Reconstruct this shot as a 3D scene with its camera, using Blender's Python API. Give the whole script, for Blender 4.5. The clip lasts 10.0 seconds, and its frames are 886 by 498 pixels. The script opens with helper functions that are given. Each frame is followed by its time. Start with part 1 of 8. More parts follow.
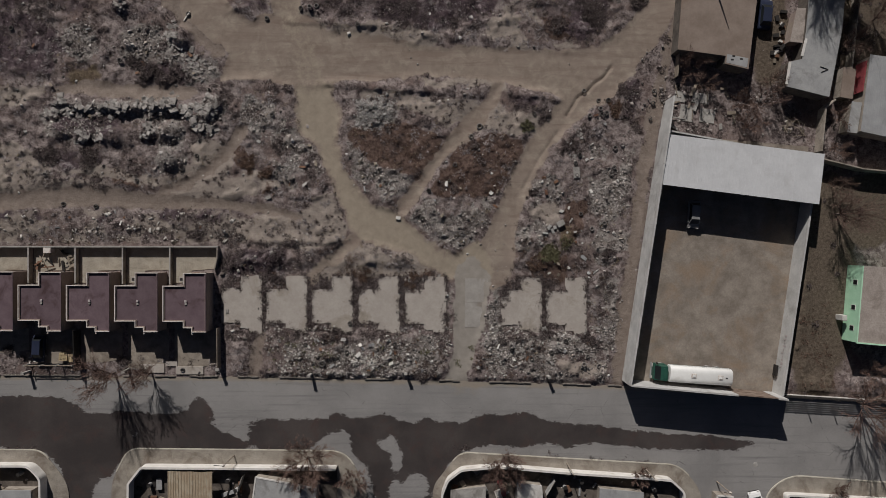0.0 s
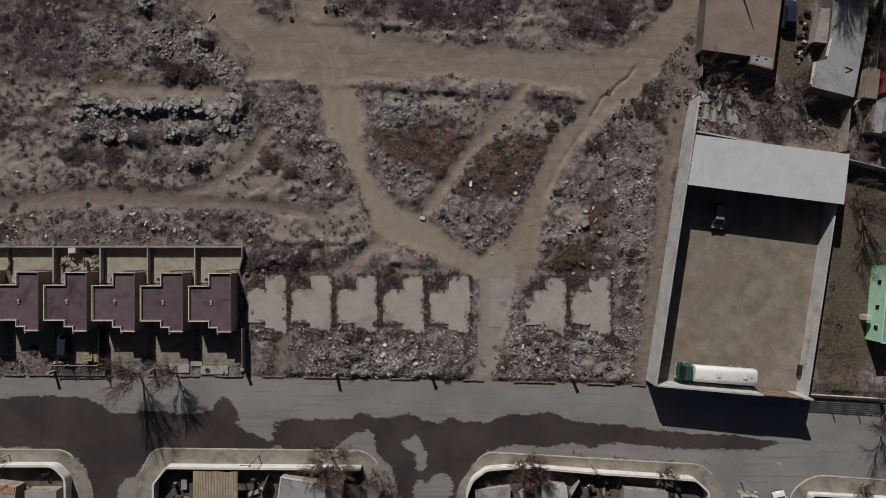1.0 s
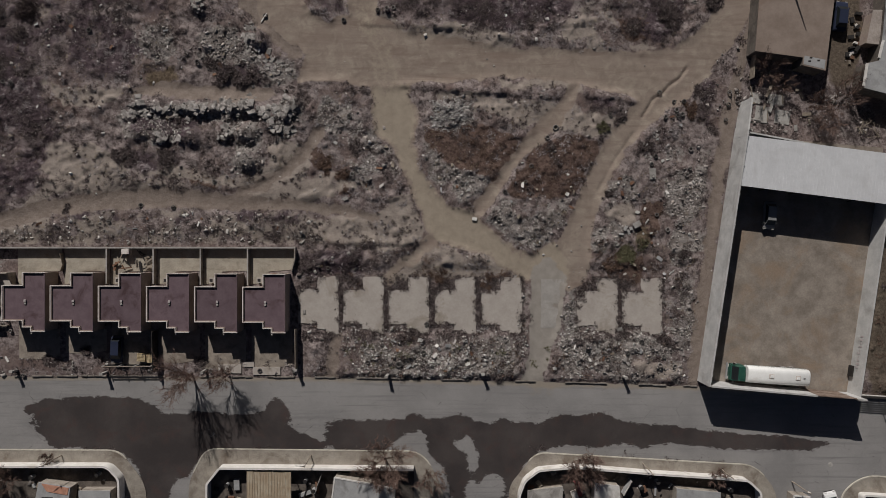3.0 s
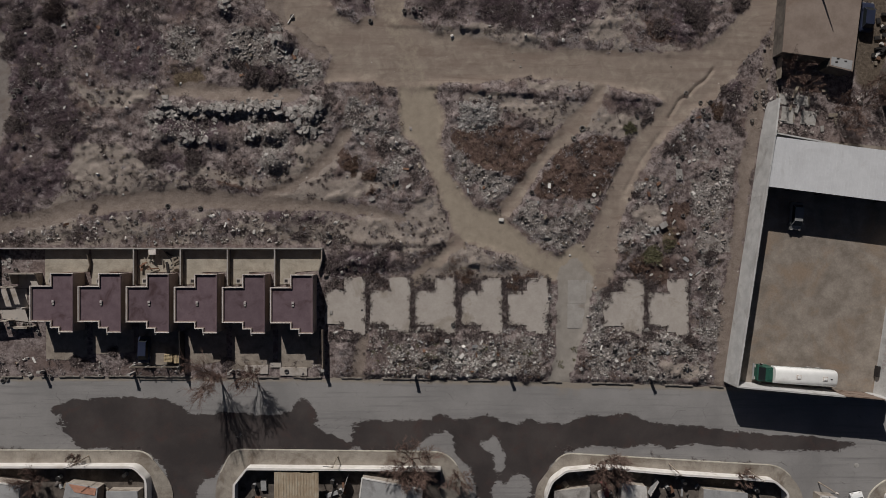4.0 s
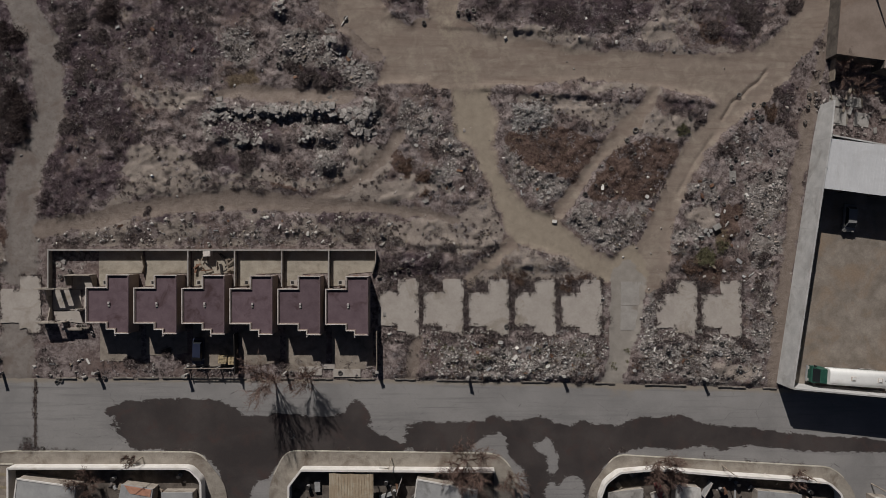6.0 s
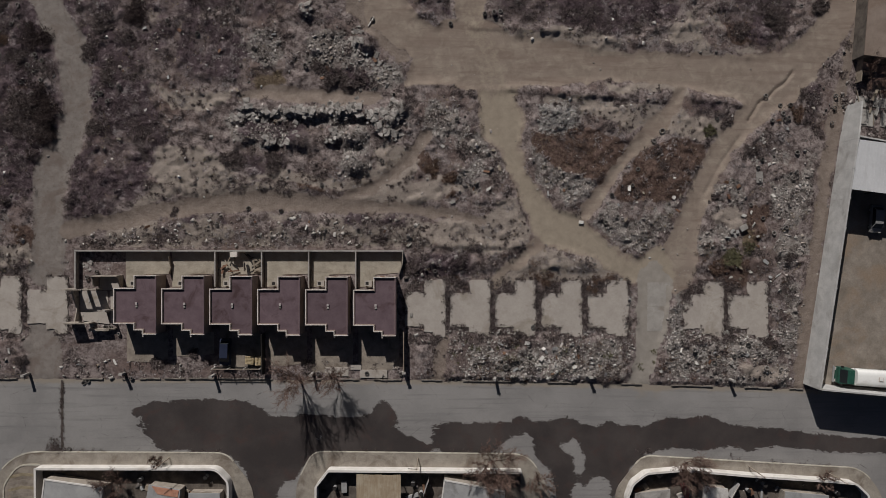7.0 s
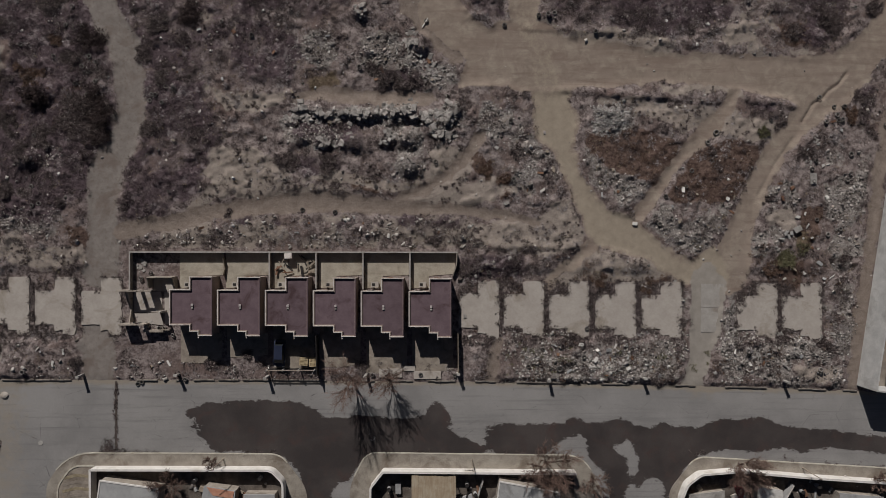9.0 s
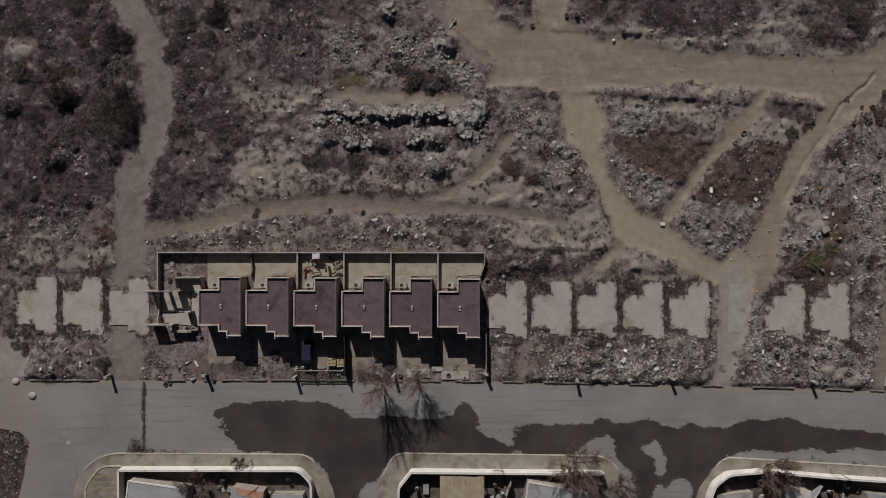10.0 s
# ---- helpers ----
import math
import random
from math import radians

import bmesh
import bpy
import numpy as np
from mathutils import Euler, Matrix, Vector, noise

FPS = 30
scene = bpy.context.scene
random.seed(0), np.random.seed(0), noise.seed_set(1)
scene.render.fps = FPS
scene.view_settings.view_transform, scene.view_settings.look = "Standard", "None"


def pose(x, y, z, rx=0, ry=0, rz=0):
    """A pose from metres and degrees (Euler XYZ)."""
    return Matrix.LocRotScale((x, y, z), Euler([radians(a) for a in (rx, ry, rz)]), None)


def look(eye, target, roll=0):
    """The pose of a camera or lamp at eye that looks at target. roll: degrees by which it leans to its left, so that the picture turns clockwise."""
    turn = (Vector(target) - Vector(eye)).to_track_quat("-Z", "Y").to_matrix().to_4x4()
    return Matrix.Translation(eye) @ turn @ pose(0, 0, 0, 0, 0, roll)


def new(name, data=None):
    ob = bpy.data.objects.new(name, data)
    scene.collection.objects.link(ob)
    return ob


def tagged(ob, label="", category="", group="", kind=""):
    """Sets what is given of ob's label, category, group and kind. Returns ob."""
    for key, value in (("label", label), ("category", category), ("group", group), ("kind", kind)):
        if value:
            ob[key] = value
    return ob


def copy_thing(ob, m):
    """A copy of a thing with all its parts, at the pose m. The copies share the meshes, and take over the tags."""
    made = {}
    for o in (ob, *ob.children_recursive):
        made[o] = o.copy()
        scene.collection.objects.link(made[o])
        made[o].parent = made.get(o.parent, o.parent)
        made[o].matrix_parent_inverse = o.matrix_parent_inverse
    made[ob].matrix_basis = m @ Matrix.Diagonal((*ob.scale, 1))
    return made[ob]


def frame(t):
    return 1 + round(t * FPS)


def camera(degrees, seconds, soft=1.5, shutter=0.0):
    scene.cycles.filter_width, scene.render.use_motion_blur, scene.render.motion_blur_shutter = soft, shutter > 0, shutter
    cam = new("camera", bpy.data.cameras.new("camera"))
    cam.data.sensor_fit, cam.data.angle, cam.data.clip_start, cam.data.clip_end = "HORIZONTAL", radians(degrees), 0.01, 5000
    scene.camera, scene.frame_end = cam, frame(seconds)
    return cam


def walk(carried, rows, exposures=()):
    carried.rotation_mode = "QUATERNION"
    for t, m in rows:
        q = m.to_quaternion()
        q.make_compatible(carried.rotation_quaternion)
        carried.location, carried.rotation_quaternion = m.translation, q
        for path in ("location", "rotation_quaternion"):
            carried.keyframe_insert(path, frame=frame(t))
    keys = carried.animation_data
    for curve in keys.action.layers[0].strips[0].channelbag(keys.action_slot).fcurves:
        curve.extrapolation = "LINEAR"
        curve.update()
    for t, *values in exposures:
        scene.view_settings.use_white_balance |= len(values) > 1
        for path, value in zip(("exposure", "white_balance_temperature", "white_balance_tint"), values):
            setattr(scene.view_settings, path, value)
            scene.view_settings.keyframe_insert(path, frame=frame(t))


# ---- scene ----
# camera: a drone about 88 m up, looking straight down and gliding west
cam = camera(73.0, 10.0, soft=0.8)
ROWS = [
    (0, -0.790, -0.485, 87.793, -0.038, -0.158, -0.000),
    (0.5, -2.564, -0.488, 87.839, -0.037, -0.168, -0.004),
    (1, -4.389, -0.480, 87.883, -0.035, -0.175, -0.007),
    (1.5, -6.254, -0.463, 87.924, -0.033, -0.179, -0.009),
    (2, -8.149, -0.437, 87.963, -0.030, -0.180, -0.010),
    (2.5, -10.068, -0.403, 87.998, -0.028, -0.179, -0.010),
    (4, -15.897, -0.266, 88.089, -0.019, -0.166, -0.008),
    (4.5, -17.849, -0.212, 88.114, -0.017, -0.159, -0.006),
    (5, -19.801, -0.155, 88.136, -0.014, -0.151, -0.003),
    (5.5, -21.750, -0.097, 88.154, -0.012, -0.142, -0.000),
    (7, -27.589, 0.078, 88.192, -0.007, -0.114, 0.010),
    (7.5, -29.539, 0.132, 88.198, -0.006, -0.105, 0.014),
    (8, -31.496, 0.183, 88.201, -0.006, -0.098, 0.018),
    (8.5, -33.467, 0.230, 88.201, -0.006, -0.091, 0.022),
    (9, -35.456, 0.271, 88.197, -0.007, -0.085, 0.026),
    (9.5, -37.473, 0.305, 88.190, -0.009, -0.081, 0.031),
    (10, -39.526, 0.332, 88.180, -0.012, -0.079, 0.035),
]
EXPOSURE = -0.5
walk(cam, [(t, pose(x, y, z, rx, ry, rz)) for t, x, y, z, rx, ry, rz in ROWS], [(t, EXPOSURE, 6740, 12) for t in (0, 10)])

# light: a low winter sun from the north-west over a thin clear sky
SUN_UP, SUN_WAY = radians(30.5), (-0.31, 0.95)
world = bpy.data.worlds.new("sky")
scene.world = world
world.use_nodes = True
sky = world.node_tree.nodes.new("ShaderNodeTexSky")
sky.sky_type, sky.sun_disc = "NISHITA", False
sky.altitude, sky.air_density, sky.dust_density, sky.ozone_density = 1800, 0.3, 2.2, 0.0
sky.sun_elevation, sky.sun_rotation = SUN_UP, math.atan2(SUN_WAY[0], SUN_WAY[1])
world.node_tree.nodes["Background"].inputs[1].default_value = 0.05
world.node_tree.links.new(sky.outputs[0], world.node_tree.nodes["Background"].inputs[0])
sun = bpy.data.lights.new("sun", "SUN")
sun.energy, sun.angle, sun.color = 5.0, radians(0.53), (1.0, 0.99, 0.968)
sun_dir = Vector((SUN_WAY[0], SUN_WAY[1], math.tan(SUN_UP) * math.hypot(*SUN_WAY))).normalized()
new("sun", sun).matrix_world = look(sun_dir * 200, (0, 0, 0))

# ---- materials ----
def tree(name):
    m = bpy.data.materials.new(name)
    m.use_nodes = True
    t = m.node_tree
    return m, t, t.nodes["Principled BSDF"]


def node(t, kind, ins=None, **props):
    n = t.nodes.new(kind)
    for k, v in props.items():
        if k == "data_type":
            n.data_type = v
        elif k == "blend_type":
            n.blend_type = v
        elif k == "operation":
            n.operation = v
        elif k == "attribute_name":
            n.attribute_name = v
        elif k == "feature":
            n.feature = v
        elif k == "wave_type":
            n.wave_type = v
        elif k == "bands_direction":
            n.bands_direction = v
    for k, v in (ins or {}).items():
        if isinstance(v, bpy.types.NodeSocket):
            t.links.new(v, n.inputs[k])
        else:
            n.inputs[k].default_value = v
    return n


def noise_tex(t, where, scale, detail=4.0, rough=0.6, distort=0.0):
    return node(t, "ShaderNodeTexNoise", {"Vector": where, "Scale": scale, "Detail": detail, "Roughness": rough, "Distortion": distort}).outputs["Fac"]


def step_of(t, value, low, high):
    return node(t, "ShaderNodeMapRange", {"Value": value, "From Min": low, "From Max": high}).outputs["Result"]


def colour(c):
    return c if isinstance(c, bpy.types.NodeSocket) else (*c, 1.0)


def mixed(t, fac, a, b, blend="MIX"):
    n = node(t, "ShaderNodeMix", data_type="RGBA", blend_type=blend)
    for i, v in ((0, fac), (6, colour(a)), (7, colour(b))):
        if isinstance(v, bpy.types.NodeSocket):
            t.links.new(v, n.inputs[i])
        else:
            n.inputs[i].default_value = v
    return n.outputs[2]


def bumped(t, bsdf, height, strength, distance):
    b = node(t, "ShaderNodeBump", {"Height": height, "Strength": strength, "Distance": distance})
    t.links.new(b.outputs["Normal"], bsdf.inputs["Normal"])


def surface(name, a, b, size=1.0, rough=0.9, relief=0.02, metal=0.0, stain=None, amount=0.5, vary=0.0, island=False, grain=0.25):
    """A weathered surface: two tones in patches of about size metres, fine grain, optional stains."""
    m, t, p = tree(name)
    where = node(t, "ShaderNodeNewGeometry")
    pos = where.outputs["Position"]
    big = noise_tex(t, pos, 1.0 / size, 5.0, 0.62)
    fine = noise_tex(t, pos, 9.0 / size, 4.0, 0.7)
    base = mixed(t, step_of(t, big, 0.36, 0.64), a, b)
    if stain:
        spot = noise_tex(t, pos, 0.45 / size, 6.0, 0.65, 0.6)
        base = mixed(t, step_of(t, spot, 0.62 - 0.2 * amount, 0.72 - 0.1 * amount), base, stain)
    tone = node(t, "ShaderNodeMapRange", {"Value": fine, "From Min": 0.25, "From Max": 0.75, "To Min": 1 - grain, "To Max": 1 + grain}).outputs[0]
    if vary:
        rnd = where.outputs["Random Per Island"] if island else node(t, "ShaderNodeObjectInfo").outputs["Random"]
        shade = node(t, "ShaderNodeMapRange", {"Value": rnd, "To Min": 1 - vary, "To Max": 1 + vary}).outputs[0]
        tone = node(t, "ShaderNodeMath", {0: tone, 1: shade}, operation="MULTIPLY").outputs[0]
    grey = node(t, "ShaderNodeCombineColor", {0: tone, 1: tone, 2: tone}).outputs[0]
    t.links.new(mixed(t, 1.0, base, grey, "MULTIPLY"), p.inputs["Base Color"])
    p.inputs["Roughness"].default_value, p.inputs["Metallic"].default_value = rough, metal
    p.inputs["Specular IOR Level"].default_value = 0.25
    if relief:
        bumped(t, p, fine, 0.6, relief)
    return m


def dry_plants(name, ramp, rough=0.95):
    """Dry stalks whose colour changes from tuft to tuft."""
    m, t, p = tree(name)
    geo = node(t, "ShaderNodeNewGeometry")
    r = node(t, "ShaderNodeValToRGB", {"Fac": geo.outputs["Random Per Island"]})
    while len(r.color_ramp.elements) < len(ramp):
        r.color_ramp.elements.new(0.5)
    for i, c in enumerate(ramp):
        r.color_ramp.elements[i].position = i / (len(ramp) - 1)
        r.color_ramp.elements[i].color = (*c, 1)
    patch = step_of(t, noise_tex(t, geo.outputs["Position"], 0.22, 3.0), 0.3, 0.7)
    tone = node(t, "ShaderNodeMapRange", {"Value": patch, "To Min": 0.75, "To Max": 1.2}).outputs[0]
    grey = node(t, "ShaderNodeCombineColor", {0: tone, 1: tone, 2: tone}).outputs[0]
    t.links.new(mixed(t, 1.0, r.outputs[0], grey, "MULTIPLY"), p.inputs["Base Color"])
    p.inputs["Roughness"].default_value = rough
    p.inputs["Specular IOR Level"].default_value = 0.1
    return m


def ground_material():
    m, t, p = tree("lot_soil")
    pos = node(t, "ShaderNodeNewGeometry").outputs["Position"]
    at = lambda n: node(t, "ShaderNodeAttribute", attribute_name=n).outputs["Fac"]
    coarse, mid, fine, grit = (noise_tex(t, pos, s, d, 0.65, w) for s, d, w in ((0.16, 5, 0.4), (0.9, 6, 0.3), (4.5, 5, 0.0), (16.0, 3, 0.0)))
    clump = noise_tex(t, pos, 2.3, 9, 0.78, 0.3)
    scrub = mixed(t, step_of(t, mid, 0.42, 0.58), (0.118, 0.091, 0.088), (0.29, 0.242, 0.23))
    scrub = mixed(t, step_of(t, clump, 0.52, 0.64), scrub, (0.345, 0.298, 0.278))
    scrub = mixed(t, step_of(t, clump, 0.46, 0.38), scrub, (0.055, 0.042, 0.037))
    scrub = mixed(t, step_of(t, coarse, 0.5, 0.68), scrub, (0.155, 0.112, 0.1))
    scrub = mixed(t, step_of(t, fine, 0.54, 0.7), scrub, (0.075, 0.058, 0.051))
    mottle = node(t, "ShaderNodeMath", {0: mid, 1: clump}, operation="ADD").outputs[0]
    edge = lambda a, w: step_of(t, node(t, "ShaderNodeMath", {0: a, 1: node(t, "ShaderNodeMath", {0: mottle, 1: w * 0.5}, operation="MULTIPLY").outputs[0]}, operation="ADD").outputs[0], 0.5 + w * 0.42, 0.5 + w * 0.62)
    rust = mixed(t, step_of(t, clump, 0.4, 0.6), (0.066, 0.041, 0.035), (0.16, 0.112, 0.092))
    base = mixed(t, edge(at("rust"), 0.85), scrub, rust)
    rubble = mixed(t, step_of(t, clump, 0.4, 0.62), (0.155, 0.136, 0.125), (0.36, 0.328, 0.305))
    rubble = mixed(t, step_of(t, mid, 0.53, 0.44), rubble, mixed(t, step_of(t, clump, 0.4, 0.6), (0.105, 0.088, 0.08), (0.225, 0.195, 0.178)))
    base = mixed(t, edge(at("grey"), 1.3), base, rubble)
    sand = mixed(t, step_of(t, mid, 0.35, 0.65), (0.255, 0.214, 0.186), (0.32, 0.275, 0.24))
    base = mixed(t, edge(at("sand"), 1.1), base, sand)
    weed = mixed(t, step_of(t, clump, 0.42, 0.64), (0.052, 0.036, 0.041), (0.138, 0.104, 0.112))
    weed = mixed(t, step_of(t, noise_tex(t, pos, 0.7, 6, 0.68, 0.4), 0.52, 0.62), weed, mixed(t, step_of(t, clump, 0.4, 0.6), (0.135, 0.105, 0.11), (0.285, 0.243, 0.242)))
    base = mixed(t, edge(at("weed"), 1.2), base, weed)
    dirt = mixed(t, step_of(t, mid, 0.3, 0.7), (0.215, 0.172, 0.142), (0.3, 0.247, 0.204))
    dirt = mixed(t, step_of(t, coarse, 0.46, 0.62), dirt, (0.27, 0.218, 0.182))
    dirt = mixed(t, step_of(t, noise_tex(t, pos, 0.42, 6, 0.66, 0.8), 0.5, 0.68), dirt, (0.33, 0.28, 0.23))
    ruts = noise_tex(t, node(t, "ShaderNodeMapping", {"Vector": pos, "Scale": (0.1, 0.75, 1.0)}).outputs[0], 1.0, 5, 0.6, 0.7)
    dirt = mixed(t, step_of(t, ruts, 0.48, 0.74), dirt, (0.2, 0.151, 0.125))
    dirt = mixed(t, edge(at("pale"), 1.3), dirt, mixed(t, step_of(t, mid, 0.3, 0.7), (0.275, 0.23, 0.181), (0.345, 0.294, 0.233)))
    base = mixed(t, edge(at("path"), 0.95), base, dirt)
    straw = mixed(t, step_of(t, clump, 0.42, 0.62), (0.1, 0.072, 0.05), (0.21, 0.163, 0.115))
    base = mixed(t, edge(at("straw"), 1.2), base, straw)
    ash = mixed(t, step_of(t, mid, 0.3, 0.7), (0.18, 0.157, 0.142), (0.258, 0.231, 0.211))
    ash = mixed(t, step_of(t, noise_tex(t, pos, 0.3, 6, 0.68, 0.6), 0.48, 0.66), ash, (0.17, 0.138, 0.121))
    ash = mixed(t, step_of(t, clump, 0.53, 0.66), ash, (0.15, 0.124, 0.108))
    base = mixed(t, edge(at("ash"), 1.0), base, ash)
    base = mixed(t, edge(at("dust"), 0.9), base, mixed(t, step_of(t, mid, 0.3, 0.7), (0.26, 0.234, 0.206), (0.33, 0.301, 0.268)))
    base = mixed(t, edge(at("lane"), 0.9), base, mixed(t, step_of(t, mid, 0.35, 0.65), (0.185, 0.147, 0.125), (0.25, 0.206, 0.176)))
    base = mixed(t, edge(at("plot"), 0.8), base, mixed(t, step_of(t, clump, 0.38, 0.64), (0.075, 0.058, 0.045), (0.175, 0.14, 0.108)))
    worn = node(t, "ShaderNodeMath", {0: at("path"), 1: node(t, "ShaderNodeMath", {0: at("ash"), 1: at("dust")}, operation="MAXIMUM").outputs[0]}, operation="MAXIMUM").outputs[0]
    tone = node(t, "ShaderNodeMapRange", {"Value": grit, "From Min": 0.25, "From Max": 0.75, "To Min": 0.66, "To Max": 1.34}).outputs[0]
    tone = node(t, "ShaderNodeMix", {0: step_of(t, worn, 0.0, 1.3), 2: tone, 3: 1.0}).outputs[0]
    grey = node(t, "ShaderNodeCombineColor", {0: tone, 1: tone, 2: tone}).outputs[0]
    t.links.new(mixed(t, 1.0, base, grey, "MULTIPLY"), p.inputs["Base Color"])
    p.inputs["Roughness"].default_value, p.inputs["Specular IOR Level"].default_value = 0.96, 0.15
    relief = node(t, "ShaderNodeBump", {"Height": clump, "Strength": node(t, "ShaderNodeMapRange", {"Value": worn, "To Min": 0.8, "To Max": 0.16}).outputs[0], "Distance": 0.2})
    t.links.new(relief.outputs["Normal"], p.inputs["Normal"])
    return m


def road_material():
    m, t, p = tree("old_asphalt")
    pos = node(t, "ShaderNodeNewGeometry").outputs["Position"]
    wet = node(t, "ShaderNodeAttribute", attribute_name="wet").outputs["Fac"]
    dust = node(t, "ShaderNodeAttribute", attribute_name="dust").outputs["Fac"]
    coarse, mid, fine = (noise_tex(t, pos, s, 5, 0.6, 0.2) for s in (0.12, 0.8, 9.0))
    stretched = node(t, "ShaderNodeMapping", {"Vector": pos, "Scale": (0.08, 1.6, 1.0)}).outputs[0]
    streak = noise_tex(t, stretched, 1.0, 4, 0.6)
    base = mixed(t, step_of(t, coarse, 0.35, 0.65), (0.212, 0.204, 0.199), (0.275, 0.264, 0.256))
    base = mixed(t, step_of(t, streak, 0.52, 0.72), base, (0.192, 0.185, 0.182))
    cell = node(t, "ShaderNodeTexVoronoi", {"Vector": node(t, "ShaderNodeMapping", {"Vector": pos, "Scale": (0.16, 0.22, 1)}).outputs[0], "Scale": 1.0}, feature="DISTANCE_TO_EDGE").outputs[0]
    crack = node(t, "ShaderNodeMath", {0: step_of(t, cell, 0.006, 0.0), 1: step_of(t, mid, 0.5, 0.62)}, operation="MULTIPLY").outputs[0]
    base = mixed(t, crack, base, (0.09, 0.083, 0.08))
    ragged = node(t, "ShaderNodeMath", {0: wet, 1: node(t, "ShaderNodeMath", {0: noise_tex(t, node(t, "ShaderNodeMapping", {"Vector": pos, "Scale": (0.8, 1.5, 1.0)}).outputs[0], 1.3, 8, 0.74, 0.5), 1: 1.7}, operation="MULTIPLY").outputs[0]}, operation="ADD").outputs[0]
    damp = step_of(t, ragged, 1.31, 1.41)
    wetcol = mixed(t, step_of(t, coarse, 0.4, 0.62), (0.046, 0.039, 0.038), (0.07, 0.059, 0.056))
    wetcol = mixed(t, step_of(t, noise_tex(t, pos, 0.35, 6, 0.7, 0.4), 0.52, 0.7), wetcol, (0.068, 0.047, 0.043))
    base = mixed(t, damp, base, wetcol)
    dusty = node(t, "ShaderNodeMath", {0: dust, 1: mid}, operation="ADD").outputs[0]
    base = mixed(t, step_of(t, dusty, 0.75, 1.3), base, (0.27, 0.235, 0.195))
    tone = node(t, "ShaderNodeMapRange", {"Value": fine, "From Min": 0.25, "From Max": 0.75, "To Min": 0.86, "To Max": 1.14}).outputs[0]
    grey = node(t, "ShaderNodeCombineColor", {0: tone, 1: tone, 2: tone}).outputs[0]
    t.links.new(mixed(t, 1.0, base, grey, "MULTIPLY"), p.inputs["Base Color"])
    gloss = node(t, "ShaderNodeMapRange", {"Value": damp, "To Min": 0.92, "To Max": 0.6}).outputs[0]
    t.links.new(gloss, p.inputs["Roughness"])
    p.inputs["Specular IOR Level"].default_value = 0.2
    bumped(t, p, fine, 0.4, 0.02)
    return m


def glass(name, tint):
    m, t, p = tree(name)
    p.inputs["Base Color"].default_value = (*tint, 1)
    p.inputs["Roughness"].default_value = 0.3
    p.inputs["Specular IOR Level"].default_value = 0.3
    return m


def streaked(name, a, b, c, along=(7.0, 0.5, 1.0)):
    """Corrugated sheet with rust running down the slope."""
    m, t, p = tree(name)
    pos = node(t, "ShaderNodeNewGeometry").outputs["Position"]
    runs = noise_tex(t, node(t, "ShaderNodeMapping", {"Vector": pos, "Scale": along}).outputs[0], 1.0, 5, 0.65, 0.3)
    big = noise_tex(t, pos, 0.7, 4, 0.6)
    base = mixed(t, step_of(t, runs, 0.38, 0.62), a, b)
    base = mixed(t, step_of(t, big, 0.48, 0.62), base, mixed(t, step_of(t, runs, 0.45, 0.6), b, c))
    t.links.new(base, p.inputs["Base Color"])
    p.inputs["Roughness"].default_value, p.inputs["Specular IOR Level"].default_value = 0.75, 0.25
    bumped(t, p, runs, 0.3, 0.01)
    return m


SOIL, ASPHALT = ground_material(), road_material()
SLAB = surface("slab_concrete", (0.365, 0.327, 0.293), (0.42, 0.381, 0.343), 2.2, 0.92, 0.01, stain=(0.27, 0.232, 0.19), amount=0.35, grain=0.1)
OLD_CONCRETE = surface("grey_concrete", (0.3, 0.285, 0.265), (0.4, 0.38, 0.355), 1.1, 0.9, 0.015, stain=(0.2, 0.185, 0.17), amount=0.5, grain=0.18)
DRIVE_CONCRETE = surface("dusty_drive_concrete", (0.3, 0.28, 0.258), (0.37, 0.347, 0.32), 1.6, 0.92, 0.008, stain=(0.25, 0.218, 0.188), amount=0.5, grain=0.1)
PAVING = surface("pavement_concrete", (0.24, 0.212, 0.18), (0.325, 0.293, 0.25), 1.6, 0.92, 0.01, stain=(0.16, 0.13, 0.105), amount=0.65, grain=0.2)
KERB = surface("kerb_paint", (0.42, 0.39, 0.33), (0.54, 0.505, 0.43), 0.8, 0.85, 0.008, stain=(0.33, 0.29, 0.23), amount=0.5)
WHITE_WALL = surface("white_wall_paint", (0.6, 0.575, 0.54), (0.7, 0.675, 0.64), 1.4, 0.85, 0.006, stain=(0.5, 0.46, 0.41), amount=0.35, grain=0.08)
YARD_WALL = surface("grey_plaster", (0.4, 0.395, 0.385), (0.5, 0.495, 0.48), 1.6, 0.9, 0.01, stain=(0.32, 0.31, 0.295), amount=0.45, grain=0.1)
# darker copy of bare block; the shade under the roof edge is in its colour
SHADED_BLOCK = surface("shade_darkened_block", (0.1, 0.086, 0.075), (0.15, 0.13, 0.112), 0.8, 0.95, 0.02, stain=(0.07, 0.06, 0.052), amount=0.5)
BLOCK = surface("bare_block", (0.27, 0.235, 0.2), (0.36, 0.32, 0.275), 0.8, 0.95, 0.02, stain=(0.17, 0.145, 0.12), amount=0.5)
HOUSE_WALL = surface("house_render", (0.25, 0.195, 0.17), (0.31, 0.25, 0.215), 1.5, 0.9, 0.01, stain=(0.28, 0.23, 0.185), amount=0.5)
CAP = surface("parapet_paint", (0.56, 0.51, 0.47), (0.68, 0.63, 0.58), 0.7, 0.85, 0.006, stain=(0.35, 0.28, 0.25), amount=0.45)
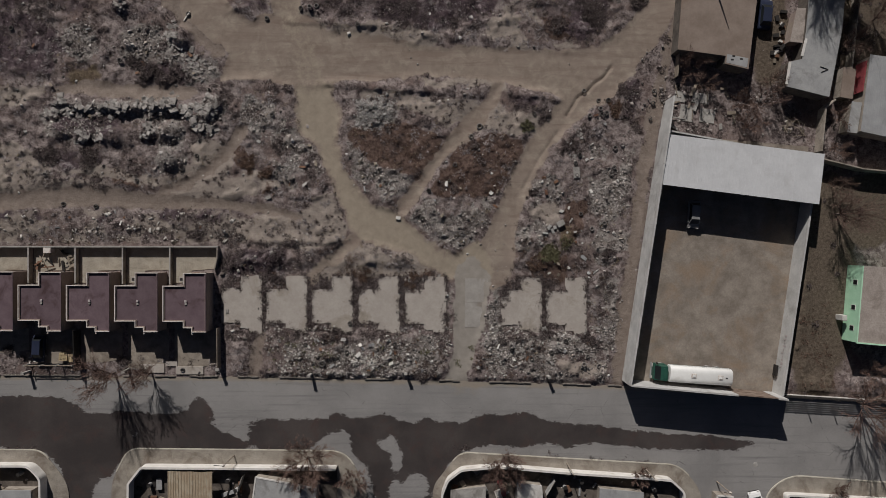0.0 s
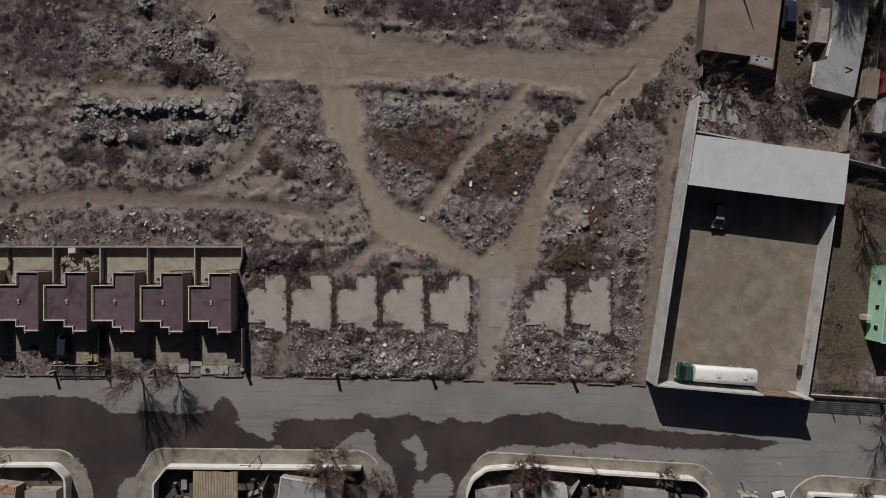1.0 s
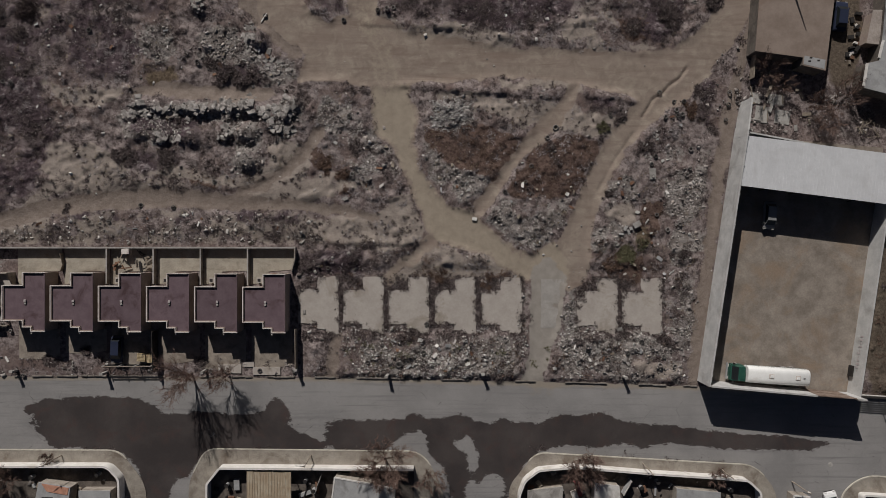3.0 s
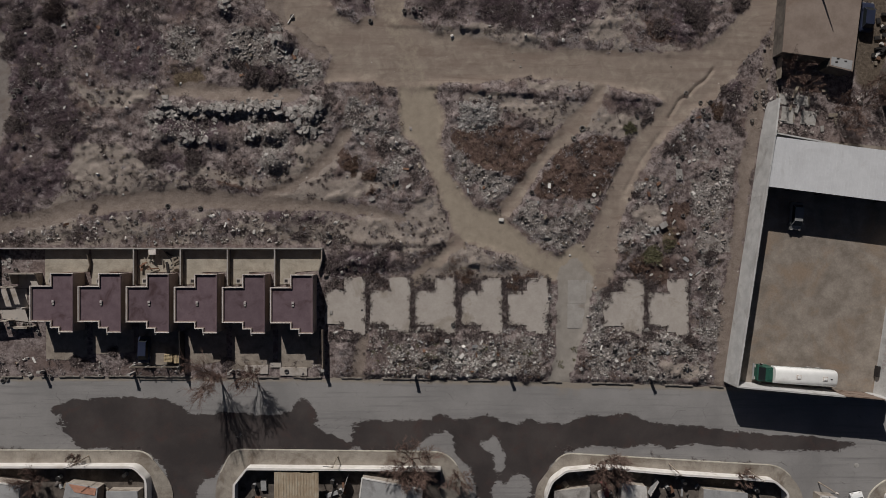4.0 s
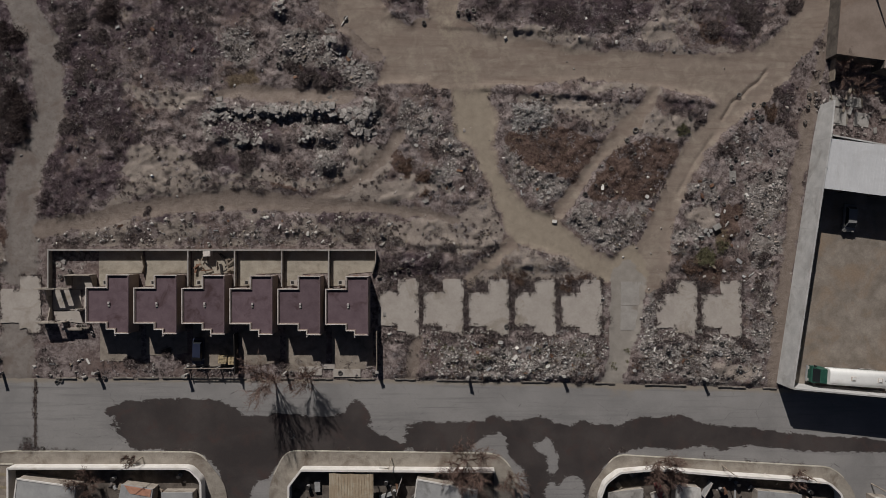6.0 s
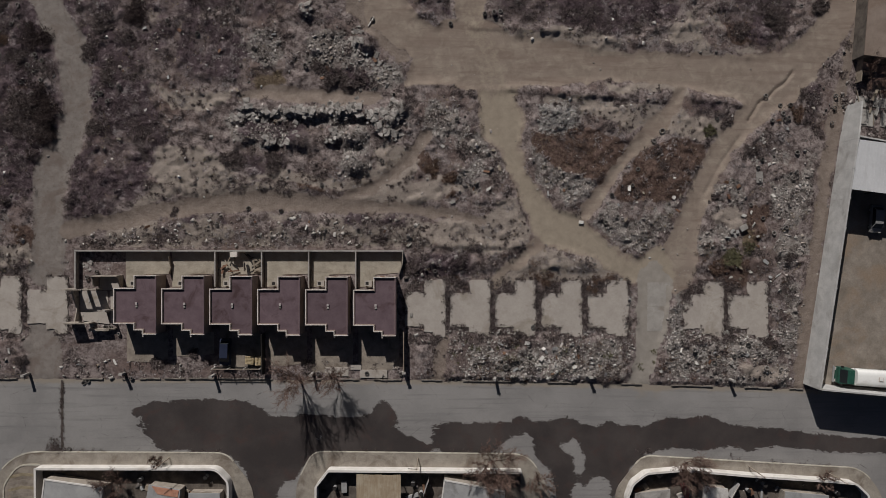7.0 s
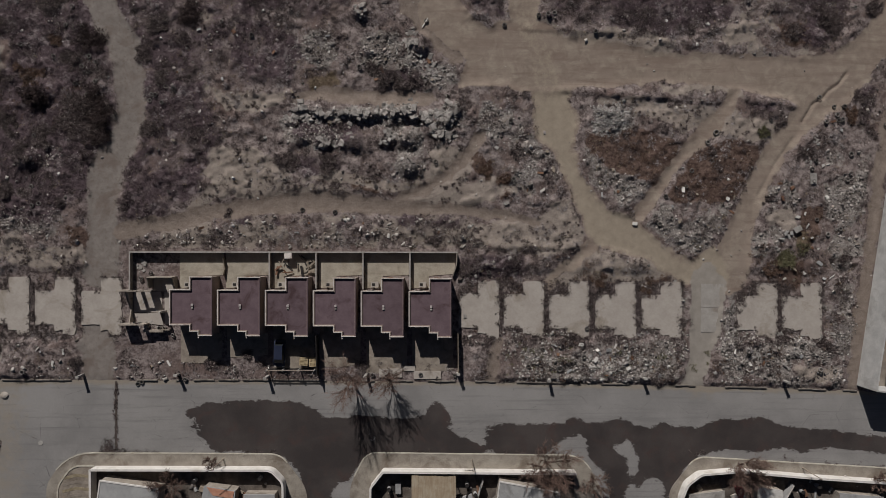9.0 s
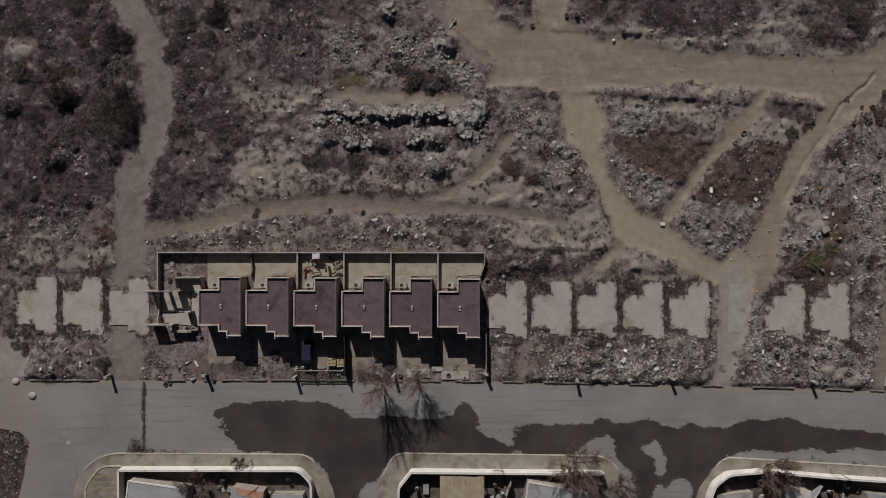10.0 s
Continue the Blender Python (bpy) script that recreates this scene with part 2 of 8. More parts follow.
MAROON = surface("maroon_roof_coating", (0.111, 0.076, 0.087), (0.141, 0.1, 0.112), 1.3, 0.85, 0.01, stain=(0.07, 0.042, 0.045), amount=0.45, vary=0.1, grain=0.12)
CAP_PINK = surface("faded_pink_paint", (0.37, 0.325, 0.32), (0.44, 0.4, 0.39), 0.5, 0.9, 0.0)
PATIO = surface("patio_concrete", (0.31, 0.275, 0.225), (0.39, 0.35, 0.288), 1.2, 0.92, 0.01, stain=(0.23, 0.195, 0.155), amount=0.5)
YARD_SOIL = surface("packed_yard_soil", (0.18, 0.152, 0.127), (0.295, 0.256, 0.218), 2.6, 0.95, 0.03, stain=(0.245, 0.187, 0.14), amount=0.55, grain=0.14)
ZINC = surface("galvanised_sheet", (0.53, 0.535, 0.545), (0.58, 0.585, 0.595), 2.5, 0.55, 0.0, stain=(0.5, 0.5, 0.505), amount=0.3, vary=0.015, grain=0.05)
SHEET_BROWN = surface("brown_roofing_felt", (0.21, 0.163, 0.134), (0.27, 0.216, 0.182), 2.5, 0.9, 0.01, stain=(0.2, 0.14, 0.105), amount=0.4, grain=0.08)
SHEET_GREY = surface("grey_roofing", (0.3, 0.3, 0.3), (0.37, 0.37, 0.365), 1.8, 0.85, 0.01, stain=(0.23, 0.225, 0.22), amount=0.45, grain=0.1)
ROOF_BEIGE = surface("beige_roof_screed", (0.32, 0.275, 0.245), (0.39, 0.34, 0.305), 1.8, 0.9, 0.01, stain=(0.24, 0.2, 0.175), amount=0.4)
GREEN_WALL = surface("mint_green_paint", (0.4, 0.68, 0.47), (0.47, 0.74, 0.53), 1.2, 0.85, 0.005, grain=0.08)
RUST_SHEET = streaked("rusted_corrugated_sheet", (0.32, 0.245, 0.17), (0.4, 0.325, 0.235), (0.44, 0.385, 0.3))
DARK_WEED = dry_plants("dark_dead_weeds", [(0.058, 0.041, 0.047), (0.13, 0.096, 0.104), (0.08, 0.058, 0.062), (0.19, 0.152, 0.155)])
PALE_STALK = dry_plants("pale_dead_stalks", [(0.21, 0.182, 0.182), (0.31, 0.276, 0.274), (0.39, 0.355, 0.348)])
THICKET = dry_plants("thicket_twigs", [(0.026, 0.019, 0.02), (0.05, 0.037, 0.036), (0.08, 0.058, 0.052)])
PALE_BITS = dry_plants("pale_fragments", [(0.22, 0.2, 0.18), (0.42, 0.395, 0.365), (0.3, 0.275, 0.25), (0.56, 0.54, 0.51), (0.16, 0.135, 0.115)])
PALE_SHEET = surface("pale_roof_sheet", (0.3, 0.303, 0.307), (0.35, 0.354, 0.358), 1.8, 0.7, 0.0, stain=(0.27, 0.27, 0.27), amount=0.4, grain=0.06)
KERB_DARK = surface("weathered_kerb", (0.15, 0.132, 0.115), (0.25, 0.226, 0.2), 0.6, 0.95, 0.015, stain=(0.1, 0.086, 0.074), amount=0.5, vary=0.25)
TIMBER = surface("pallet_timber", (0.42, 0.33, 0.2), (0.52, 0.42, 0.27), 0.4, 0.85, 0.005, vary=0.15)
OLD_WOOD = surface("grey_old_wood", (0.2, 0.165, 0.13), (0.3, 0.255, 0.205), 0.4, 0.9, 0.01, vary=0.25)
RUST = surface("rusty_sheet", (0.16, 0.085, 0.055), (0.23, 0.135, 0.09), 0.7, 0.8, 0.008, metal=0.2, stain=(0.1, 0.05, 0.035), amount=0.5)
GATE_BROWN = surface("faded_brown_sheet", (0.18, 0.132, 0.105), (0.25, 0.195, 0.16), 0.7, 0.8, 0.008, metal=0.1, stain=(0.13, 0.09, 0.07), amount=0.4)
DARK_IRON = surface("dark_iron", (0.035, 0.032, 0.032), (0.06, 0.055, 0.052), 0.5, 0.65, 0.004, metal=0.5)
RUBBER = surface("tyre_rubber", (0.09, 0.083, 0.078), (0.19, 0.175, 0.163), 0.25, 0.85, 0.006, vary=0.45)
STONE = surface("broken_concrete", (0.25, 0.23, 0.212), (0.4, 0.374, 0.35), 0.5, 0.92, 0.02, stain=(0.14, 0.13, 0.12), amount=0.45, vary=0.3)
PEBBLE = surface("rubble_bits", (0.18, 0.158, 0.146), (0.34, 0.31, 0.29), 0.8, 0.95, 0.0, vary=0.6, island=True)
GRAVEL = surface("pale_gravel", (0.27, 0.255, 0.245), (0.37, 0.352, 0.335), 0.8, 0.95, 0.0, vary=0.3, island=True)
BARK = surface("grey_bark", (0.1, 0.075, 0.065), (0.16, 0.125, 0.11), 0.3, 0.95, 0.01)
TWIG = dry_plants("reddish_twigs", [(0.11, 0.068, 0.056), (0.17, 0.112, 0.092), (0.23, 0.165, 0.138)])
BRUSH = dry_plants("grey_brush", [(0.045, 0.034, 0.034), (0.08, 0.061, 0.06), (0.125, 0.099, 0.096), (0.23, 0.197, 0.18)])
RUSTY_BRUSH = dry_plants("rust_brush", [(0.055, 0.033, 0.027), (0.115, 0.07, 0.053), (0.152, 0.099, 0.075), (0.2, 0.148, 0.116)])
STRAW = dry_plants("straw_grass", [(0.17, 0.13, 0.085), (0.25, 0.2, 0.135), (0.32, 0.265, 0.185)])
OLIVE = dry_plants("olive_weed", [(0.07, 0.066, 0.038), (0.12, 0.112, 0.065), (0.18, 0.168, 0.105)])
LITTER = dry_plants("scattered_litter", [(0.5, 0.48, 0.45), (0.12, 0.1, 0.09), (0.66, 0.64, 0.61), (0.36, 0.3, 0.26), (0.6, 0.58, 0.55)])
CAR_BLUE = surface("navy_car_paint", (0.025, 0.031, 0.056), (0.032, 0.039, 0.068), 1.5, 0.3, 0.0, grain=0.05)
CAR_GREY = surface("grey_car_paint", (0.2, 0.2, 0.2), (0.25, 0.25, 0.25), 1.5, 0.5, 0.0, grain=0.05)
CAR_WHITE = surface("white_car_paint", (0.7, 0.7, 0.69), (0.76, 0.76, 0.75), 1.5, 0.35, 0.0, grain=0.04)
TANK_WHITE = surface("white_tank_paint", (0.72, 0.72, 0.7), (0.78, 0.78, 0.76), 1.8, 0.4, 0.0, stain=(0.62, 0.6, 0.57), amount=0.25, grain=0.04)
CAB_GREEN = surface("dark_green_paint", (0.018, 0.075, 0.055), (0.03, 0.095, 0.07), 0.9, 0.4, 0.0, grain=0.08)
RED_PLASTIC = surface("faded_red_plastic", (0.24, 0.048, 0.055), (0.31, 0.08, 0.086), 0.8, 0.5, 0.0, grain=0.1)
ORANGE_TILE = surface("orange_roof_sheet", (0.42, 0.2, 0.13), (0.5, 0.27, 0.19), 0.7, 0.85, 0.01, stain=(0.3, 0.16, 0.11), amount=0.4)
CANVAS = surface("pale_canvas", (0.48, 0.46, 0.43), (0.6, 0.58, 0.55), 0.9, 0.9, 0.02, stain=(0.36, 0.33, 0.3), amount=0.4)
YARD_DIRT = surface("dark_yard_dirt", (0.085, 0.07, 0.06), (0.15, 0.128, 0.11), 1.0, 0.95, 0.05, stain=(0.06, 0.05, 0.045), amount=0.5, grain=0.3)
CRACK_DIRT = surface("dirt_in_crack", (0.075, 0.063, 0.055), (0.12, 0.1, 0.085), 0.5, 0.95, 0.03)
FRONT = surface("trodden_front_yard", (0.215, 0.182, 0.152), (0.3, 0.26, 0.218), 1.0, 0.95, 0.02, stain=(0.16, 0.132, 0.108), amount=0.5, grain=0.18)
STRAW_SOIL = surface("straw_covered_soil", (0.2, 0.165, 0.11), (0.3, 0.25, 0.175), 0.7, 0.95, 0.03, grain=0.25)
GLASS = glass("dark_window_glass", (0.015, 0.018, 0.02))

# ---- shaping helpers ----
def part(name, bm, mat, parent=None, label=""):
    """Link a bmesh as one mesh object, under a thing or part if given."""
    me = bpy.data.meshes.new(name)
    bm.to_mesh(me)
    bm.free()
    me.materials.append(mat)
    ob = new(name, me)
    if parent is not None:
        ob.parent = parent
    if label:
        ob["label"] = label
    return ob


def shared(name, me, parent, m):
    ob = new(name, me)
    ob.parent, ob.matrix_basis = parent, m
    return ob


def thing(name, label, category, m=None, group="", kind=""):
    ob = tagged(new(name), label, category, group, kind)
    ob.empty_display_size = 0.3
    if m is not None:
        ob.matrix_basis = m
    return ob


def box(bm, x0, x1, y0, y1, z0, z1, m=None, bevel=0.0):
    made = bmesh.ops.create_cube(bm, size=1.0, matrix=Matrix.Translation(((x0 + x1) / 2, (y0 + y1) / 2, (z0 + z1) / 2)) @ Matrix.Diagonal((abs(x1 - x0), abs(y1 - y0), abs(z1 - z0), 1)))["verts"]
    if bevel:
        edges = list({e for v in made for e in v.link_edges})
        got = bmesh.ops.bevel(bm, geom=edges, offset=bevel, segments=2, affect="EDGES")
        made = got["verts"]
    if m is not None:
        bmesh.ops.transform(bm, matrix=m, verts=list(made))
    return bm


def boxed(*sizes, m=None, bevel=0.0):
    return box(bmesh.new(), *sizes, m=m, bevel=bevel)


def prism(bm, pts, z0, z1):
    """An upright prism over a plan outline given anticlockwise or clockwise."""
    low = [bm.verts.new((x, y, z0)) for x, y in pts]
    top = [bm.verts.new((x, y, z1)) for x, y in pts]
    n = len(pts)
    faces = [bm.faces.new(low), bm.faces.new(top)] + [bm.faces.new((low[i], low[(i + 1) % n], top[(i + 1) % n], top[i])) for i in range(n)]
    bmesh.ops.recalc_face_normals(bm, faces=faces)
    return bm


def rod(bm, a, b, r0, r1=None, sides=6):
    a, b = Vector(a), Vector(b)
    r1 = r0 if r1 is None else r1
    turn = (b - a).to_track_quat("Z", "Y").to_matrix().to_4x4()
    bmesh.ops.create_cone(bm, cap_ends=True, segments=sides, radius1=r0, radius2=max(r1, 0.001), depth=(b - a).length, matrix=Matrix.Translation((a + b) / 2) @ turn)
    return bm


def wall_run(bm, pts, thick, z0, z1, taper=None):
    """A wall along a plan line; taper gives the height at each point."""
    pts = [Vector((x, y, 0)) for x, y in pts]
    n = len(pts)
    rows = []
    for i, p in enumerate(pts):
        d = (pts[min(i + 1, n - 1)] - pts[max(i - 1, 0)]).normalized()
        s = Vector((-d.y, d.x, 0)) * thick / 2
        if 0 < i < n - 1:
            a, b = (pts[i] - pts[i - 1]).normalized(), (pts[i + 1] - pts[i]).normalized()
            s /= max(0.5, math.cos(a.angle(b) / 2))
        h = taper[i] if taper else z1
        rows.append([bm.verts.new((q.x, q.y, z)) for q, z in ((p + s, z0), (p - s, z0), (p - s, h), (p + s, h))])
    faces = [bm.faces.new(rows[0]), bm.faces.new(rows[-1])]
    for a, b in zip(rows, rows[1:]):
        faces += [bm.faces.new((a[k], a[(k + 1) % 4], b[(k + 1) % 4], b[k])) for k in range(4)]
    bmesh.ops.recalc_face_normals(bm, faces=faces)
    return bm


def flat_mesh(name, verts, faces, mat, attrs=None, smooth=False):
    """A mesh object from arrays, for sheets of ground and loose stuff."""
    me = bpy.data.meshes.new(name)
    verts, faces = np.asarray(verts, np.float32), np.asarray(faces, np.int32)
    k = faces.shape[1]
    me.vertices.add(len(verts))
    me.vertices.foreach_set("co", verts.ravel())
    me.loops.add(faces.size)
    me.loops.foreach_set("vertex_index", faces.ravel())
    me.polygons.add(len(faces))
    me.polygons.foreach_set("loop_start", np.arange(len(faces), dtype=np.int32) * k)
    if smooth:
        me.polygons.foreach_set("use_smooth", np.ones(len(faces), bool))
    for key, values in (attrs or {}).items():
        me.attributes.new(key, "FLOAT", "POINT").data.foreach_set("value", np.asarray(values, np.float32))
    me.update(calc_edges=True)
    me.materials.append(mat)
    return new(name, me)


# ---- the plan ----
rng = np.random.default_rng(5)
LATTICE = rng.random((256, 256))


def patchy(x, y, size, seed=0, octaves=4):
    """Smooth noise from 0 to 1 with patches of about size metres."""
    x, y = np.asarray(x, float) / size + seed * 17.3, np.asarray(y, float) / size + seed * 5.7
    total, weight, gain = 0.0, 0.0, 1.0
    for _ in range(octaves):
        xi, yi = np.floor(x).astype(int), np.floor(y).astype(int)
        u, v = x - xi, y - yi
        u, v = u * u * (3 - 2 * u), v * v * (3 - 2 * v)
        q = lambda i, j: LATTICE[(xi + i) % 256, (yi + j) % 256]
        total = total + gain * ((q(0, 0) * (1 - u) + q(1, 0) * u) * (1 - v) + (q(0, 1) * (1 - u) + q(1, 1) * u) * v)
        weight, gain = weight + gain, gain * 0.55
        x, y = x * 2.03 + 11.1, y * 2.03 + 7.7
    return total / weight


def ramp(v, low, high):
    v = np.clip((v - low) / (high - low), 0, 1)
    return v * v * (3 - 2 * v)


def line_far(x, y, pts):
    """Distance to a plan line."""
    best = np.full(np.shape(x), 1e9)
    for (ax, ay), (bx, by) in zip(pts, pts[1:]):
        dx, dy = bx - ax, by - ay
        s = np.clip(((x - ax) * dx + (y - ay) * dy) / (dx * dx + dy * dy), 0, 1)
        best = np.minimum(best, np.hypot(x - ax - s * dx, y - ay - s * dy))
    return best


def within(x, y, pts):
    """Inside a plan outline."""
    odd = np.zeros(np.shape(x), bool)
    for (ax, ay), (bx, by) in zip(pts, pts[1:] + pts[:1]):
        cross = (ay > y) != (by > y)
        odd ^= cross & (x < (bx - ax) * (y - ay) / ((by - ay) if by != ay else 1e-9) + ax)
    return odd


def oval(x, y, cx, cy, rx, ry, turn=0.0):
    c, s = math.cos(radians(turn)), math.sin(radians(turn))
    u, v = (x - cx) * c + (y - cy) * s, -(x - cx) * s + (y - cy) * c
    return np.hypot(u / rx, v / ry)


DIAGONAL = [(-6.6, 5.3, 2.2), (-4.3, 8.1, 1.8), (-2.2, 11.3, 1.6), (-0.2, 13.8, 1.7), (2.2, 16, 2.5), (4, 18.3, 3), (6.1, 20.8, 2.2), (7.7, 23.3, 1.7)]
EAST_TRACK = [(6.9, -3.3, 6), (8.2, 2.1, 4.2), (9.8, 7.1, 3.3), (11.9, 12.1, 3.3), (14.4, 15.8, 3.8), (17.3, 19.2, 3.7), (20.6, 22.5, 4.2), (24.8, 26.6, 5), (28.9, 31.2, 5.5), (32.2, 37, 4.8), (35.1, 43.7, 4.8)]
SLAB_PATH = [(-13, 0.9, 2.2), (-15.8, -1.4, 1.7), (-18.4, -3.3, 1.5), (-20.5, -5.3, 1.3)]
NORTH_TRACK = [(-19.7, 22, 5), (-20.6, 28, 5), (-23.2, 36, 4.6), (-26, 44, 4.6)]
CLEARING = [(-39.2, 43.7), (-33, 43.7), (-32.9, 37), (-31.7, 34.4), (-28.4, 32.9), (-25.7, 34.1), (-25.7, 43.7), (-21.3, 43.7), (-21.1, 34.1), (-17.6, 31.6), (-11.8, 31), (-3.5, 29.4), (4.8, 29), (13.1, 28.7), (17.3, 28.4), (21.9, 29), (24.8, 31.2), (28.1, 25.4), (22.3, 20.4), (18.1, 19.2), (16, 22.1), (8.2, 23.6), (6.1, 23.9), (-2.6, 24.7), (-11.8, 24.1), (-16.8, 23.6), (-22.7, 23.2), (-28.4, 24.1), (-33.4, 23.9), (-32.1, 28.3), (-35.9, 31.2), (-38.8, 33.7)]
FORK = [(-22.7, 23.7), (-16.8, 23.7), (-15.4, 19.6), (-15.8, 15), (-14.9, 11.3), (-13, 8.6), (-10.8, 6.3), (-8, 5.1), (-5.6, 3.5), (-4.3, 2.4), (-0.7, -0.5), (1.1, -1.2), (4.4, 0.9), (7.5, -2.9), (6.9, -5), (0.3, -5), (-2.2, -3.7), (-4.7, -1.9), (-8.9, -0.4), (-13, 0.5), (-14.4, 3), (-14.9, 4.6), (-16.4, 7.5), (-17.6, 11.3), (-19.7, 14.8), (-21.8, 16.7)]
WEST_TRACK = [(-88.8, 43.7, 3.8), (-85.9, 37.4, 4.2), (-84.3, 33.7, 4.5), (-82.2, 30.4, 4.5), (-81.3, 26.2, 4.2), (-81, 22, 4.3), (-81.5, 18.7, 4.3), (-82.8, 15.4, 4.8), (-84.7, 12, 5.2), (-85.3, 8.7, 5), (-85.5, 5.4, 4.5), (-85.3, 1.2, 4.8), (-85.7, -2.9, 5)]
WEST_DRIVE = [(-85.9, -12.1, 5.2), (-85.9, -16.2, 5.5), (-86.2, -20.4, 5)]
DRIVE = [(3.6, -4.7, 5.3), (3.3, -10.3, 4.8), (2.8, -14.5, 3.7), (1.9, -17.8, 3.3), (1.1, -21.1, 3.8)]
FRONT_PATH = [(-27.4, -12.8, 1.5), (-27.9, -16.1, 1.8), (-28.2, -19.3, 2)]
ROAD_END = [(-109.6, -11.7), (-101.3, -12.6), (-99.5, -13.8), (-100.5, -17.1), (-102.2, -21.2), (-109.6, -21.2)]
LONG_LANE = [(-82.4, 3, 2.8), (-74.9, 4.2, 2.5), (-69.9, 5.5, 2.3), (-64.1, 6.5, 2.5), (-58.3, 7.1, 3), (-50, 7.1, 2.8), (-41.7, 6.4, 2.3), (-33.4, 6.1, 1.8), (-28.4, 5.5, 1.5), (-21.8, 4.3, 1)]
BANK_LANE = [(-30.1, 16.9, 1.8), (-31.7, 14.2, 2.2), (-35, 10.8, 1.7), (-38.4, 8.9, 1.7), (-41.7, 7.8, 1.5)]
WALL_LANE = [(35.6, 42.8, 1.8), (33.2, 31.2, 1.8), (31.4, 23.7, 1.8), (29.9, 16.2, 2.2), (28.9, 11.3, 2), (28.1, 4.6, 2), (27.3, -2, 2), (26.4, -8.7, 2.2), (25.6, -15.3, 2), (25, -19.6, 1.7)]
UPPER_LANE = [(-39.6, 42.8, 3.3), (-40, 36.2, 3.7), (-36.7, 32, 3.3), (-33.4, 28.7, 2.5)]
BACK_LANE = [(-57, 21.9, 1.2), (-53.3, 23.1, 2), (-47.5, 22.5, 2.3), (-41.7, 22.2, 2.5), (-37.5, 22.5, 2)]
THIN_PATH = [(-77.6, 24, 0.7), (-73, 23.9, 0.7), (-68.9, 23.5, 0.8), (-65.9, 22.7, 1)]
SAND_WEST = [(-69.9, 15.8), (-65.8, 15.4), (-62.4, 15.2), (-58.7, 13.3), (-57.3, 10.6), (-53.3, 9.6), (-47.1, 8.3), (-58.3, 8.1), (-64.9, 7.8), (-69.1, 7.1), (-71.6, 5.6), (-73.2, 6.1), (-69.9, 9.6), (-70.9, 12.9)]
SAND_FOOT = [(-57.5, 10.9), (-50, 9.5), (-42, 8.8), (-36, 9.3), (-33.5, 13), (-37, 12), (-42, 10.4), (-50, 11.6)]
SAND_SLOPE = [(-37.9, 15.2), (-33.5, 16), (-30.5, 13), (-33, 9.8), (-37.5, 10.6)]
SAND_POCKET = [(-69.9, 23.6), (-66.6, 23.2), (-62.4, 23.2), (-58, 23.1), (-59.3, 21.4), (-62.4, 20.3), (-65.8, 20.4), (-67.8, 21.4)]
SAND_MIDDLE = [(-39.2, 8.9), (-33.8, 11), (-28.4, 10.6), (-27.4, 7.5), (-33.4, 6.4), (-40.9, 7.1)]
SAND_TERRACE = [(-33, 2.8), (-28.4, 4.2), (-21.8, 5.1), (-16.8, 6.9), (-13.9, 3), (-14.3, -0.2), (-20.1, -0.4), (-28.4, 0.3), (-33.4, 0.8)]
SAND_STRIP = [(-13, 22.9), (-3.5, 22.2), (5.2, 21.2), (3.6, 18.6), (0.3, 16.9), (-1.8, 19.2), (-7.2, 19.6), (-8.5, 21.4), (-12.6, 21.2)]
SAND_FORK = [(6.5, 21.4), (9, 19.7), (11.5, 19.1), (16.5, 19.3), (15.8, 18.1), (12.7, 16.6), (9.8, 16.1), (6.5, 16.6), (3.8, 16.9)]
SAND_SCARP = [(-3.3, 24.7), (6.1, 24.6), (8.2, 23.6), (9, 22.1), (6.1, 22.9), (-2.6, 23.1)]
SAND_EAST = [(11.9, 5.6), (16.3, 6.3), (17, 3.4), (14.8, 2.8), (12.5, 3.3)]
SAND_ROADSIDE = [(16, -17), (23.5, -16.8), (24.3, -18.2), (20.6, -19.1), (16.5, -19)]
SAND_SPOT = [(1.9, 34.7), (4.4, 34.9), (5.2, 33.7), (2.8, 33.2)]
SAND_SLABS = [(-100.7, 2.7), (-97.2, 3.1), (-96.7, 0.2), (-88, 1.2), (-86.8, -2.3), (-96.3, -2.1), (-103, -0.6)]
SAND_SPUR = [(-90.9, 10.6), (-86.8, 12), (-86.2, 8.3), (-88.8, 7.9), (-93, 6.1), (-94.7, 7.7)]
SAND_FAR = [(-106.3, 23.3), (-100.9, 23), (-100.3, 20.8), (-103.8, 20.2), (-106.3, 20.5)]
SAND_MOUND = [(-102.3, 30.2), (-99.7, 30), (-99.2, 26.6), (-101.3, 25.5), (-102.3, 27)]
SAND_NORTH = [(-70.9, 35), (-68.7, 35.4), (-68, 32.9), (-69.9, 32.4)]
BANK_RUBBLE = [(-58.3, 21.9), (-53.3, 21.2), (-47.5, 21.2), (-38.4, 21.9), (-32.1, 21.4), (-31.9, 18.3), (-35, 15.4), (-38.4, 13.8), (-42.5, 14.4), (-50, 15), (-58.3, 15.4), (-59.3, 18.3)]
EAST_RUBBLE = [(-29.6, 22.6), (-23.2, 21.1), (-22.2, 17.5), (-18.6, 13.9), (-17.6, 10.6), (-19.1, 9.3), (-21.8, 7.5), (-24.7, 7.5), (-25.7, 11.3), (-28.4, 15.4), (-30.4, 18.6)]
MOUND_RUBBLE = [(-42.3, 14.8), (-39.2, 15), (-37.7, 12.5), (-38.5, 10.3), (-41.7, 10.1), (-42.8, 12.3)]
NORTH_RUBBLE = [(-57.3, 32.4), (-51.5, 32.7), (-50, 28.7), (-52.1, 26.9), (-55.6, 26.9), (-58.3, 27.9)]
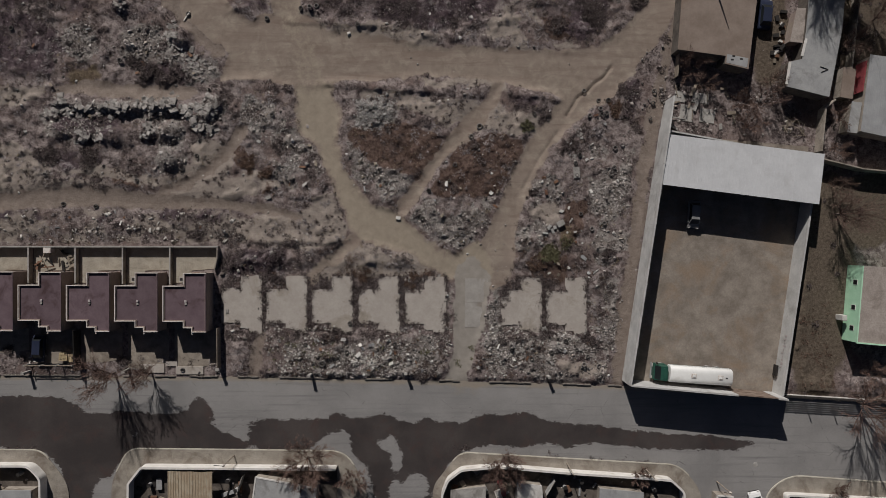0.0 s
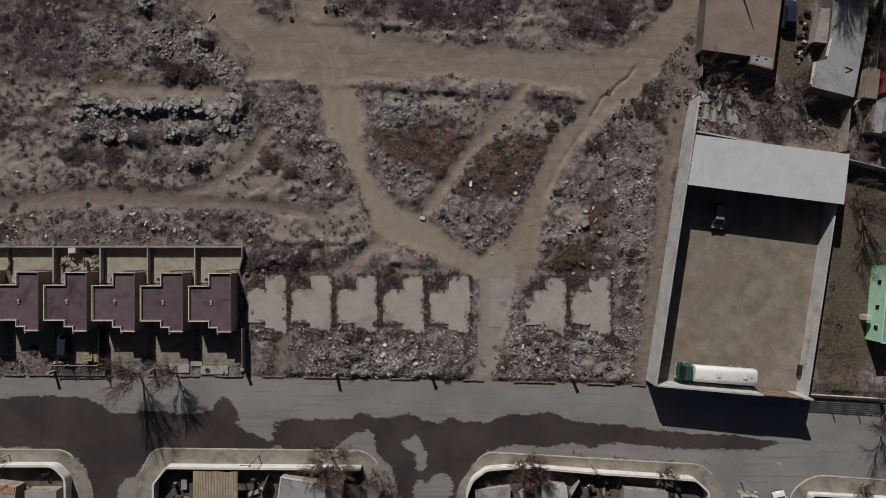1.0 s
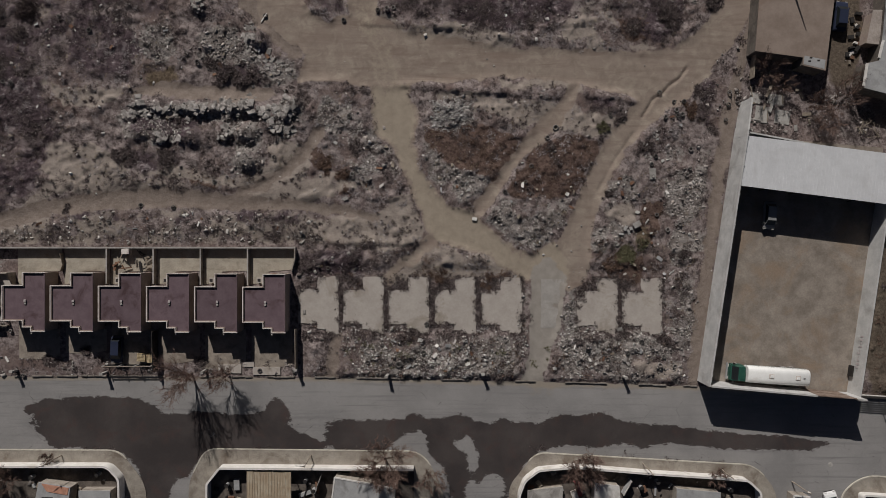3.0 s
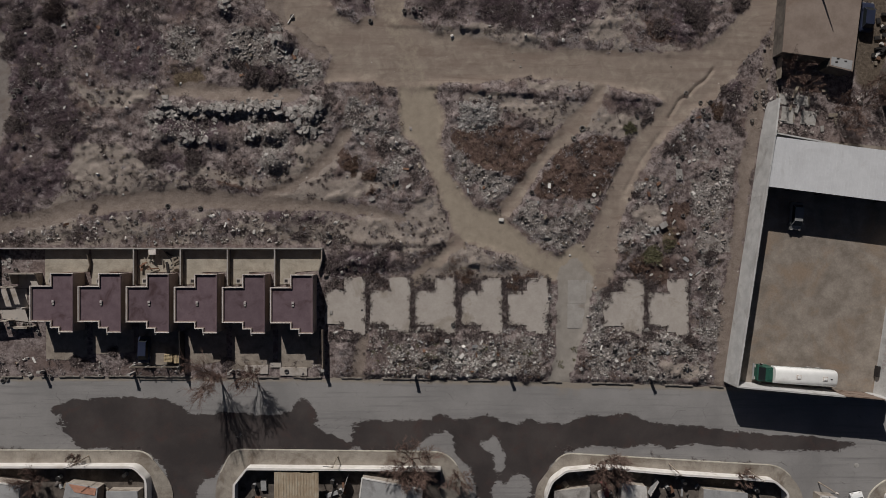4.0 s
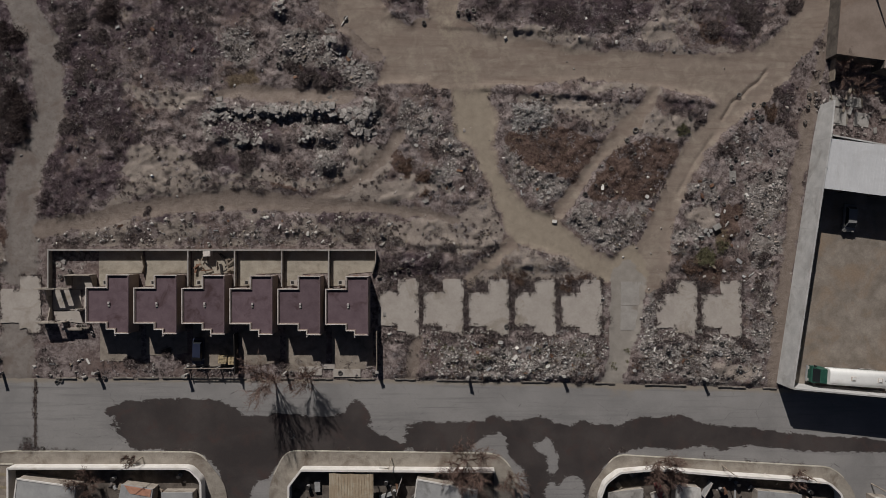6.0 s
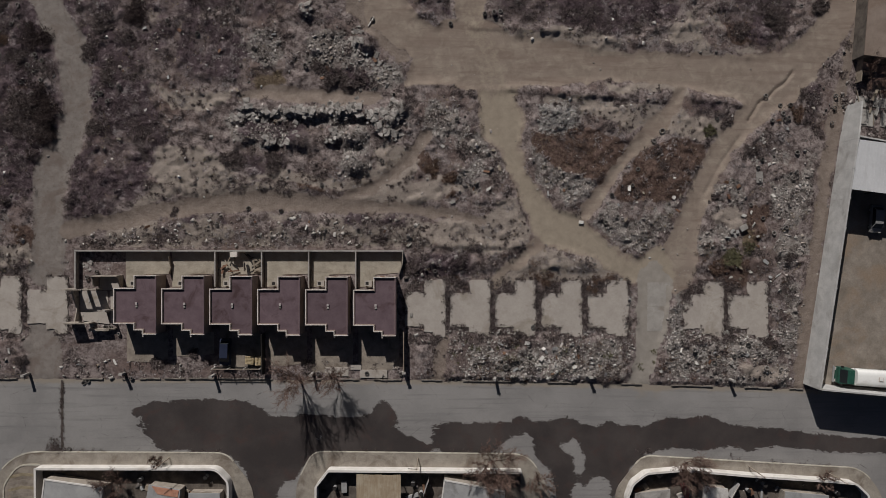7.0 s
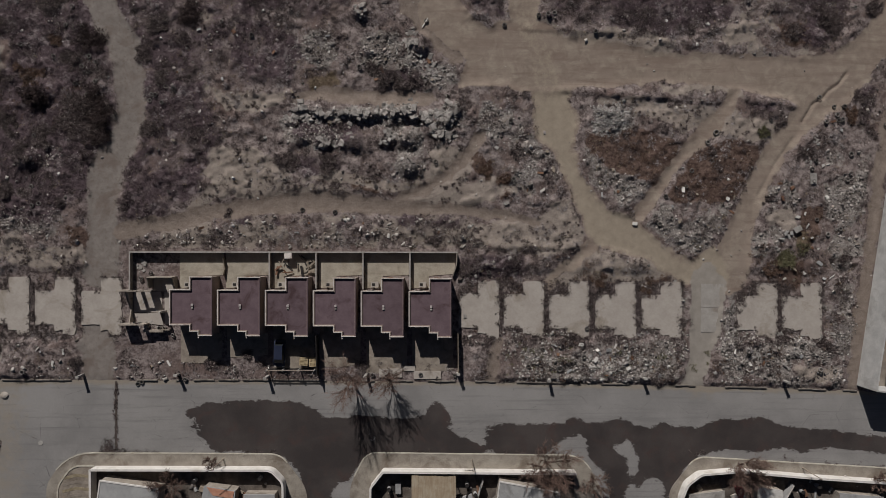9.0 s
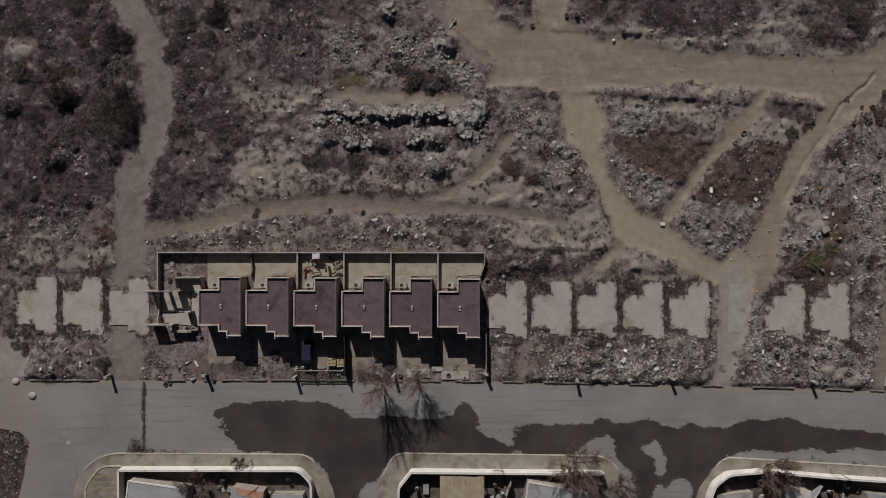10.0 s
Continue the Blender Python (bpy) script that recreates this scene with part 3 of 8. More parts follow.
CLEARING_RUBBLE = [(-47.1, 31.6), (-42.9, 32.4), (-39.2, 31.2), (-37.5, 28.3), (-33.4, 27.2), (-33, 23.7), (-37.1, 23.1), (-41.7, 24.6), (-46.3, 24.6), (-48.2, 28.3)]
PILE_RUBBLE = [(-13.3, 21.2), (-9.3, 21.9), (-7.5, 20.8), (-7.5, 17.9), (-10.1, 16.9), (-13.3, 17.2)]
WEST_HEART_RUBBLE = [(-14.5, 15.8), (-11.8, 12.6), (-8.5, 10.8), (-4.5, 9.4), (-6.3, 7.5), (-8.5, 6.4), (-10.5, 6.9), (-13, 9.4), (-14.8, 12.1)]
EAST_HEART_RUBBLE = [(-3.3, 7.4), (6.9, 6.8), (6.1, 4.2), (4.4, 1.7), (1.9, -0.9), (-1, 0.3), (-4.3, 2.8), (-5.6, 4.1)]
TRACK_RUBBLE = [(12.1, 9.6), (16, 11.3), (17.5, 7.5), (15.6, 5.6), (12, 5.3)]
TRACK_RUBBLE_SOUTH = [(10.6, 2.8), (15.6, 3.3), (17.5, 0.5), (14.8, -0.8), (9.6, -1.4)]
CORNER_RUBBLE = [(20.6, 17.2), (27.1, 18.6), (27.8, 14.6), (26.4, 11.3), (20.6, 11.9)]
WALL_RUBBLE = [(20.6, 11.3), (27.3, 12.1), (27.1, -0.4), (21.6, -2.2), (20.6, 4.6)]
ROADSIDE_RUBBLE = [(-25.6, -15.6), (-21.5, -14.2), (-17, -15.4), (-12.5, -13.4), (-7.6, -14.4), (-4, -12.6), (-1.6, -12.8), (-0.6, -17), (-1.4, -20), (-9.5, -21), (-14.5, -20.3), (-19.5, -19.6), (-24.4, -18.2)]
ROADSIDE_RUBBLE_EAST = [(5, -13.4), (7.2, -11.6), (9.5, -14.2), (13, -13.6), (16.4, -12.4), (21, -13.6), (24, -17.6), (23.6, -20.6), (15, -21.2), (10.5, -19), (6, -19.4)]
DRIVE_RUBBLE_WEST = [(-1.3, -5.3), (1.2, -7), (0.3, -11.2), (-0.8, -12.7), (-1.8, -10.3)]
DRIVE_RUBBLE_EAST = [(6.2, -4.5), (8.3, -3.5), (8.3, -12.8), (6.2, -13.8), (5.3, -10.3)]
SLAB_RUBBLE = [(20.6, -2.9), (24.9, -0.4), (25.9, -10.3), (23.9, -17.1), (20.8, -10.3)]
STRIP_RUBBLE = [(-51.2, 2.8), (-45.8, 3), (-45.8, 1), (-50, 0.6)]
SPUR_RUBBLE = [(-99.7, 7.1), (-93, 7.1), (-90.5, 3.7), (-93, 1.6), (-99.7, 3.3), (-102.2, 5)]
WEED_RUBBLE = [(-96.7, 16.2), (-91.3, 16), (-90.1, 13.3), (-93, 12), (-96.7, 12.9)]
WEST_HEART = [(-11.1, 17.9), (-6, 17.6), (-1.8, 16.4), (-0.5, 14.9), (-1.7, 12.1), (-3.7, 9.4), (-6.8, 10.3), (-9.3, 11.1), (-11.8, 12.8), (-13.9, 14.4), (-14.4, 16.2)]
EAST_HEART = [(1.3, 13.6), (4, 15.4), (7.3, 16.3), (11.5, 15.7), (11.5, 13.8), (9.5, 11.1), (8.3, 8.2), (6.9, 6.9), (3.2, 6.9), (-1, 7.4), (-2.3, 8.6)]
RUST_STRIP = [(17.5, 7.1), (20.6, 7.1), (20.3, 3), (18.3, -0), (16.8, 0.5)]
RUST_SLABS = [(12.3, -1.6), (17.5, -1.4), (17.8, -5.5), (13, -5.5)]
RUST_LANE = [(-49.2, 10.6), (-44.2, 10.9), (-42.1, 9.8), (-45.8, 8.6), (-49, 8.9)]
WEEDS_FOOT = [(-57.9, 14.8), (-54.1, 14.9), (-50, 13.6), (-49.3, 11.3), (-54.1, 10.8), (-57.8, 11.9)]
RUST_SLOPE = [(-27.6, 10.8), (-25.7, 11.3), (-25.1, 7.5), (-27.1, 7.9)]
RUST_SLOPE_NORTH = [(-31.6, 14.2), (-29.6, 14.4), (-27.9, 12.1), (-28.4, 10.8), (-30.9, 11.3)]
RUST_GAPS = [(-17, -3.6), (-13.6, -1.8), (-11.4, -2.6), (-13, -4.8), (-16.2, -4.8)]
RUST_GAPS_EAST = [(-6.4, -3.4), (-2.6, -3.2), (-0.8, -5), (-3.6, -5.4)]
RUST_TOP = [(13.1, 33.2), (18.9, 33.4), (19.8, 30), (15.2, 30)]
RUST_WEST = [(-104.6, 21.2), (-99.7, 24.5), (-96.3, 22.9), (-88.8, 24.5), (-87.6, 21.2), (-89.7, 18.3), (-97.2, 19.1), (-103, 17.5)]
RUST_WEST_SLABS = [(-90.5, 3.3), (-87.6, 3.7), (-87, 0.4), (-89.7, -0.4)]
RUST_PLOT = [(51.3, -10.3), (56.3, -7), (57.2, -21.1), (52.2, -20.3)]
WEEDS_FAR = [(-108, 43.7), (-89.7, 43.7), (-85.3, 32), (-83.8, 23.7), (-83.8, 16.2), (-88, 12), (-91.3, 7.9), (-96.3, 8.3), (-108, 9.1)]
WEEDS_TRACK = [(-79.7, 26.2), (-71.4, 26.4), (-68.7, 19.5), (-69.7, 14.5), (-71.8, 9.6), (-76.8, 5), (-82.8, 4.4), (-82, 12.9), (-79.7, 18.7)]
WEEDS_NORTH = [(-80.5, 43.7), (-58, 43.7), (-58, 35.4), (-65.5, 34.1), (-69.7, 25.4), (-79.3, 26.6), (-82.8, 33.7)]
WEEDS_NORTH_BANK = [(-65.5, 33.7), (-59.3, 34.5), (-55.5, 29.1), (-58, 24.5), (-63, 25.4), (-67.2, 27.9)]
WEEDS_BANK = [(-74.9, 20.8), (-69.8, 20.4), (-67.9, 16.2), (-70.6, 11.3), (-72.2, 7.8), (-79.9, 7.1), (-79.9, 20.4)]
WEEDS_TOP = [(-20.9, 42.8), (9, 42.8), (6.9, 33.7), (5.2, 31.4), (-1.8, 31.2), (-8.5, 32.7), (-16.8, 33.4), (-20.5, 34.1)]
WEEDS_TOP_EAST = [(13.1, 42.8), (25.6, 42.8), (23.5, 32), (20.6, 29.4), (15.2, 31.2), (13.1, 33.7)]
WEEDS_TONGUE = [(-32.7, 42.8), (-25.9, 42.8), (-26.1, 34.4), (-28.4, 33), (-31.7, 34.5)]
WEEDS_SCARP = [(8.8, 21.9), (13.1, 22.4), (15.2, 21.2), (14, 19.7), (10.6, 20.2)]
WEEDS_LOW = [(-43.3, 5.3), (-33.4, 5.3), (-28.2, 4.1), (-29.6, 3.3), (-33.4, 2.7), (-35, 2), (-43.3, 2.5)]
WEEDS_LOW_WEST = [(-66.6, 5.8), (-61.6, 6.1), (-59, 4.1), (-60.8, 3), (-65.8, 3.3)]
WEEDS_LOW_MID = [(-51.7, 4.6), (-48.3, 4.8), (-47.3, 3), (-51.2, 3)]
WEEDS_SLABS = [(-32.9, -0.9), (-23.6, -0.4), (-21.6, -3.7), (-27.4, -4.5), (-32.9, -4.2)]
WEEDS_SHADE = [(-44.3, 26.6), (-38.4, 27), (-37.9, 24.1), (-44.2, 23.9)]
WEEDS_VERGE = [(25.8, 23.7), (27.9, 24.6), (27.8, 17.7), (26.3, 17.5)]
WEEDS_BANK_FOOT = [(-57.9, 19.6), (-46.7, 19.2), (-46.3, 16.2), (-50, 14.4), (-57.5, 15.6)]
STRAW_PATCH = [(-55.1, 26.2), (-50.7, 26.4), (-49.8, 23.7), (-55, 23.2)]
STRAW_EAST = [(16.5, 3), (18.9, 3.1), (18.8, -0.4), (16.5, -0.5)]
# worn ways as plan lines with a width at each point, and patches of ground cover as outlines
WAYS = {"path": [DIAGONAL, EAST_TRACK, SLAB_PATH], "ash": [WEST_TRACK, WEST_DRIVE], "dust": [DRIVE], "lane": [FRONT_PATH, LONG_LANE, BANK_LANE, WALL_LANE, UPPER_LANE, BACK_LANE], "sand": [THIN_PATH]}
SAND_FIELD = [(-43, 11.6), (-28, 11.2), (-16.8, 7.6), (-13.8, -0.4), (-43, -0.2)]
SLAB_STRIP = [(-24, -3.4), (-19, -4.4), (-13, 0.5), (-4, -1.6), (-0.5, -4.6), (-24, -5.2)]
BACK_STRIP = [(-80, 5.4), (-34, 5.4), (-29, 0.2), (-80, 0.2)]
SAND_TOP = [(-20.9, 34.1), (-16.8, 33.2), (-8.5, 32.5), (-1.8, 31), (5.2, 31.2), (8.1, 34.5), (12.3, 37.9), (13.5, 32), (15.2, 29.9), (20.6, 29.2), (17.3, 28.2), (4.8, 28.9), (-3.5, 29.2), (-11.8, 30.7), (-17.6, 31.4)]
THIN_NORTH = [(-83, 44), (-39, 44), (-42, 33), (-48, 31), (-50, 25), (-58, 23.6), (-83, 23.6)]
DARK_WEST = [(-110, 24), (-87, 25), (-85, 14), (-88, 8), (-94, 4), (-110, 6)]
THIN_WEST = [(-110, 44), (-82, 44), (-80, 20), (-85, 6), (-92, 2), (-110, 8)]
PATCHES = {"path": [CLEARING, FORK],
    "dust": [ROAD_END],
    "sand": [SAND_FOOT, SAND_SLOPE, SAND_WEST, SAND_POCKET, SAND_MIDDLE, SAND_TERRACE, SAND_STRIP, SAND_FORK, SAND_SCARP, SAND_EAST, SAND_ROADSIDE, SAND_SPOT, SAND_SLABS, SAND_SPUR, SAND_FAR, SAND_MOUND, SAND_NORTH],
    "grey": [BANK_RUBBLE, EAST_RUBBLE, MOUND_RUBBLE, NORTH_RUBBLE, CLEARING_RUBBLE, PILE_RUBBLE, WEST_HEART_RUBBLE, EAST_HEART_RUBBLE, TRACK_RUBBLE, TRACK_RUBBLE_SOUTH, CORNER_RUBBLE, WALL_RUBBLE, ROADSIDE_RUBBLE, ROADSIDE_RUBBLE_EAST, DRIVE_RUBBLE_WEST, DRIVE_RUBBLE_EAST, SLAB_RUBBLE, STRIP_RUBBLE, SPUR_RUBBLE, WEED_RUBBLE],
    "rust": [WEST_HEART, EAST_HEART, RUST_STRIP, RUST_SLABS, RUST_LANE, RUST_SLOPE, RUST_SLOPE_NORTH, RUST_GAPS, RUST_GAPS_EAST, RUST_TOP, RUST_WEST, RUST_WEST_SLABS, RUST_PLOT],
    "weed": [WEEDS_FAR, WEEDS_TRACK, WEEDS_NORTH, WEEDS_NORTH_BANK, WEEDS_BANK, WEEDS_TOP, WEEDS_TOP_EAST, WEEDS_TONGUE, WEEDS_SCARP, WEEDS_LOW, WEEDS_LOW_WEST, WEEDS_LOW_MID, WEEDS_SLABS, WEEDS_SHADE, WEEDS_VERGE, WEEDS_BANK_FOOT, WEEDS_FOOT],
    "straw": [STRAW_PATCH, STRAW_EAST]}
MOUNDS = [(-100.9, 29.1, 2.6, 2.2, 0), (-94.6, 23.4, 2.6, 2.0, 10), (-102.5, 21.7, 2.2, 2.2, 0), (-96.5, 13.5, 2.4, 1.6, 20)]
BROW_X = (-58, -54, -50, -46, -42, -38, -35, -33)
BROW_Y = (20.6, 20.0, 19.8, 19.5, 19.9, 19.0, 18.7, 20.0)
LOADS = [(-10.3, 19.5, 2.8, 2.4, 0.35), (-48.5, 15.9, 2.3, 2.0, 0.8), (-43.6, 16.5, 1.9, 1.7, 0.6), (-40.3, 16.5, 2.4, 2.0, 0.95), (-40.4, 12.6, 2.3, 2.2, 1.05), (-52.8, 16.2, 2.2, 1.5, 0.5), (-57.0, 16.4, 2.4, 1.9, 0.5), (-36.4, 17.8, 2.6, 1.8, 0.4), (-38.8, 30.4, 2.4, 2.2, 0.9), (-47.6, 35.0, 1.9, 1.6, 0.8)]
PLOT = [(54.9, -9.5, 5.4, 13.5, -7), (56.0, 4.0, 4.5, 7.0, 0), (62, 5, 6, 6, 0), (62, 34, 6, 12, 0), (47.3, 31, 2.6, 8, -5)]
BOXES = [(-82.0, -32.6, -18.5, 0.6), (29.0, 54, 13, 42), (54, 75, -18, 45)]  # level building ground
SLABS = [-102.1, -95.3, -88.5, -33.0, -26.4, -19.75, -12.9, -6.1, 8.0, 14.55]


def road_north(x):
    return np.interp(x, (-140, -60, -30, 0, 17, 30, 48, 66, 120), (-19.1, -19.1, -19.3, -19.9, -20.4, -20.8, -21.8, -22.6, -25))


def slab_shift(x):
    return -0.02 - 0.0076 * (x + 100)


def yard_x(y):
    return 25.8 + 0.1507 * (y + 19.7)


def depth_in(x, y, pts, margin=4.0):
    """Metres inside a plan outline, negative outside, as far as margin."""
    px, py = np.array(pts).T
    out = np.full(np.shape(x), -margin)
    near = (x > px.min() - margin) & (x < px.max() + margin) & (y > py.min() - margin) & (y < py.max() + margin)
    if near.any():
        u, v = x[near], y[near]
        far = line_far(u, v, pts + pts[:1])
        out[near] = np.where(within(u, v, pts), far, -np.minimum(far, margin))
    return out


def depth_along(x, y, pts, margin=4.0):
    """Metres inside a way of changing width, negative outside, as far as margin."""
    px, py, pw = np.array(pts).T
    out = np.full(np.shape(x), -margin)
    reach = margin + pw.max() / 2
    near = (x > px.min() - reach) & (x < px.max() + reach) & (y > py.min() - reach) & (y < py.max() + reach)
    u, v = x[near], y[near]
    best = np.full(np.shape(u), -margin)
    for (ax, ay, aw), (bx, by, bw) in zip(pts, pts[1:]):
        dx, dy = bx - ax, by - ay
        f = np.clip(((u - ax) * dx + (v - ay) * dy) / (dx * dx + dy * dy), 0, 1)
        best = np.maximum(best, (aw + (bw - aw) * f) / 2 - np.hypot(u - ax - f * dx, v - ay - f * dy))
    out[near] = best
    return out


def cover(x, y, kind, soft):
    """How far a kind of ground covers each place, 0 to 1, with soft edges."""
    got = np.zeros(np.shape(x))
    for pts in WAYS.get(kind, []):
        got = np.maximum(got, ramp(depth_along(x, y, pts), -soft, soft))
    for pts in PATCHES.get(kind, []):
        got = np.maximum(got, ramp(depth_in(x, y, pts), -soft, soft))
    return got


def zones(x, y):
    x, y = np.asarray(x, float), np.asarray(y, float)
    x, y = x + 1.5 * (patchy(x, y, 1.6, 81, 4) - 0.5), y + 1.5 * (patchy(x, y, 1.6, 83, 4) - 0.5)
    path, ash, lane, dust = (cover(x, y, kind, soft) for kind, soft in (("path", 0.9), ("ash", 1.2), ("lane", 0.9), ("dust", 0.8)))
    pale = np.maximum(ramp(depth_in(x, y, FORK), -1.0, 1.2), ramp(depth_along(x, y, NORTH_TRACK), -2.4, 1.6) * 0.6) * (0.55 + 0.45 * patchy(x, y, 3.0, 89, 3))
    x, y = x + 1.6 * (patchy(x, y, 2.4, 85, 4) - 0.5), y + 1.6 * (patchy(x, y, 2.4, 87, 4) - 0.5)
    blur = lambda spots: np.max([ramp(oval(x, y, *s), 1.4, 0.55) for s in spots], axis=0)
    weed = cover(x, y, "weed", 1.4) * (0.5 + 0.4 * ramp(patchy(x, y, 4.0, 99, 4), 0.38, 0.6)) * (1 - 0.8 * blur(MOUNDS))
    thin = np.maximum(ramp(depth_in(x, y, THIN_NORTH), -1.5, 1.5) * 0.55, ramp(depth_in(x, y, THIN_WEST), -1.5, 1.5) * 0.75)
    uneven = ramp(patchy(x, y, 3.4, 103, 3), 0.36, 0.6)
    field = np.maximum(ramp(depth_in(x, y, SAND_FIELD), -1.5, 1.5), ramp(depth_in(x, y, SAND_TOP), -1.2, 0.8) * 1.3) * (0.2 + 0.55 * uneven)
    field = np.maximum(field, ramp(depth_in(x, y, BACK_STRIP), -1.0, 1.0) * (0.3 + 0.4 * uneven))
    field = np.maximum(field, ramp(depth_in(x, y, SLAB_STRIP), -1.0, 0.8) * (0.55 + 0.35 * uneven))
    weed = np.maximum(weed, ramp(depth_in(x, y, DARK_WEST), -2.0, 1.5) * 0.95)
    weed = np.maximum(weed, thin * (0.6 + 0.4 * ramp(patchy(x, y, 6.0, 101, 3), 0.4, 0.6)) * (1 - 0.8 * blur(MOUNDS)))
    return {"path": path, "ash": ash, "dust": dust, "lane": lane * (1 - path), "sand": np.maximum(cover(x, y, "sand", 0.9) * 0.85, field), "grey": cover(x, y, "grey", 1.1) * (0.3 + 0.6 * uneven), "rust": cover(x, y, "rust", 0.8) * 0.9,
            "weed": weed, "straw": cover(x, y, "straw", 1.0) * 0.7, "pale": pale, "plot": blur(PLOT)}


def level(x, y):
    """1 where the ground is flattened for roads and buildings."""
    f = np.maximum(ramp(y - road_north(x), 0.9, 0.1), 0.0)
    for x0, x1, y0, y1 in BOXES:
        f = np.maximum(f, ramp(np.maximum(np.maximum(x0 - x, x - x1), np.maximum(y0 - y, y - y1)), 2.6, 0.0))
    for s in SLABS:
        d = np.maximum(np.maximum(s - x, x - s - 6), np.maximum(-12.2 - y, y + 3.7))
        f = np.maximum(f, ramp(d, 1.5, 0.0))
    side = yard_x(y)
    f = np.maximum(f, ramp(np.maximum(np.maximum(side - x, x - side - 24), np.maximum(-22.5 - y, y - 21)), 0.8, 0.0))
    return f


def ground_z(x, y):
    x, y = np.asarray(x, float), np.asarray(y, float)
    far = ramp(np.maximum(np.abs(x + 18) - 95, np.abs(y) - 50), 12, 0)
    open_ground = 1 - level(x, y)
    tracks = 1 - np.max([cover(x, y, kind, 1.1) for kind in ("path", "ash", "lane", "dust")], axis=0)
    rough = 0.06 + 0.34 * patchy(x, y, 3.2, 1, 3) + 0.3 * ramp(patchy(x, y, 1.3, 2, 3), 0.45, 0.8)
    z = 0.03 + 0.05 * patchy(x, y, 1.5, 3, 2) + tracks * rough
    # rubble bank: a ragged edge dropping to the south, with tipped loads at its foot
    brow = y - np.interp(x, BROW_X, BROW_Y) - 1.6 * (patchy(x, y, 1.6, 9, 3) - 0.5)
    bank = ramp(brow, -0.45, 0.2) * ramp(brow, 4.2, 0.9) * ramp(np.abs(x + 45.2), 13.5, 11.5)
    z = z + bank * (0.3 + 0.6 * patchy(x, y, 2.4, 9, 3))
    for cx, cy, rx, ry, h in LOADS:
        z = z + h * ramp(oval(x, y, cx, cy, rx, ry), 1.0, 0.25) * (0.75 + 0.5 * patchy(x, y, 0.8, 13, 3))
    for spot in MOUNDS:
        z = z + 0.8 * ramp(oval(x, y, *spot), 1.2, 0.1)
    # low scarps, dropping to the south
    for line_x, line_y, h in (((-32, -29, -24.5), (24.0, 24.0, 23.8), 0.16), ((-18.5, -13.1, -4.8, 6.2), (23.4, 22.9, 22.3, 21.6), 0.2), ((8.5, 11.5, 15.0), (22.0, 21.4, 21.6), 0.18), ((-24, -8, 10, 24), (32.6, 31.6, 32.4, 31.0), 0.12), ((-30, -22, -15), (0.3, 0.25, 0.1), 0.25)):
        drop = y - np.interp(x, line_x, line_y) - 0.5 * (patchy(x, y, 1.2, 107, 3) - 0.5)
        z = z + h * ramp(drop, -0.2, 0.08) * ramp(drop, 1.8, 0.3) * ramp(np.abs(x - (line_x[0] + line_x[-1]) / 2), (line_x[-1] - line_x[0]) / 2, (line_x[-1] - line_x[0]) / 2 - 1.2)
    # washed-out gully beside the track
    z = z - 0.24 * ramp(line_far(x, y, [(17.6, 19.0), (18.6, 20.6), (19.2, 21.7), (20.6, 22.5), (21.6, 23.7), (23.0, 24.6), (24.2, 26.3)]), 0.27, 0.04)
    z = z - 0.12 * ramp(line_far(x, y, [(11.2, 8.2), (13.5, 12.6), (16.3, 16.6)]), 0.28, 0.05)
    z = z * open_ground * far
    under = ramp(y - road_north(x), 0.1, -0.5)
    return np.where(np.abs(y) < 200, z - 0.14 * under, 0.0)


# ---- ground, one sheet out to the horizon ----
fine_x, fine_y = np.arange(-109, 69.01, 0.26), np.arange(-31, 43.01, 0.26)
wide = np.array([4, 10, 20, 40, 80, 160, 320, 640, 1300, 2400.0])
gx, gy = (np.concatenate((v[0] - wide[::-1], v, v[-1] + wide)) for v in (fine_x, fine_y))
GX, GY = np.meshgrid(gx, gy)
px, py = GX.ravel(), GY.ravel()
idx = np.arange(px.size).reshape(GX.shape)
quads = np.stack((idx[:-1, :-1], idx[:-1, 1:], idx[1:, 1:], idx[1:, :-1]), -1).reshape(-1, 4)
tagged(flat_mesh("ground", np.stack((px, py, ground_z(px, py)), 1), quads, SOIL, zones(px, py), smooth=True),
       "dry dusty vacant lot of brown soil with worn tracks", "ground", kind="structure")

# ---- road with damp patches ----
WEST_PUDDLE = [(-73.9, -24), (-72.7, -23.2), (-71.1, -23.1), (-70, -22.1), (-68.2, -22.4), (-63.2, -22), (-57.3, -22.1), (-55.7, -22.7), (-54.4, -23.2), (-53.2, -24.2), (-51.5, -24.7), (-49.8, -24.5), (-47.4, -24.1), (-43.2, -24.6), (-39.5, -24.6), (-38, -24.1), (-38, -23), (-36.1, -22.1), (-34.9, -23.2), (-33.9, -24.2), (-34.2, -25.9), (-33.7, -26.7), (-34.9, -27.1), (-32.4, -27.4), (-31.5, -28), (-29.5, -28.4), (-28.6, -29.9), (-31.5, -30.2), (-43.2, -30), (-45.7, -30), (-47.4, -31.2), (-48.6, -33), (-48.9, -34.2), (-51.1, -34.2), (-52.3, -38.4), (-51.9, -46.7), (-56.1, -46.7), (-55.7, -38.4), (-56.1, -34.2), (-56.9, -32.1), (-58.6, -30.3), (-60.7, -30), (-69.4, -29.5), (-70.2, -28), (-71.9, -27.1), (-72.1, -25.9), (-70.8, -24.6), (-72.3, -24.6)]
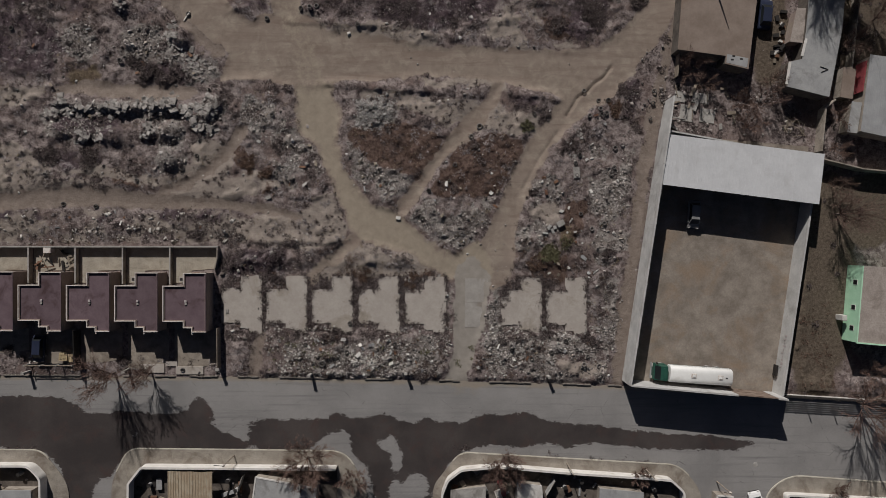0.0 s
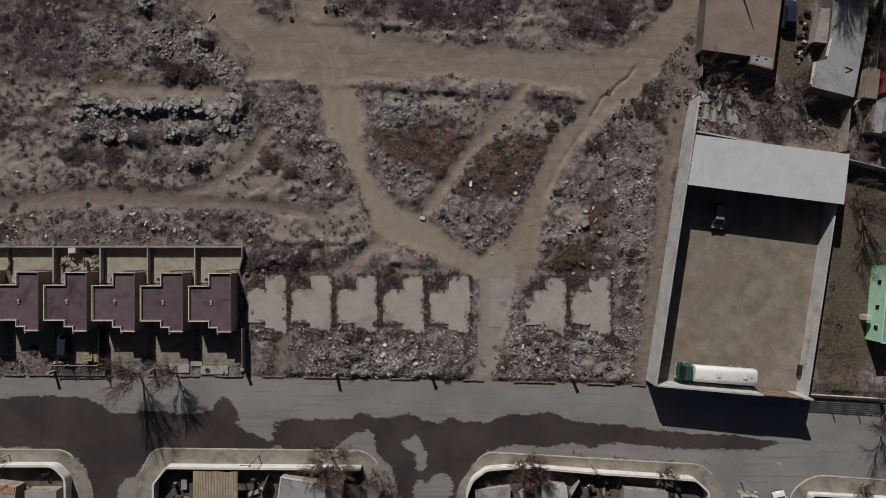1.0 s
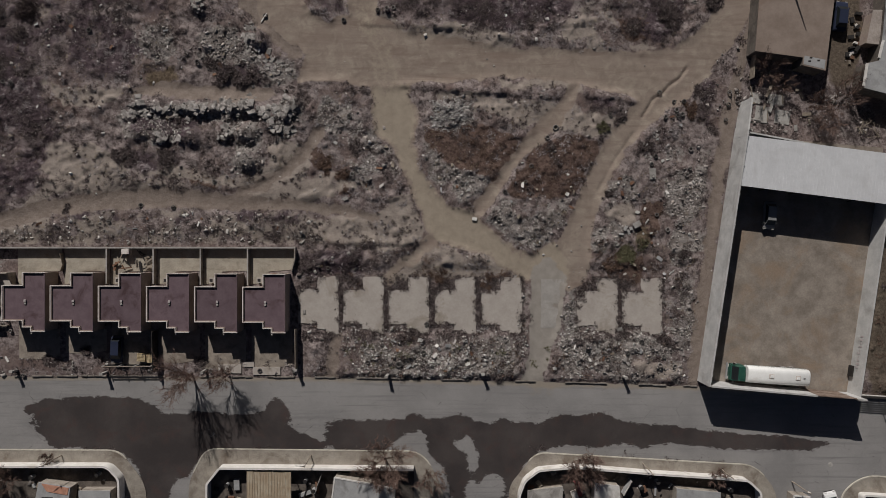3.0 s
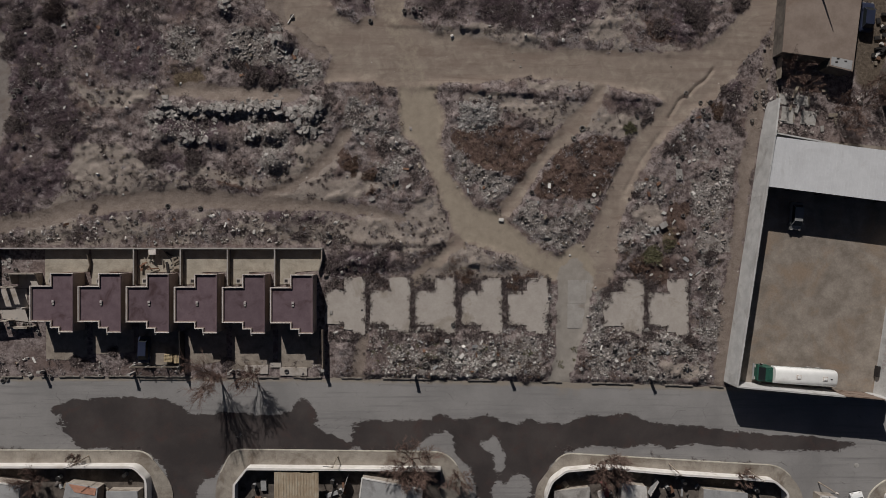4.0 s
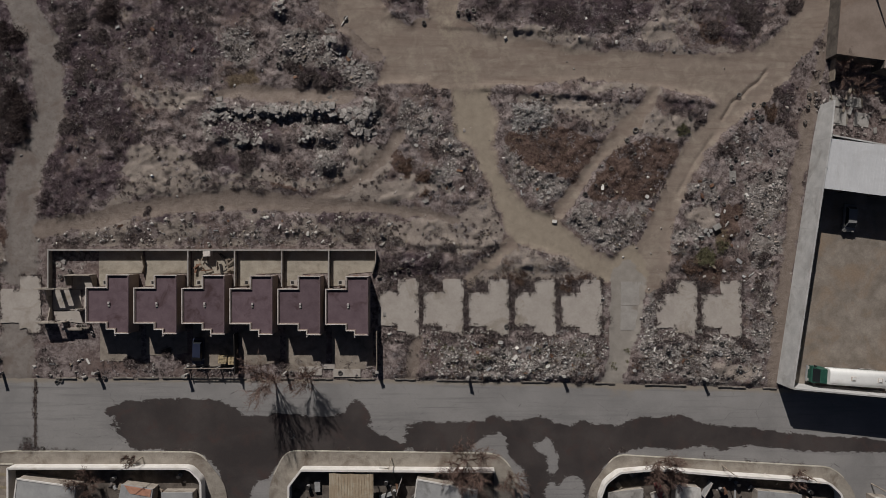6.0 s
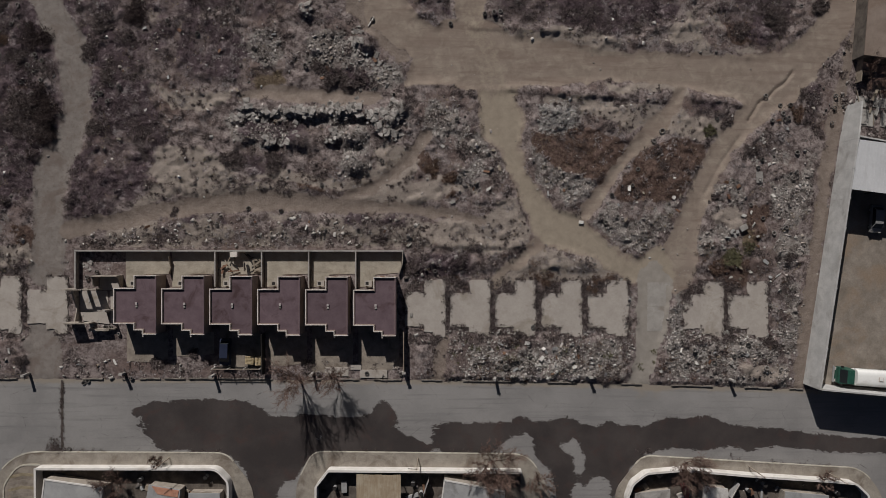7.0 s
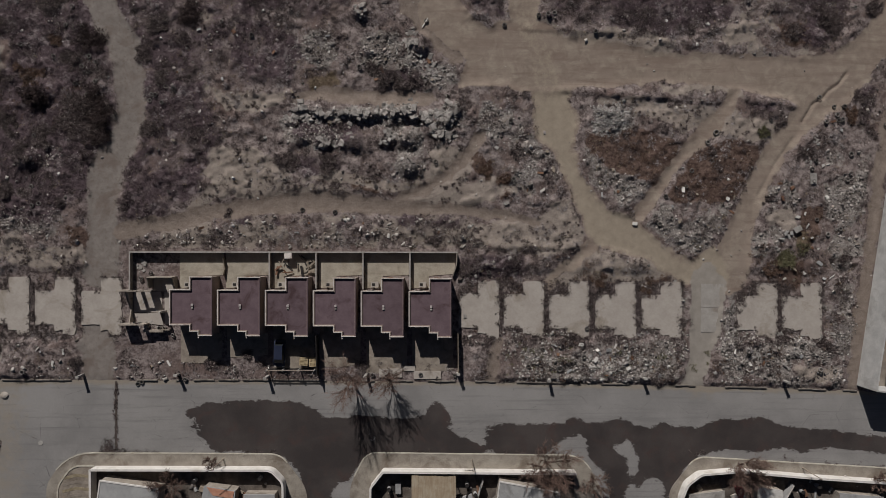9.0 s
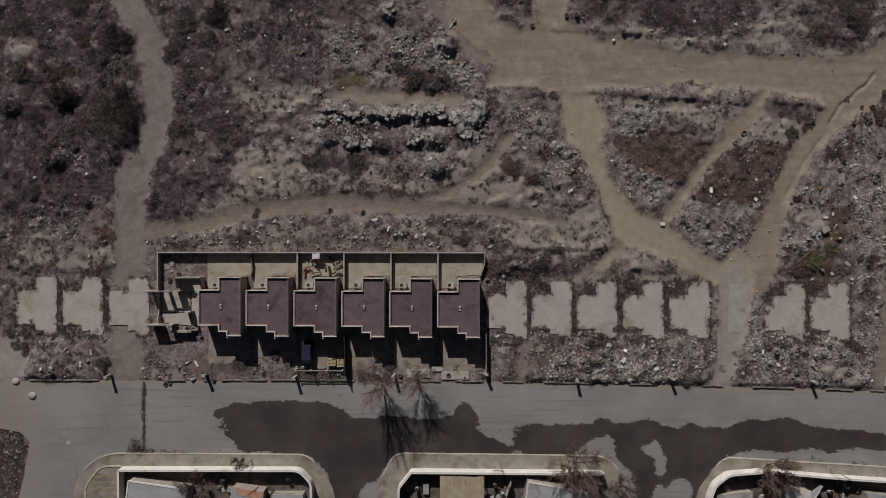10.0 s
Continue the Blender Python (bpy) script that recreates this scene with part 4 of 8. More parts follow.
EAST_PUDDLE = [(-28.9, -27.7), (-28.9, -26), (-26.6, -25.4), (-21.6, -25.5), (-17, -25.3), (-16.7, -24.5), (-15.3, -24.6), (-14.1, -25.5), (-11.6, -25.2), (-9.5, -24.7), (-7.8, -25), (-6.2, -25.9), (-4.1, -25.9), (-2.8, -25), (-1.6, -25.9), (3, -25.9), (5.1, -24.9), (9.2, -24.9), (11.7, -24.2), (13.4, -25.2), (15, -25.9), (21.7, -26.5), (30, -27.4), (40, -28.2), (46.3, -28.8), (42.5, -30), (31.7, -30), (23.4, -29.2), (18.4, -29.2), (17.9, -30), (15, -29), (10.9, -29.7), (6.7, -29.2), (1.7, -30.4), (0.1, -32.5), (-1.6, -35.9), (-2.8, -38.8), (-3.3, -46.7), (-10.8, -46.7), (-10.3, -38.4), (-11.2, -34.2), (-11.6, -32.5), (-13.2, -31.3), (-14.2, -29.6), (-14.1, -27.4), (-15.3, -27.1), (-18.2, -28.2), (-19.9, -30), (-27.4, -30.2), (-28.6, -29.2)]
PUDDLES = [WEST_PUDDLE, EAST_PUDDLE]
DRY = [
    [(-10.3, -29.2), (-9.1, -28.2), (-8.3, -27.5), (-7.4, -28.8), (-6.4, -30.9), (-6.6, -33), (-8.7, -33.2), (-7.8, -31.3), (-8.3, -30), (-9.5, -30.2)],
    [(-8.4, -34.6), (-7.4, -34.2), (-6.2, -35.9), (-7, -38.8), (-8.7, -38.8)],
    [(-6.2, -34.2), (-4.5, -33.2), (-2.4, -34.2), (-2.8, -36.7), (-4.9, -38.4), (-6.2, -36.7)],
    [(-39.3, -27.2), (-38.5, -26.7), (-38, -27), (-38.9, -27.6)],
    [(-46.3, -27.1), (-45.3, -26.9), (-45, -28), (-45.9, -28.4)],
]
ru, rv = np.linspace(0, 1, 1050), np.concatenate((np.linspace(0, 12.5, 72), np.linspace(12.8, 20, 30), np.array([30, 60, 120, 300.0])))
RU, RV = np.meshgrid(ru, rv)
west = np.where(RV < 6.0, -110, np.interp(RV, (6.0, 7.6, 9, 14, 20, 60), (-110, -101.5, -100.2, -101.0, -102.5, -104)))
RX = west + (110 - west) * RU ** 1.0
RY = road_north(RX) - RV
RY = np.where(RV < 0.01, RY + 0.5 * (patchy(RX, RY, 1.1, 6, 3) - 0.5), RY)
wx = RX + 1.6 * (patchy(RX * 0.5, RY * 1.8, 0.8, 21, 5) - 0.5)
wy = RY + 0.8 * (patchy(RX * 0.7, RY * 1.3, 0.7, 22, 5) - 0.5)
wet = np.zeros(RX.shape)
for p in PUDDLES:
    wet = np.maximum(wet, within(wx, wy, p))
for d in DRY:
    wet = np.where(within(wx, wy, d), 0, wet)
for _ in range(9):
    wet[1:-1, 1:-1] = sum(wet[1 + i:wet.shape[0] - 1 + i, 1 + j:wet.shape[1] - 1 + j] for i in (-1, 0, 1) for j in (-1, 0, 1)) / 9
dust = ramp(RV, 1.2, 0.0) * 0.9 + 0.55 * ramp(RX, -92, -101) + 0.5 * ramp(np.abs(RX - 3.0), 3.5, 1.0) * ramp(RV, 4, 0)
idx = np.arange(RX.size).reshape(RX.shape)
quads = np.stack((idx[1:, :-1], idx[1:, 1:], idx[:-1, 1:], idx[:-1, :-1]), -1).reshape(-1, 4)
rz = 0.02 + 0.03 * ramp(RV, 0, 5)
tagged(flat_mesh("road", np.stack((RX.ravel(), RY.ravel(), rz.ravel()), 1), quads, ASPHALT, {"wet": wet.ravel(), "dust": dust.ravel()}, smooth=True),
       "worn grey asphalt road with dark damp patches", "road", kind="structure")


# ---- pavements and garden walls of the blocks south of the road ----
def rounded(pts, r, n=6):
    """Round the corners of an open plan line; r is the radius at each inner point."""
    out = [Vector(pts[0])]
    for a, b, c, k in zip(pts, pts[1:], pts[2:], r):
        a, b, c = Vector(a), Vector(b), Vector(c)
        d, e = (a - b).normalized(), (c - b).normalized()
        for i in range(n + 1):
            s = i / n
            out.append((b + d * k) * (1 - s) ** 2 + b * 2 * s * (1 - s) + (b + e * k) * s * s)
    return [(v.x, v.y) for v in out + [Vector(pts[-1])]]


def south_block(number, edge, r, wall, wr, wall_h):
    line = rounded(edge, r)
    pave = tagged(part("pavement_%d" % number, prism(bmesh.new(), line, 0.0, 0.17), PAVING), "dusty pale concrete pavement beside the road", "pavement", kind="structure")
    front = [p for p in line if p[1] > edge[2][1] - 3.6 and p[1] > -37.5]
    part("kerb", wall_run(bmesh.new(), front, 0.16, 0.0, 0.2), KERB, pave, "pale painted kerb")
    wl = rounded(wall, wr)
    tagged(part("yard_ground_%d" % number, prism(bmesh.new(), wl + ([(wl[-1][0], -70)] if wl[-1][1] > -60 else []), 0.1, 0.2), YARD_DIRT), "dark littered dirt of the yards behind the wall", "ground", kind="structure")
    w = tagged(part("wall_south_%d" % number, wall_run(bmesh.new(), wl, 0.2, 0.1, wall_h), WHITE_WALL), "low white painted garden wall along the pavement", "wall", kind="structure")
    part("coping", wall_run(bmesh.new(), wl, 0.3, wall_h, wall_h + 0.06), WHITE_WALL, w)
    return w


south_block(1, [(-93.2, -70), (-93.6, -34.5), (-90.8, -29.7), (-59.2, -29.9), (-55.2, -35.0), (-55.4, -70)], (1.0, 4.2, 1.6, 2.0), [(-86.0, -70), (-86.3, -31.7), (-60.2, -31.75), (-58.5, -33.6), (-58.0, -70)], (0.05, 0.9, 0.6), 1.7)
south_block(2, [(-49.5, -70), (-49.0, -34.5), (-46.6, -29.7), (-14.8, -30.1), (-11.6, -35.5), (-11.4, -70)], (1.5, 1.6, 2.4, 2.4), [(-46.0, -70), (-45.8, -34.3), (-44.0, -32.0), (-16.0, -32.25)], (0.2, 0.2), 1.75)
south_block(3, [(-3.2, -70), (-2.0, -35.2), (1.9, -30.3), (34.2, -32.2), (37.4, -36.0), (37.2, -70)], (1.2, 1.6, 2.0, 2.0), [(-0.9, -70), (-0.7, -36.0), (0.1, -33.9), (2.1, -32.4), (7.4, -31.95), (18.4, -32.9), (29.0, -33.6), (32.4, -33.9), (34.2, -35.6), (34.4, -70)], (0.4, 0.6, 0.5, 0.6, 1.0, 1.0, 0.5, 0.5), 1.75)
south_block(4, [(46.6, -70), (46.8, -36.5), (50.0, -33.7), (70, -35.2), (90, -37), (90, -70)], (1.6, 2.4, 0.5, 0.5), [(49.0, -70), (49.4, -36.2), (70, -37.4), (90, -39)], (0.5, 0.5), 1.3)

seam_rnd = random.Random(3)
seam = [(-83.4 + seam_rnd.uniform(-0.07, 0.07), -19.2 - 0.33 * k) for k in range(31)]
tagged(part("road_seam", wall_run(bmesh.new(), seam, 0.34, 0.03, 0.062), CRACK_DIRT), "dirt-filled joint across the asphalt", "road seam", kind="structure")
# broken kerbstones on the north side, one by one
north_kerb = thing("kerb", "broken dark concrete kerb along the vacant lot", "kerb", kind="structure")
kerb_mesh = bpy.data.meshes.new("kerbstone")
box(kb := bmesh.new(), -0.5, 0.5, -0.09, 0.09, -0.1, 0.2, bevel=0.02).to_mesh(kerb_mesh)
kb.free()
kerb_mesh.materials.append(KERB_DARK)
for x0, x1 in ((-100.2, -90.8), (-80.4, -77.6), (-74.6, -74.0), (-72.0, -69.2), (-68.4, -66.2), (-64.8, -61.2), (-60.6, -53.4), (-47.4, -45.8), (-42.8, -40.6), (-37.6, -33.6), (-30.6, -28.0), (-24.5, -18.0), (-12.0, -8.6), (-1.2, 1.2), (6.2, 12.2), (17.0, 20.4), (23.6, 25.0)):
    x = x0
    while x < x1:
        y = float(road_north(x + 0.5)) + 0.1
        shared("kerbstone", kerb_mesh, north_kerb, pose(x + 0.5, y + random.uniform(-0.04, 0.04), 0.02 + random.uniform(-0.04, 0.02), random.uniform(-4, 4), 0, random.uniform(-2.5, 2.5)))
        x += 1.02

# ---- walled truck yard ----
def yard_pt(u, v):
    """Plan place in the yard: u across from the west wall, v along it from the street."""
    return (25.8 + u * 0.9962 + v * 0.149, -19.7 - u * 0.087 + v * 0.9888)


YARD_H = 4.0
floor_bm = bmesh.new()
prism(floor_bm, [yard_pt(0.1, 0.1), yard_pt(22.1, 0.1), yard_pt(22.0, 36.5), yard_pt(0.1, 36.5)], -0.05, 0.03)
tagged(part("yard_floor", floor_bm, YARD_SOIL), "packed brown earth floor of the truck yard", "floor", kind="structure")
w = tagged(part("wall_yard_west", wall_run(bmesh.new(), [yard_pt(0, -0.1), yard_pt(0, 36.6), yard_pt(0.2, 41.3)], 0.22, -0.1, YARD_H, [YARD_H, YARD_H, 3.3]), YARD_WALL), "tall grey plastered yard wall", "wall", kind="structure")
pier = boxed(-0.15, 0.13, -0.12, 0.12, -0.1, YARD_H + 0.02)
pier_me = bpy.data.meshes.new("pier")
pier.to_mesh(pier_me)
pier.free()
pier_me.materials.append(YARD_WALL)
for k in range(9):
    x, y = yard_pt(0.03, 1.5 + 4.3 * k)
    shared("pier", pier_me, w, pose(x, y, 0, 0, 0, -8.6))
w = tagged(part("wall_yard_east", wall_run(bmesh.new(), [yard_pt(22.1, 0.1), yard_pt(22.1, 28.0), yard_pt(22.1, 34.0)], 0.22, -0.1, 2.8, [2.8, 2.8, 3.4]), YARD_WALL), "tall grey plastered yard wall", "wall", kind="structure")
tagged(part("wall_yard_south", wall_run(bmesh.new(), [yard_pt(0.12, 0), yard_pt(15.0, 0)], 0.22, -0.1, 4.4, [4.2, 4.4]), YARD_WALL), "tall grey plastered yard wall facing the street", "wall", kind="structure")
tagged(part("wall_yard_corner", wall_run(bmesh.new(), [yard_pt(20.6, 0), yard_pt(22.0, 0)], 0.22, -0.1, 4.4), YARD_WALL), "short end of the grey yard wall beside the gate", "wall", kind="structure")
tagged(part("wall_yard_north", wall_run(bmesh.new(), [yard_pt(0.12, 36.3), yard_pt(22.0, 34.2)], 0.22, -0.1, 3.4), YARD_WALL), "grey plastered wall behind the open shed", "wall", kind="structure")

gate = thing("sliding_gate", "rusty brown corrugated metal yard gate, shut", "gate", pose(*yard_pt(15.0, 0.05), 0, 0, 0, -5))
for k in range(14):
    part("panel", boxed(-0.05 + k * 0.405, 0.37 + k * 0.405, -0.03 - 0.02 * (k % 2), 0.03, 0.1, 4.4), GATE_BROWN, gate)
for z in (0.3, 2.1, 4.2):
    part("rail", boxed(0.05, 5.6, 0.035, 0.1, z - 0.05, z + 0.05), GATE_BROWN, gate)

# faded unreadable lettering on the inner face of the east wall
marks = random.Random(8)
for k in range(11):
    x, y = yard_pt(21.96, 3.6 + 0.5 * k)
    tagged(part("painted_mark", boxed(-0.012, 0.012, -0.07 - marks.uniform(0, 0.1), 0.13, 1.0 + marks.uniform(0, 0.35), 1.45 + marks.uniform(0, 0.4), m=pose(x, y, 0, 0, 0, -8.6)), CAP_PINK), "faded pink painted mark on the yard wall", "wall mark", "painted marks")

# open shed with a corrugated roof
shed = thing("open_shed", "open shed with a pale galvanised corrugated roof", "shed", pose(*yard_pt(0.2, 28.65), 0, 0, 0, -7.2))
SHED_W, SHED_D, LOW, HIGH = 22.2, 6.9, 3.75, 3.6
sheet = bmesh.new()
box(sheet, 0, 0.965, -0.1, SHED_D + 0.15, -0.01, 0.0)
for x in (0.03, 0.5):
    box(sheet, x - 0.02, x + 0.02, -0.1, SHED_D + 0.15, 0.0, 0.022)
sheet_me = bpy.data.meshes.new("roof_sheet")
sheet.to_mesh(sheet_me)
sheet.free()
sheet_me.materials.append(ZINC)
slope = math.degrees(math.atan2(HIGH - LOW, SHED_D))
for k in range(23):
    shared("roof_sheet", sheet_me, shed, pose(0.965 * k, 0, LOW + 0.1, slope))
for k in range(6):
    part("post", boxed(0.1 + k * 4.38, 0.25 + k * 4.38, 0.15, 0.3, 0, LOW), DARK_IRON, shed)
for y, z in ((0.22, LOW - 0.02), (3.6, (LOW + HIGH) / 2 - 0.03), (6.7, HIGH - 0.06)):
    part("beam", boxed(0.05, 22.1, y - 0.06, y + 0.06, z - 0.12, z + 0.02), DARK_IRON, shed)


# ---- vehicles ----
def wheel_bm(r, w):
    bm = bmesh.new()
    bmesh.ops.create_cone(bm, cap_ends=True, segments=20, radius1=r, radius2=r, depth=w, matrix=pose(0, 0, 0, 0, 90, 0))
    bmesh.ops.bevel(bm, geom=[e for e in bm.edges if e.calc_face_angle(0) > 1], offset=0.04, segments=2, affect="EDGES")
    return bm


def add_wheel(parent, x, y, r, w):
    wheel = part("wheel", wheel_bm(r, w), RUBBER, parent)
    wheel.location = (x, y, r)
    hub = bmesh.new()
    bmesh.ops.create_cone(hub, cap_ends=True, segments=12, radius1=r * 0.55, radius2=r * 0.5, depth=w + 0.03, matrix=pose(0, 0, 0, 0, 90, 0))
    part("rim", hub, OLD_CONCRETE, wheel, "dull steel rim")


def car(label, paint, m, length=4.2, width=1.72, tall=1.45, cab=(-1.25, 0.75)):
    """A parked car, nose towards +y, from a side outline."""
    ob = thing("car", label, "car", m)
    h = length / 2
    body = bmesh.new()
    side = [(-h, 0.35), (-h + 0.05, 0.82), (-h + 0.35, 0.92), (h - 0.95, 0.9), (h - 0.25, 0.76), (h, 0.6), (h, 0.32)]
    faces = []
    rows = [[body.verts.new((s * (width / 2), y, z)) for y, z in side] for s in (-1, 1)]
    faces += [body.faces.new(rows[0]), body.faces.new(rows[1][::-1])]
    k = len(side)
    faces += [body.faces.new((rows[0][i], rows[1][i], rows[1][(i + 1) % k], rows[0][(i + 1) % k])) for i in range(k)]
    bmesh.ops.recalc_face_normals(body, faces=faces)
    bmesh.ops.bevel(body, geom=body.edges[:], offset=0.09, segments=3, affect="EDGES")
    part("body", body, paint, ob)
    a, b = cab
    cabin = bmesh.new()
    low = [cabin.verts.new((x * (width / 2 - 0.1), y, 0.86)) for x, y in ((-1, a - 0.45), (1, a - 0.45), (1, b + 0.65), (-1, b + 0.65))]
    top = [cabin.verts.new((x * (width / 2 - 0.26), y, tall - 0.03)) for x, y in ((-1, a), (1, a), (1, b), (-1, b))]
    faces = [cabin.faces.new(low), cabin.faces.new(top)] + [cabin.faces.new((low[i], low[(i + 1) % 4], top[(i + 1) % 4], top[i])) for i in range(4)]
    bmesh.ops.recalc_face_normals(cabin, faces=faces)
    part("window", cabin, GLASS, ob, "dark car glass")
    part("roof", boxed(-width / 2 + 0.24, width / 2 - 0.24, a - 0.02, b + 0.02, tall - 0.05, tall, bevel=0.02), paint, ob)
    for s in (-1, 1):
        for y0, y1 in ((b + 0.62, b + 0.02), (a - 0.42, a - 0.02)):
            part("pillar", rod(bmesh.new(), (s * (width / 2 - 0.12), y0, 0.88), (s * (width / 2 - 0.27), y1, tall - 0.03), 0.04), paint, ob)
        part("headlight", boxed(s * 0.6 - 0.17, s * 0.6 + 0.17, h - 0.12, h - 0.01, 0.58, 0.7, bevel=0.02), CANVAS, ob, "cloudy headlight")
        part("mirror", boxed(s * (width / 2 + 0.08) - 0.08, s * (width / 2 + 0.08) + 0.08, b + 0.3, b + 0.42, 0.9, 1.02, bevel=0.02), paint, ob)
        for y in (-h + 0.8, h - 0.8):
            add_wheel(ob, s * (width / 2 - 0.12), y, 0.31, 0.2)
    for y in (-h - 0.03, h - 0.03):
        part("bumper", boxed(-width / 2 + 0.08, width / 2 - 0.08, y, y + 0.08, 0.32, 0.5, bevel=0.03), DARK_IRON, ob)
    return ob


car("dark blue hatchback parked in a shaded front yard", CAR_BLUE, pose(-59.2, -15.0, 0.06, 0, 0, 178), 3.9, 1.62)
car("grey saloon car half in the shed's shadow", CAR_GREY, pose(36.0, 4.5, 0.03, 0, 0, 176), 4.1, 1.7)
car("dark blue car beside the brown roofed house", CAR_BLUE, pose(46.4, 33.6, 0.03, 0, 0, -6), 4.4, 1.75)
car("white car parked in the side street", CAR_WHITE, pose(45.2, -38.0, 0.06, 0, 0, 12), 4.3, 1.75)

truck = thing("tanker_truck", "white tanker truck with a dark green cab", "truck", pose(*yard_pt(9.2, 1.95), 0.03, 0, 0, 86.0))
# along the truck: +y is its nose
part("chassis", boxed(-0.45, 0.45, -5.4, 4.6, 0.75, 1.0), DARK_IRON, truck)
cab_bm = boxed(-1.18, 1.18, 3.75, 5.5, 0.7, 1.8, bevel=0.12)
low = [cab_bm.verts.new((x, y, 1.75)) for x, y in ((-1.14, 3.78), (1.14, 3.78), (1.14, 5.42), (-1.14, 5.42))]
top = [cab_bm.verts.new((x, y, 2.75)) for x, y in ((-1.0, 3.85), (1.0, 3.85), (0.98, 4.75), (-0.98, 4.75))]
cab_bm.faces.new(top)
for i in range(4):
    cab_bm.faces.new((low[i], low[(i + 1) % 4], top[(i + 1) % 4], top[i]))
bmesh.ops.recalc_face_normals(cab_bm, faces=cab_bm.faces[:])
cab = part("cab", cab_bm, CAB_GREEN, truck, "dark green cab")
part("walkway", boxed(0.98, 1.22, -5.2, 3.5, 2.0, 2.06), SHEET_GREY, truck, "grey side walkway")
part("windscreen", boxed(-0.94, 0.94, -0.02, 0.02, 0.08, 1.08, m=pose(0, 5.43, 1.78, 33.5)), GLASS, cab)
part("roof_panel", boxed(-0.75, 0.75, 3.95, 4.6, 2.75, 2.81, bevel=0.02), CAB_GREEN, cab)
part("bumper", boxed(-1.2, 1.2, 5.5, 5.66, 0.5, 0.85, bevel=0.05), SHEET_GREY, truck)
for s in (-1, 1):
    part("mirror", boxed(s * 1.32 - 0.1, s * 1.32 + 0.1, 5.15, 5.27, 1.7, 2.3, bevel=0.03), DARK_IRON, cab)
    part("headlight", boxed(s * 0.85 - 0.2, s * 0.85 + 0.2, 5.49, 5.56, 0.92, 1.12, bevel=0.02), CANVAS, cab)
tank_bm, ends = bmesh.new(), []
bend = lambda v: math.copysign(abs(v) ** 0.62, v)
for y, shrink in ((-5.4, 0.93), (-5.3, 1.0), (3.4, 1.0), (3.5, 0.93)):
    ends.append([tank_bm.verts.new((1.2 * shrink * bend(math.cos(i * math.pi / 20)), y, 1.95 + 0.98 * shrink * bend(math.sin(i * math.pi / 20)))) for i in range(40)])
for one, two in zip(ends, ends[1:]):
    for i in range(40):
        tank_bm.faces.new((one[i], one[(i + 1) % 40], two[(i + 1) % 40], two[i])).smooth = True
tank_bm.faces.new(ends[0])
tank_bm.faces.new(ends[-1])
bmesh.ops.recalc_face_normals(tank_bm, faces=tank_bm.faces[:])
tank = part("tank", tank_bm, TANK_WHITE, truck, "long white oval tank")
for y in (-3.6, 0.2):
    hatch = part("hatch", boxed(-0.32, 0.32, y - 0.36, y + 0.36, 2.85, 2.99, bevel=0.03), CAP, tank)
    part("lid", boxed(-0.2, 0.2, y - 0.22, y + 0.22, 2.99, 3.05, bevel=0.02), TANK_WHITE, hatch)
part("ring", boxed(-0.06, 0.06, -4.6, -4.35, 2.86, 2.98), DARK_IRON, tank)
for s in (-1, 1):
    part("side_rail", boxed(s * 1.12 - 0.07, s * 1.12 + 0.07, -5.2, 3.3, 1.5, 2.3), CAB_GREEN, tank)
    part("catwalk", boxed(s * 1.0 - 0.05, s * 1.0 + 0.05, -5.0, 3.1, 2.5, 2.55), TANK_WHITE, tank)
    for y in (4.3, -2.6, -3.9):
        add_wheel(truck, s * 1.02, y, 0.5, 0.3)


# ---- terraced houses ----
OUTLINE = [(0, -5.55), (2.87, -5.55), (2.87, -3.73), (6.0, -3.73), (6.0, -12.04), (4.05, -12.04), (4.05, -11.44), (2.87, -11.44), (2.87, -10.53), (0, -10.53)]
PITCH, FIRST, ROOF_Z = 6.81, -74.2, 2.82


def inset(pts, d):
    """Shrink a right-angled clockwise outline by d."""
    out, n = [], len(pts)
    for i in range(n):
        a, b, c = Vector(pts[i - 1]), Vector(pts[i]), Vector(pts[(i + 1) % n])
        e, f = (b - a).normalized(), (c - b).normalized()
        out.append(tuple(b + d * (Vector((e.y, -e.x)) + Vector((f.y, -f.x)))))
    return out


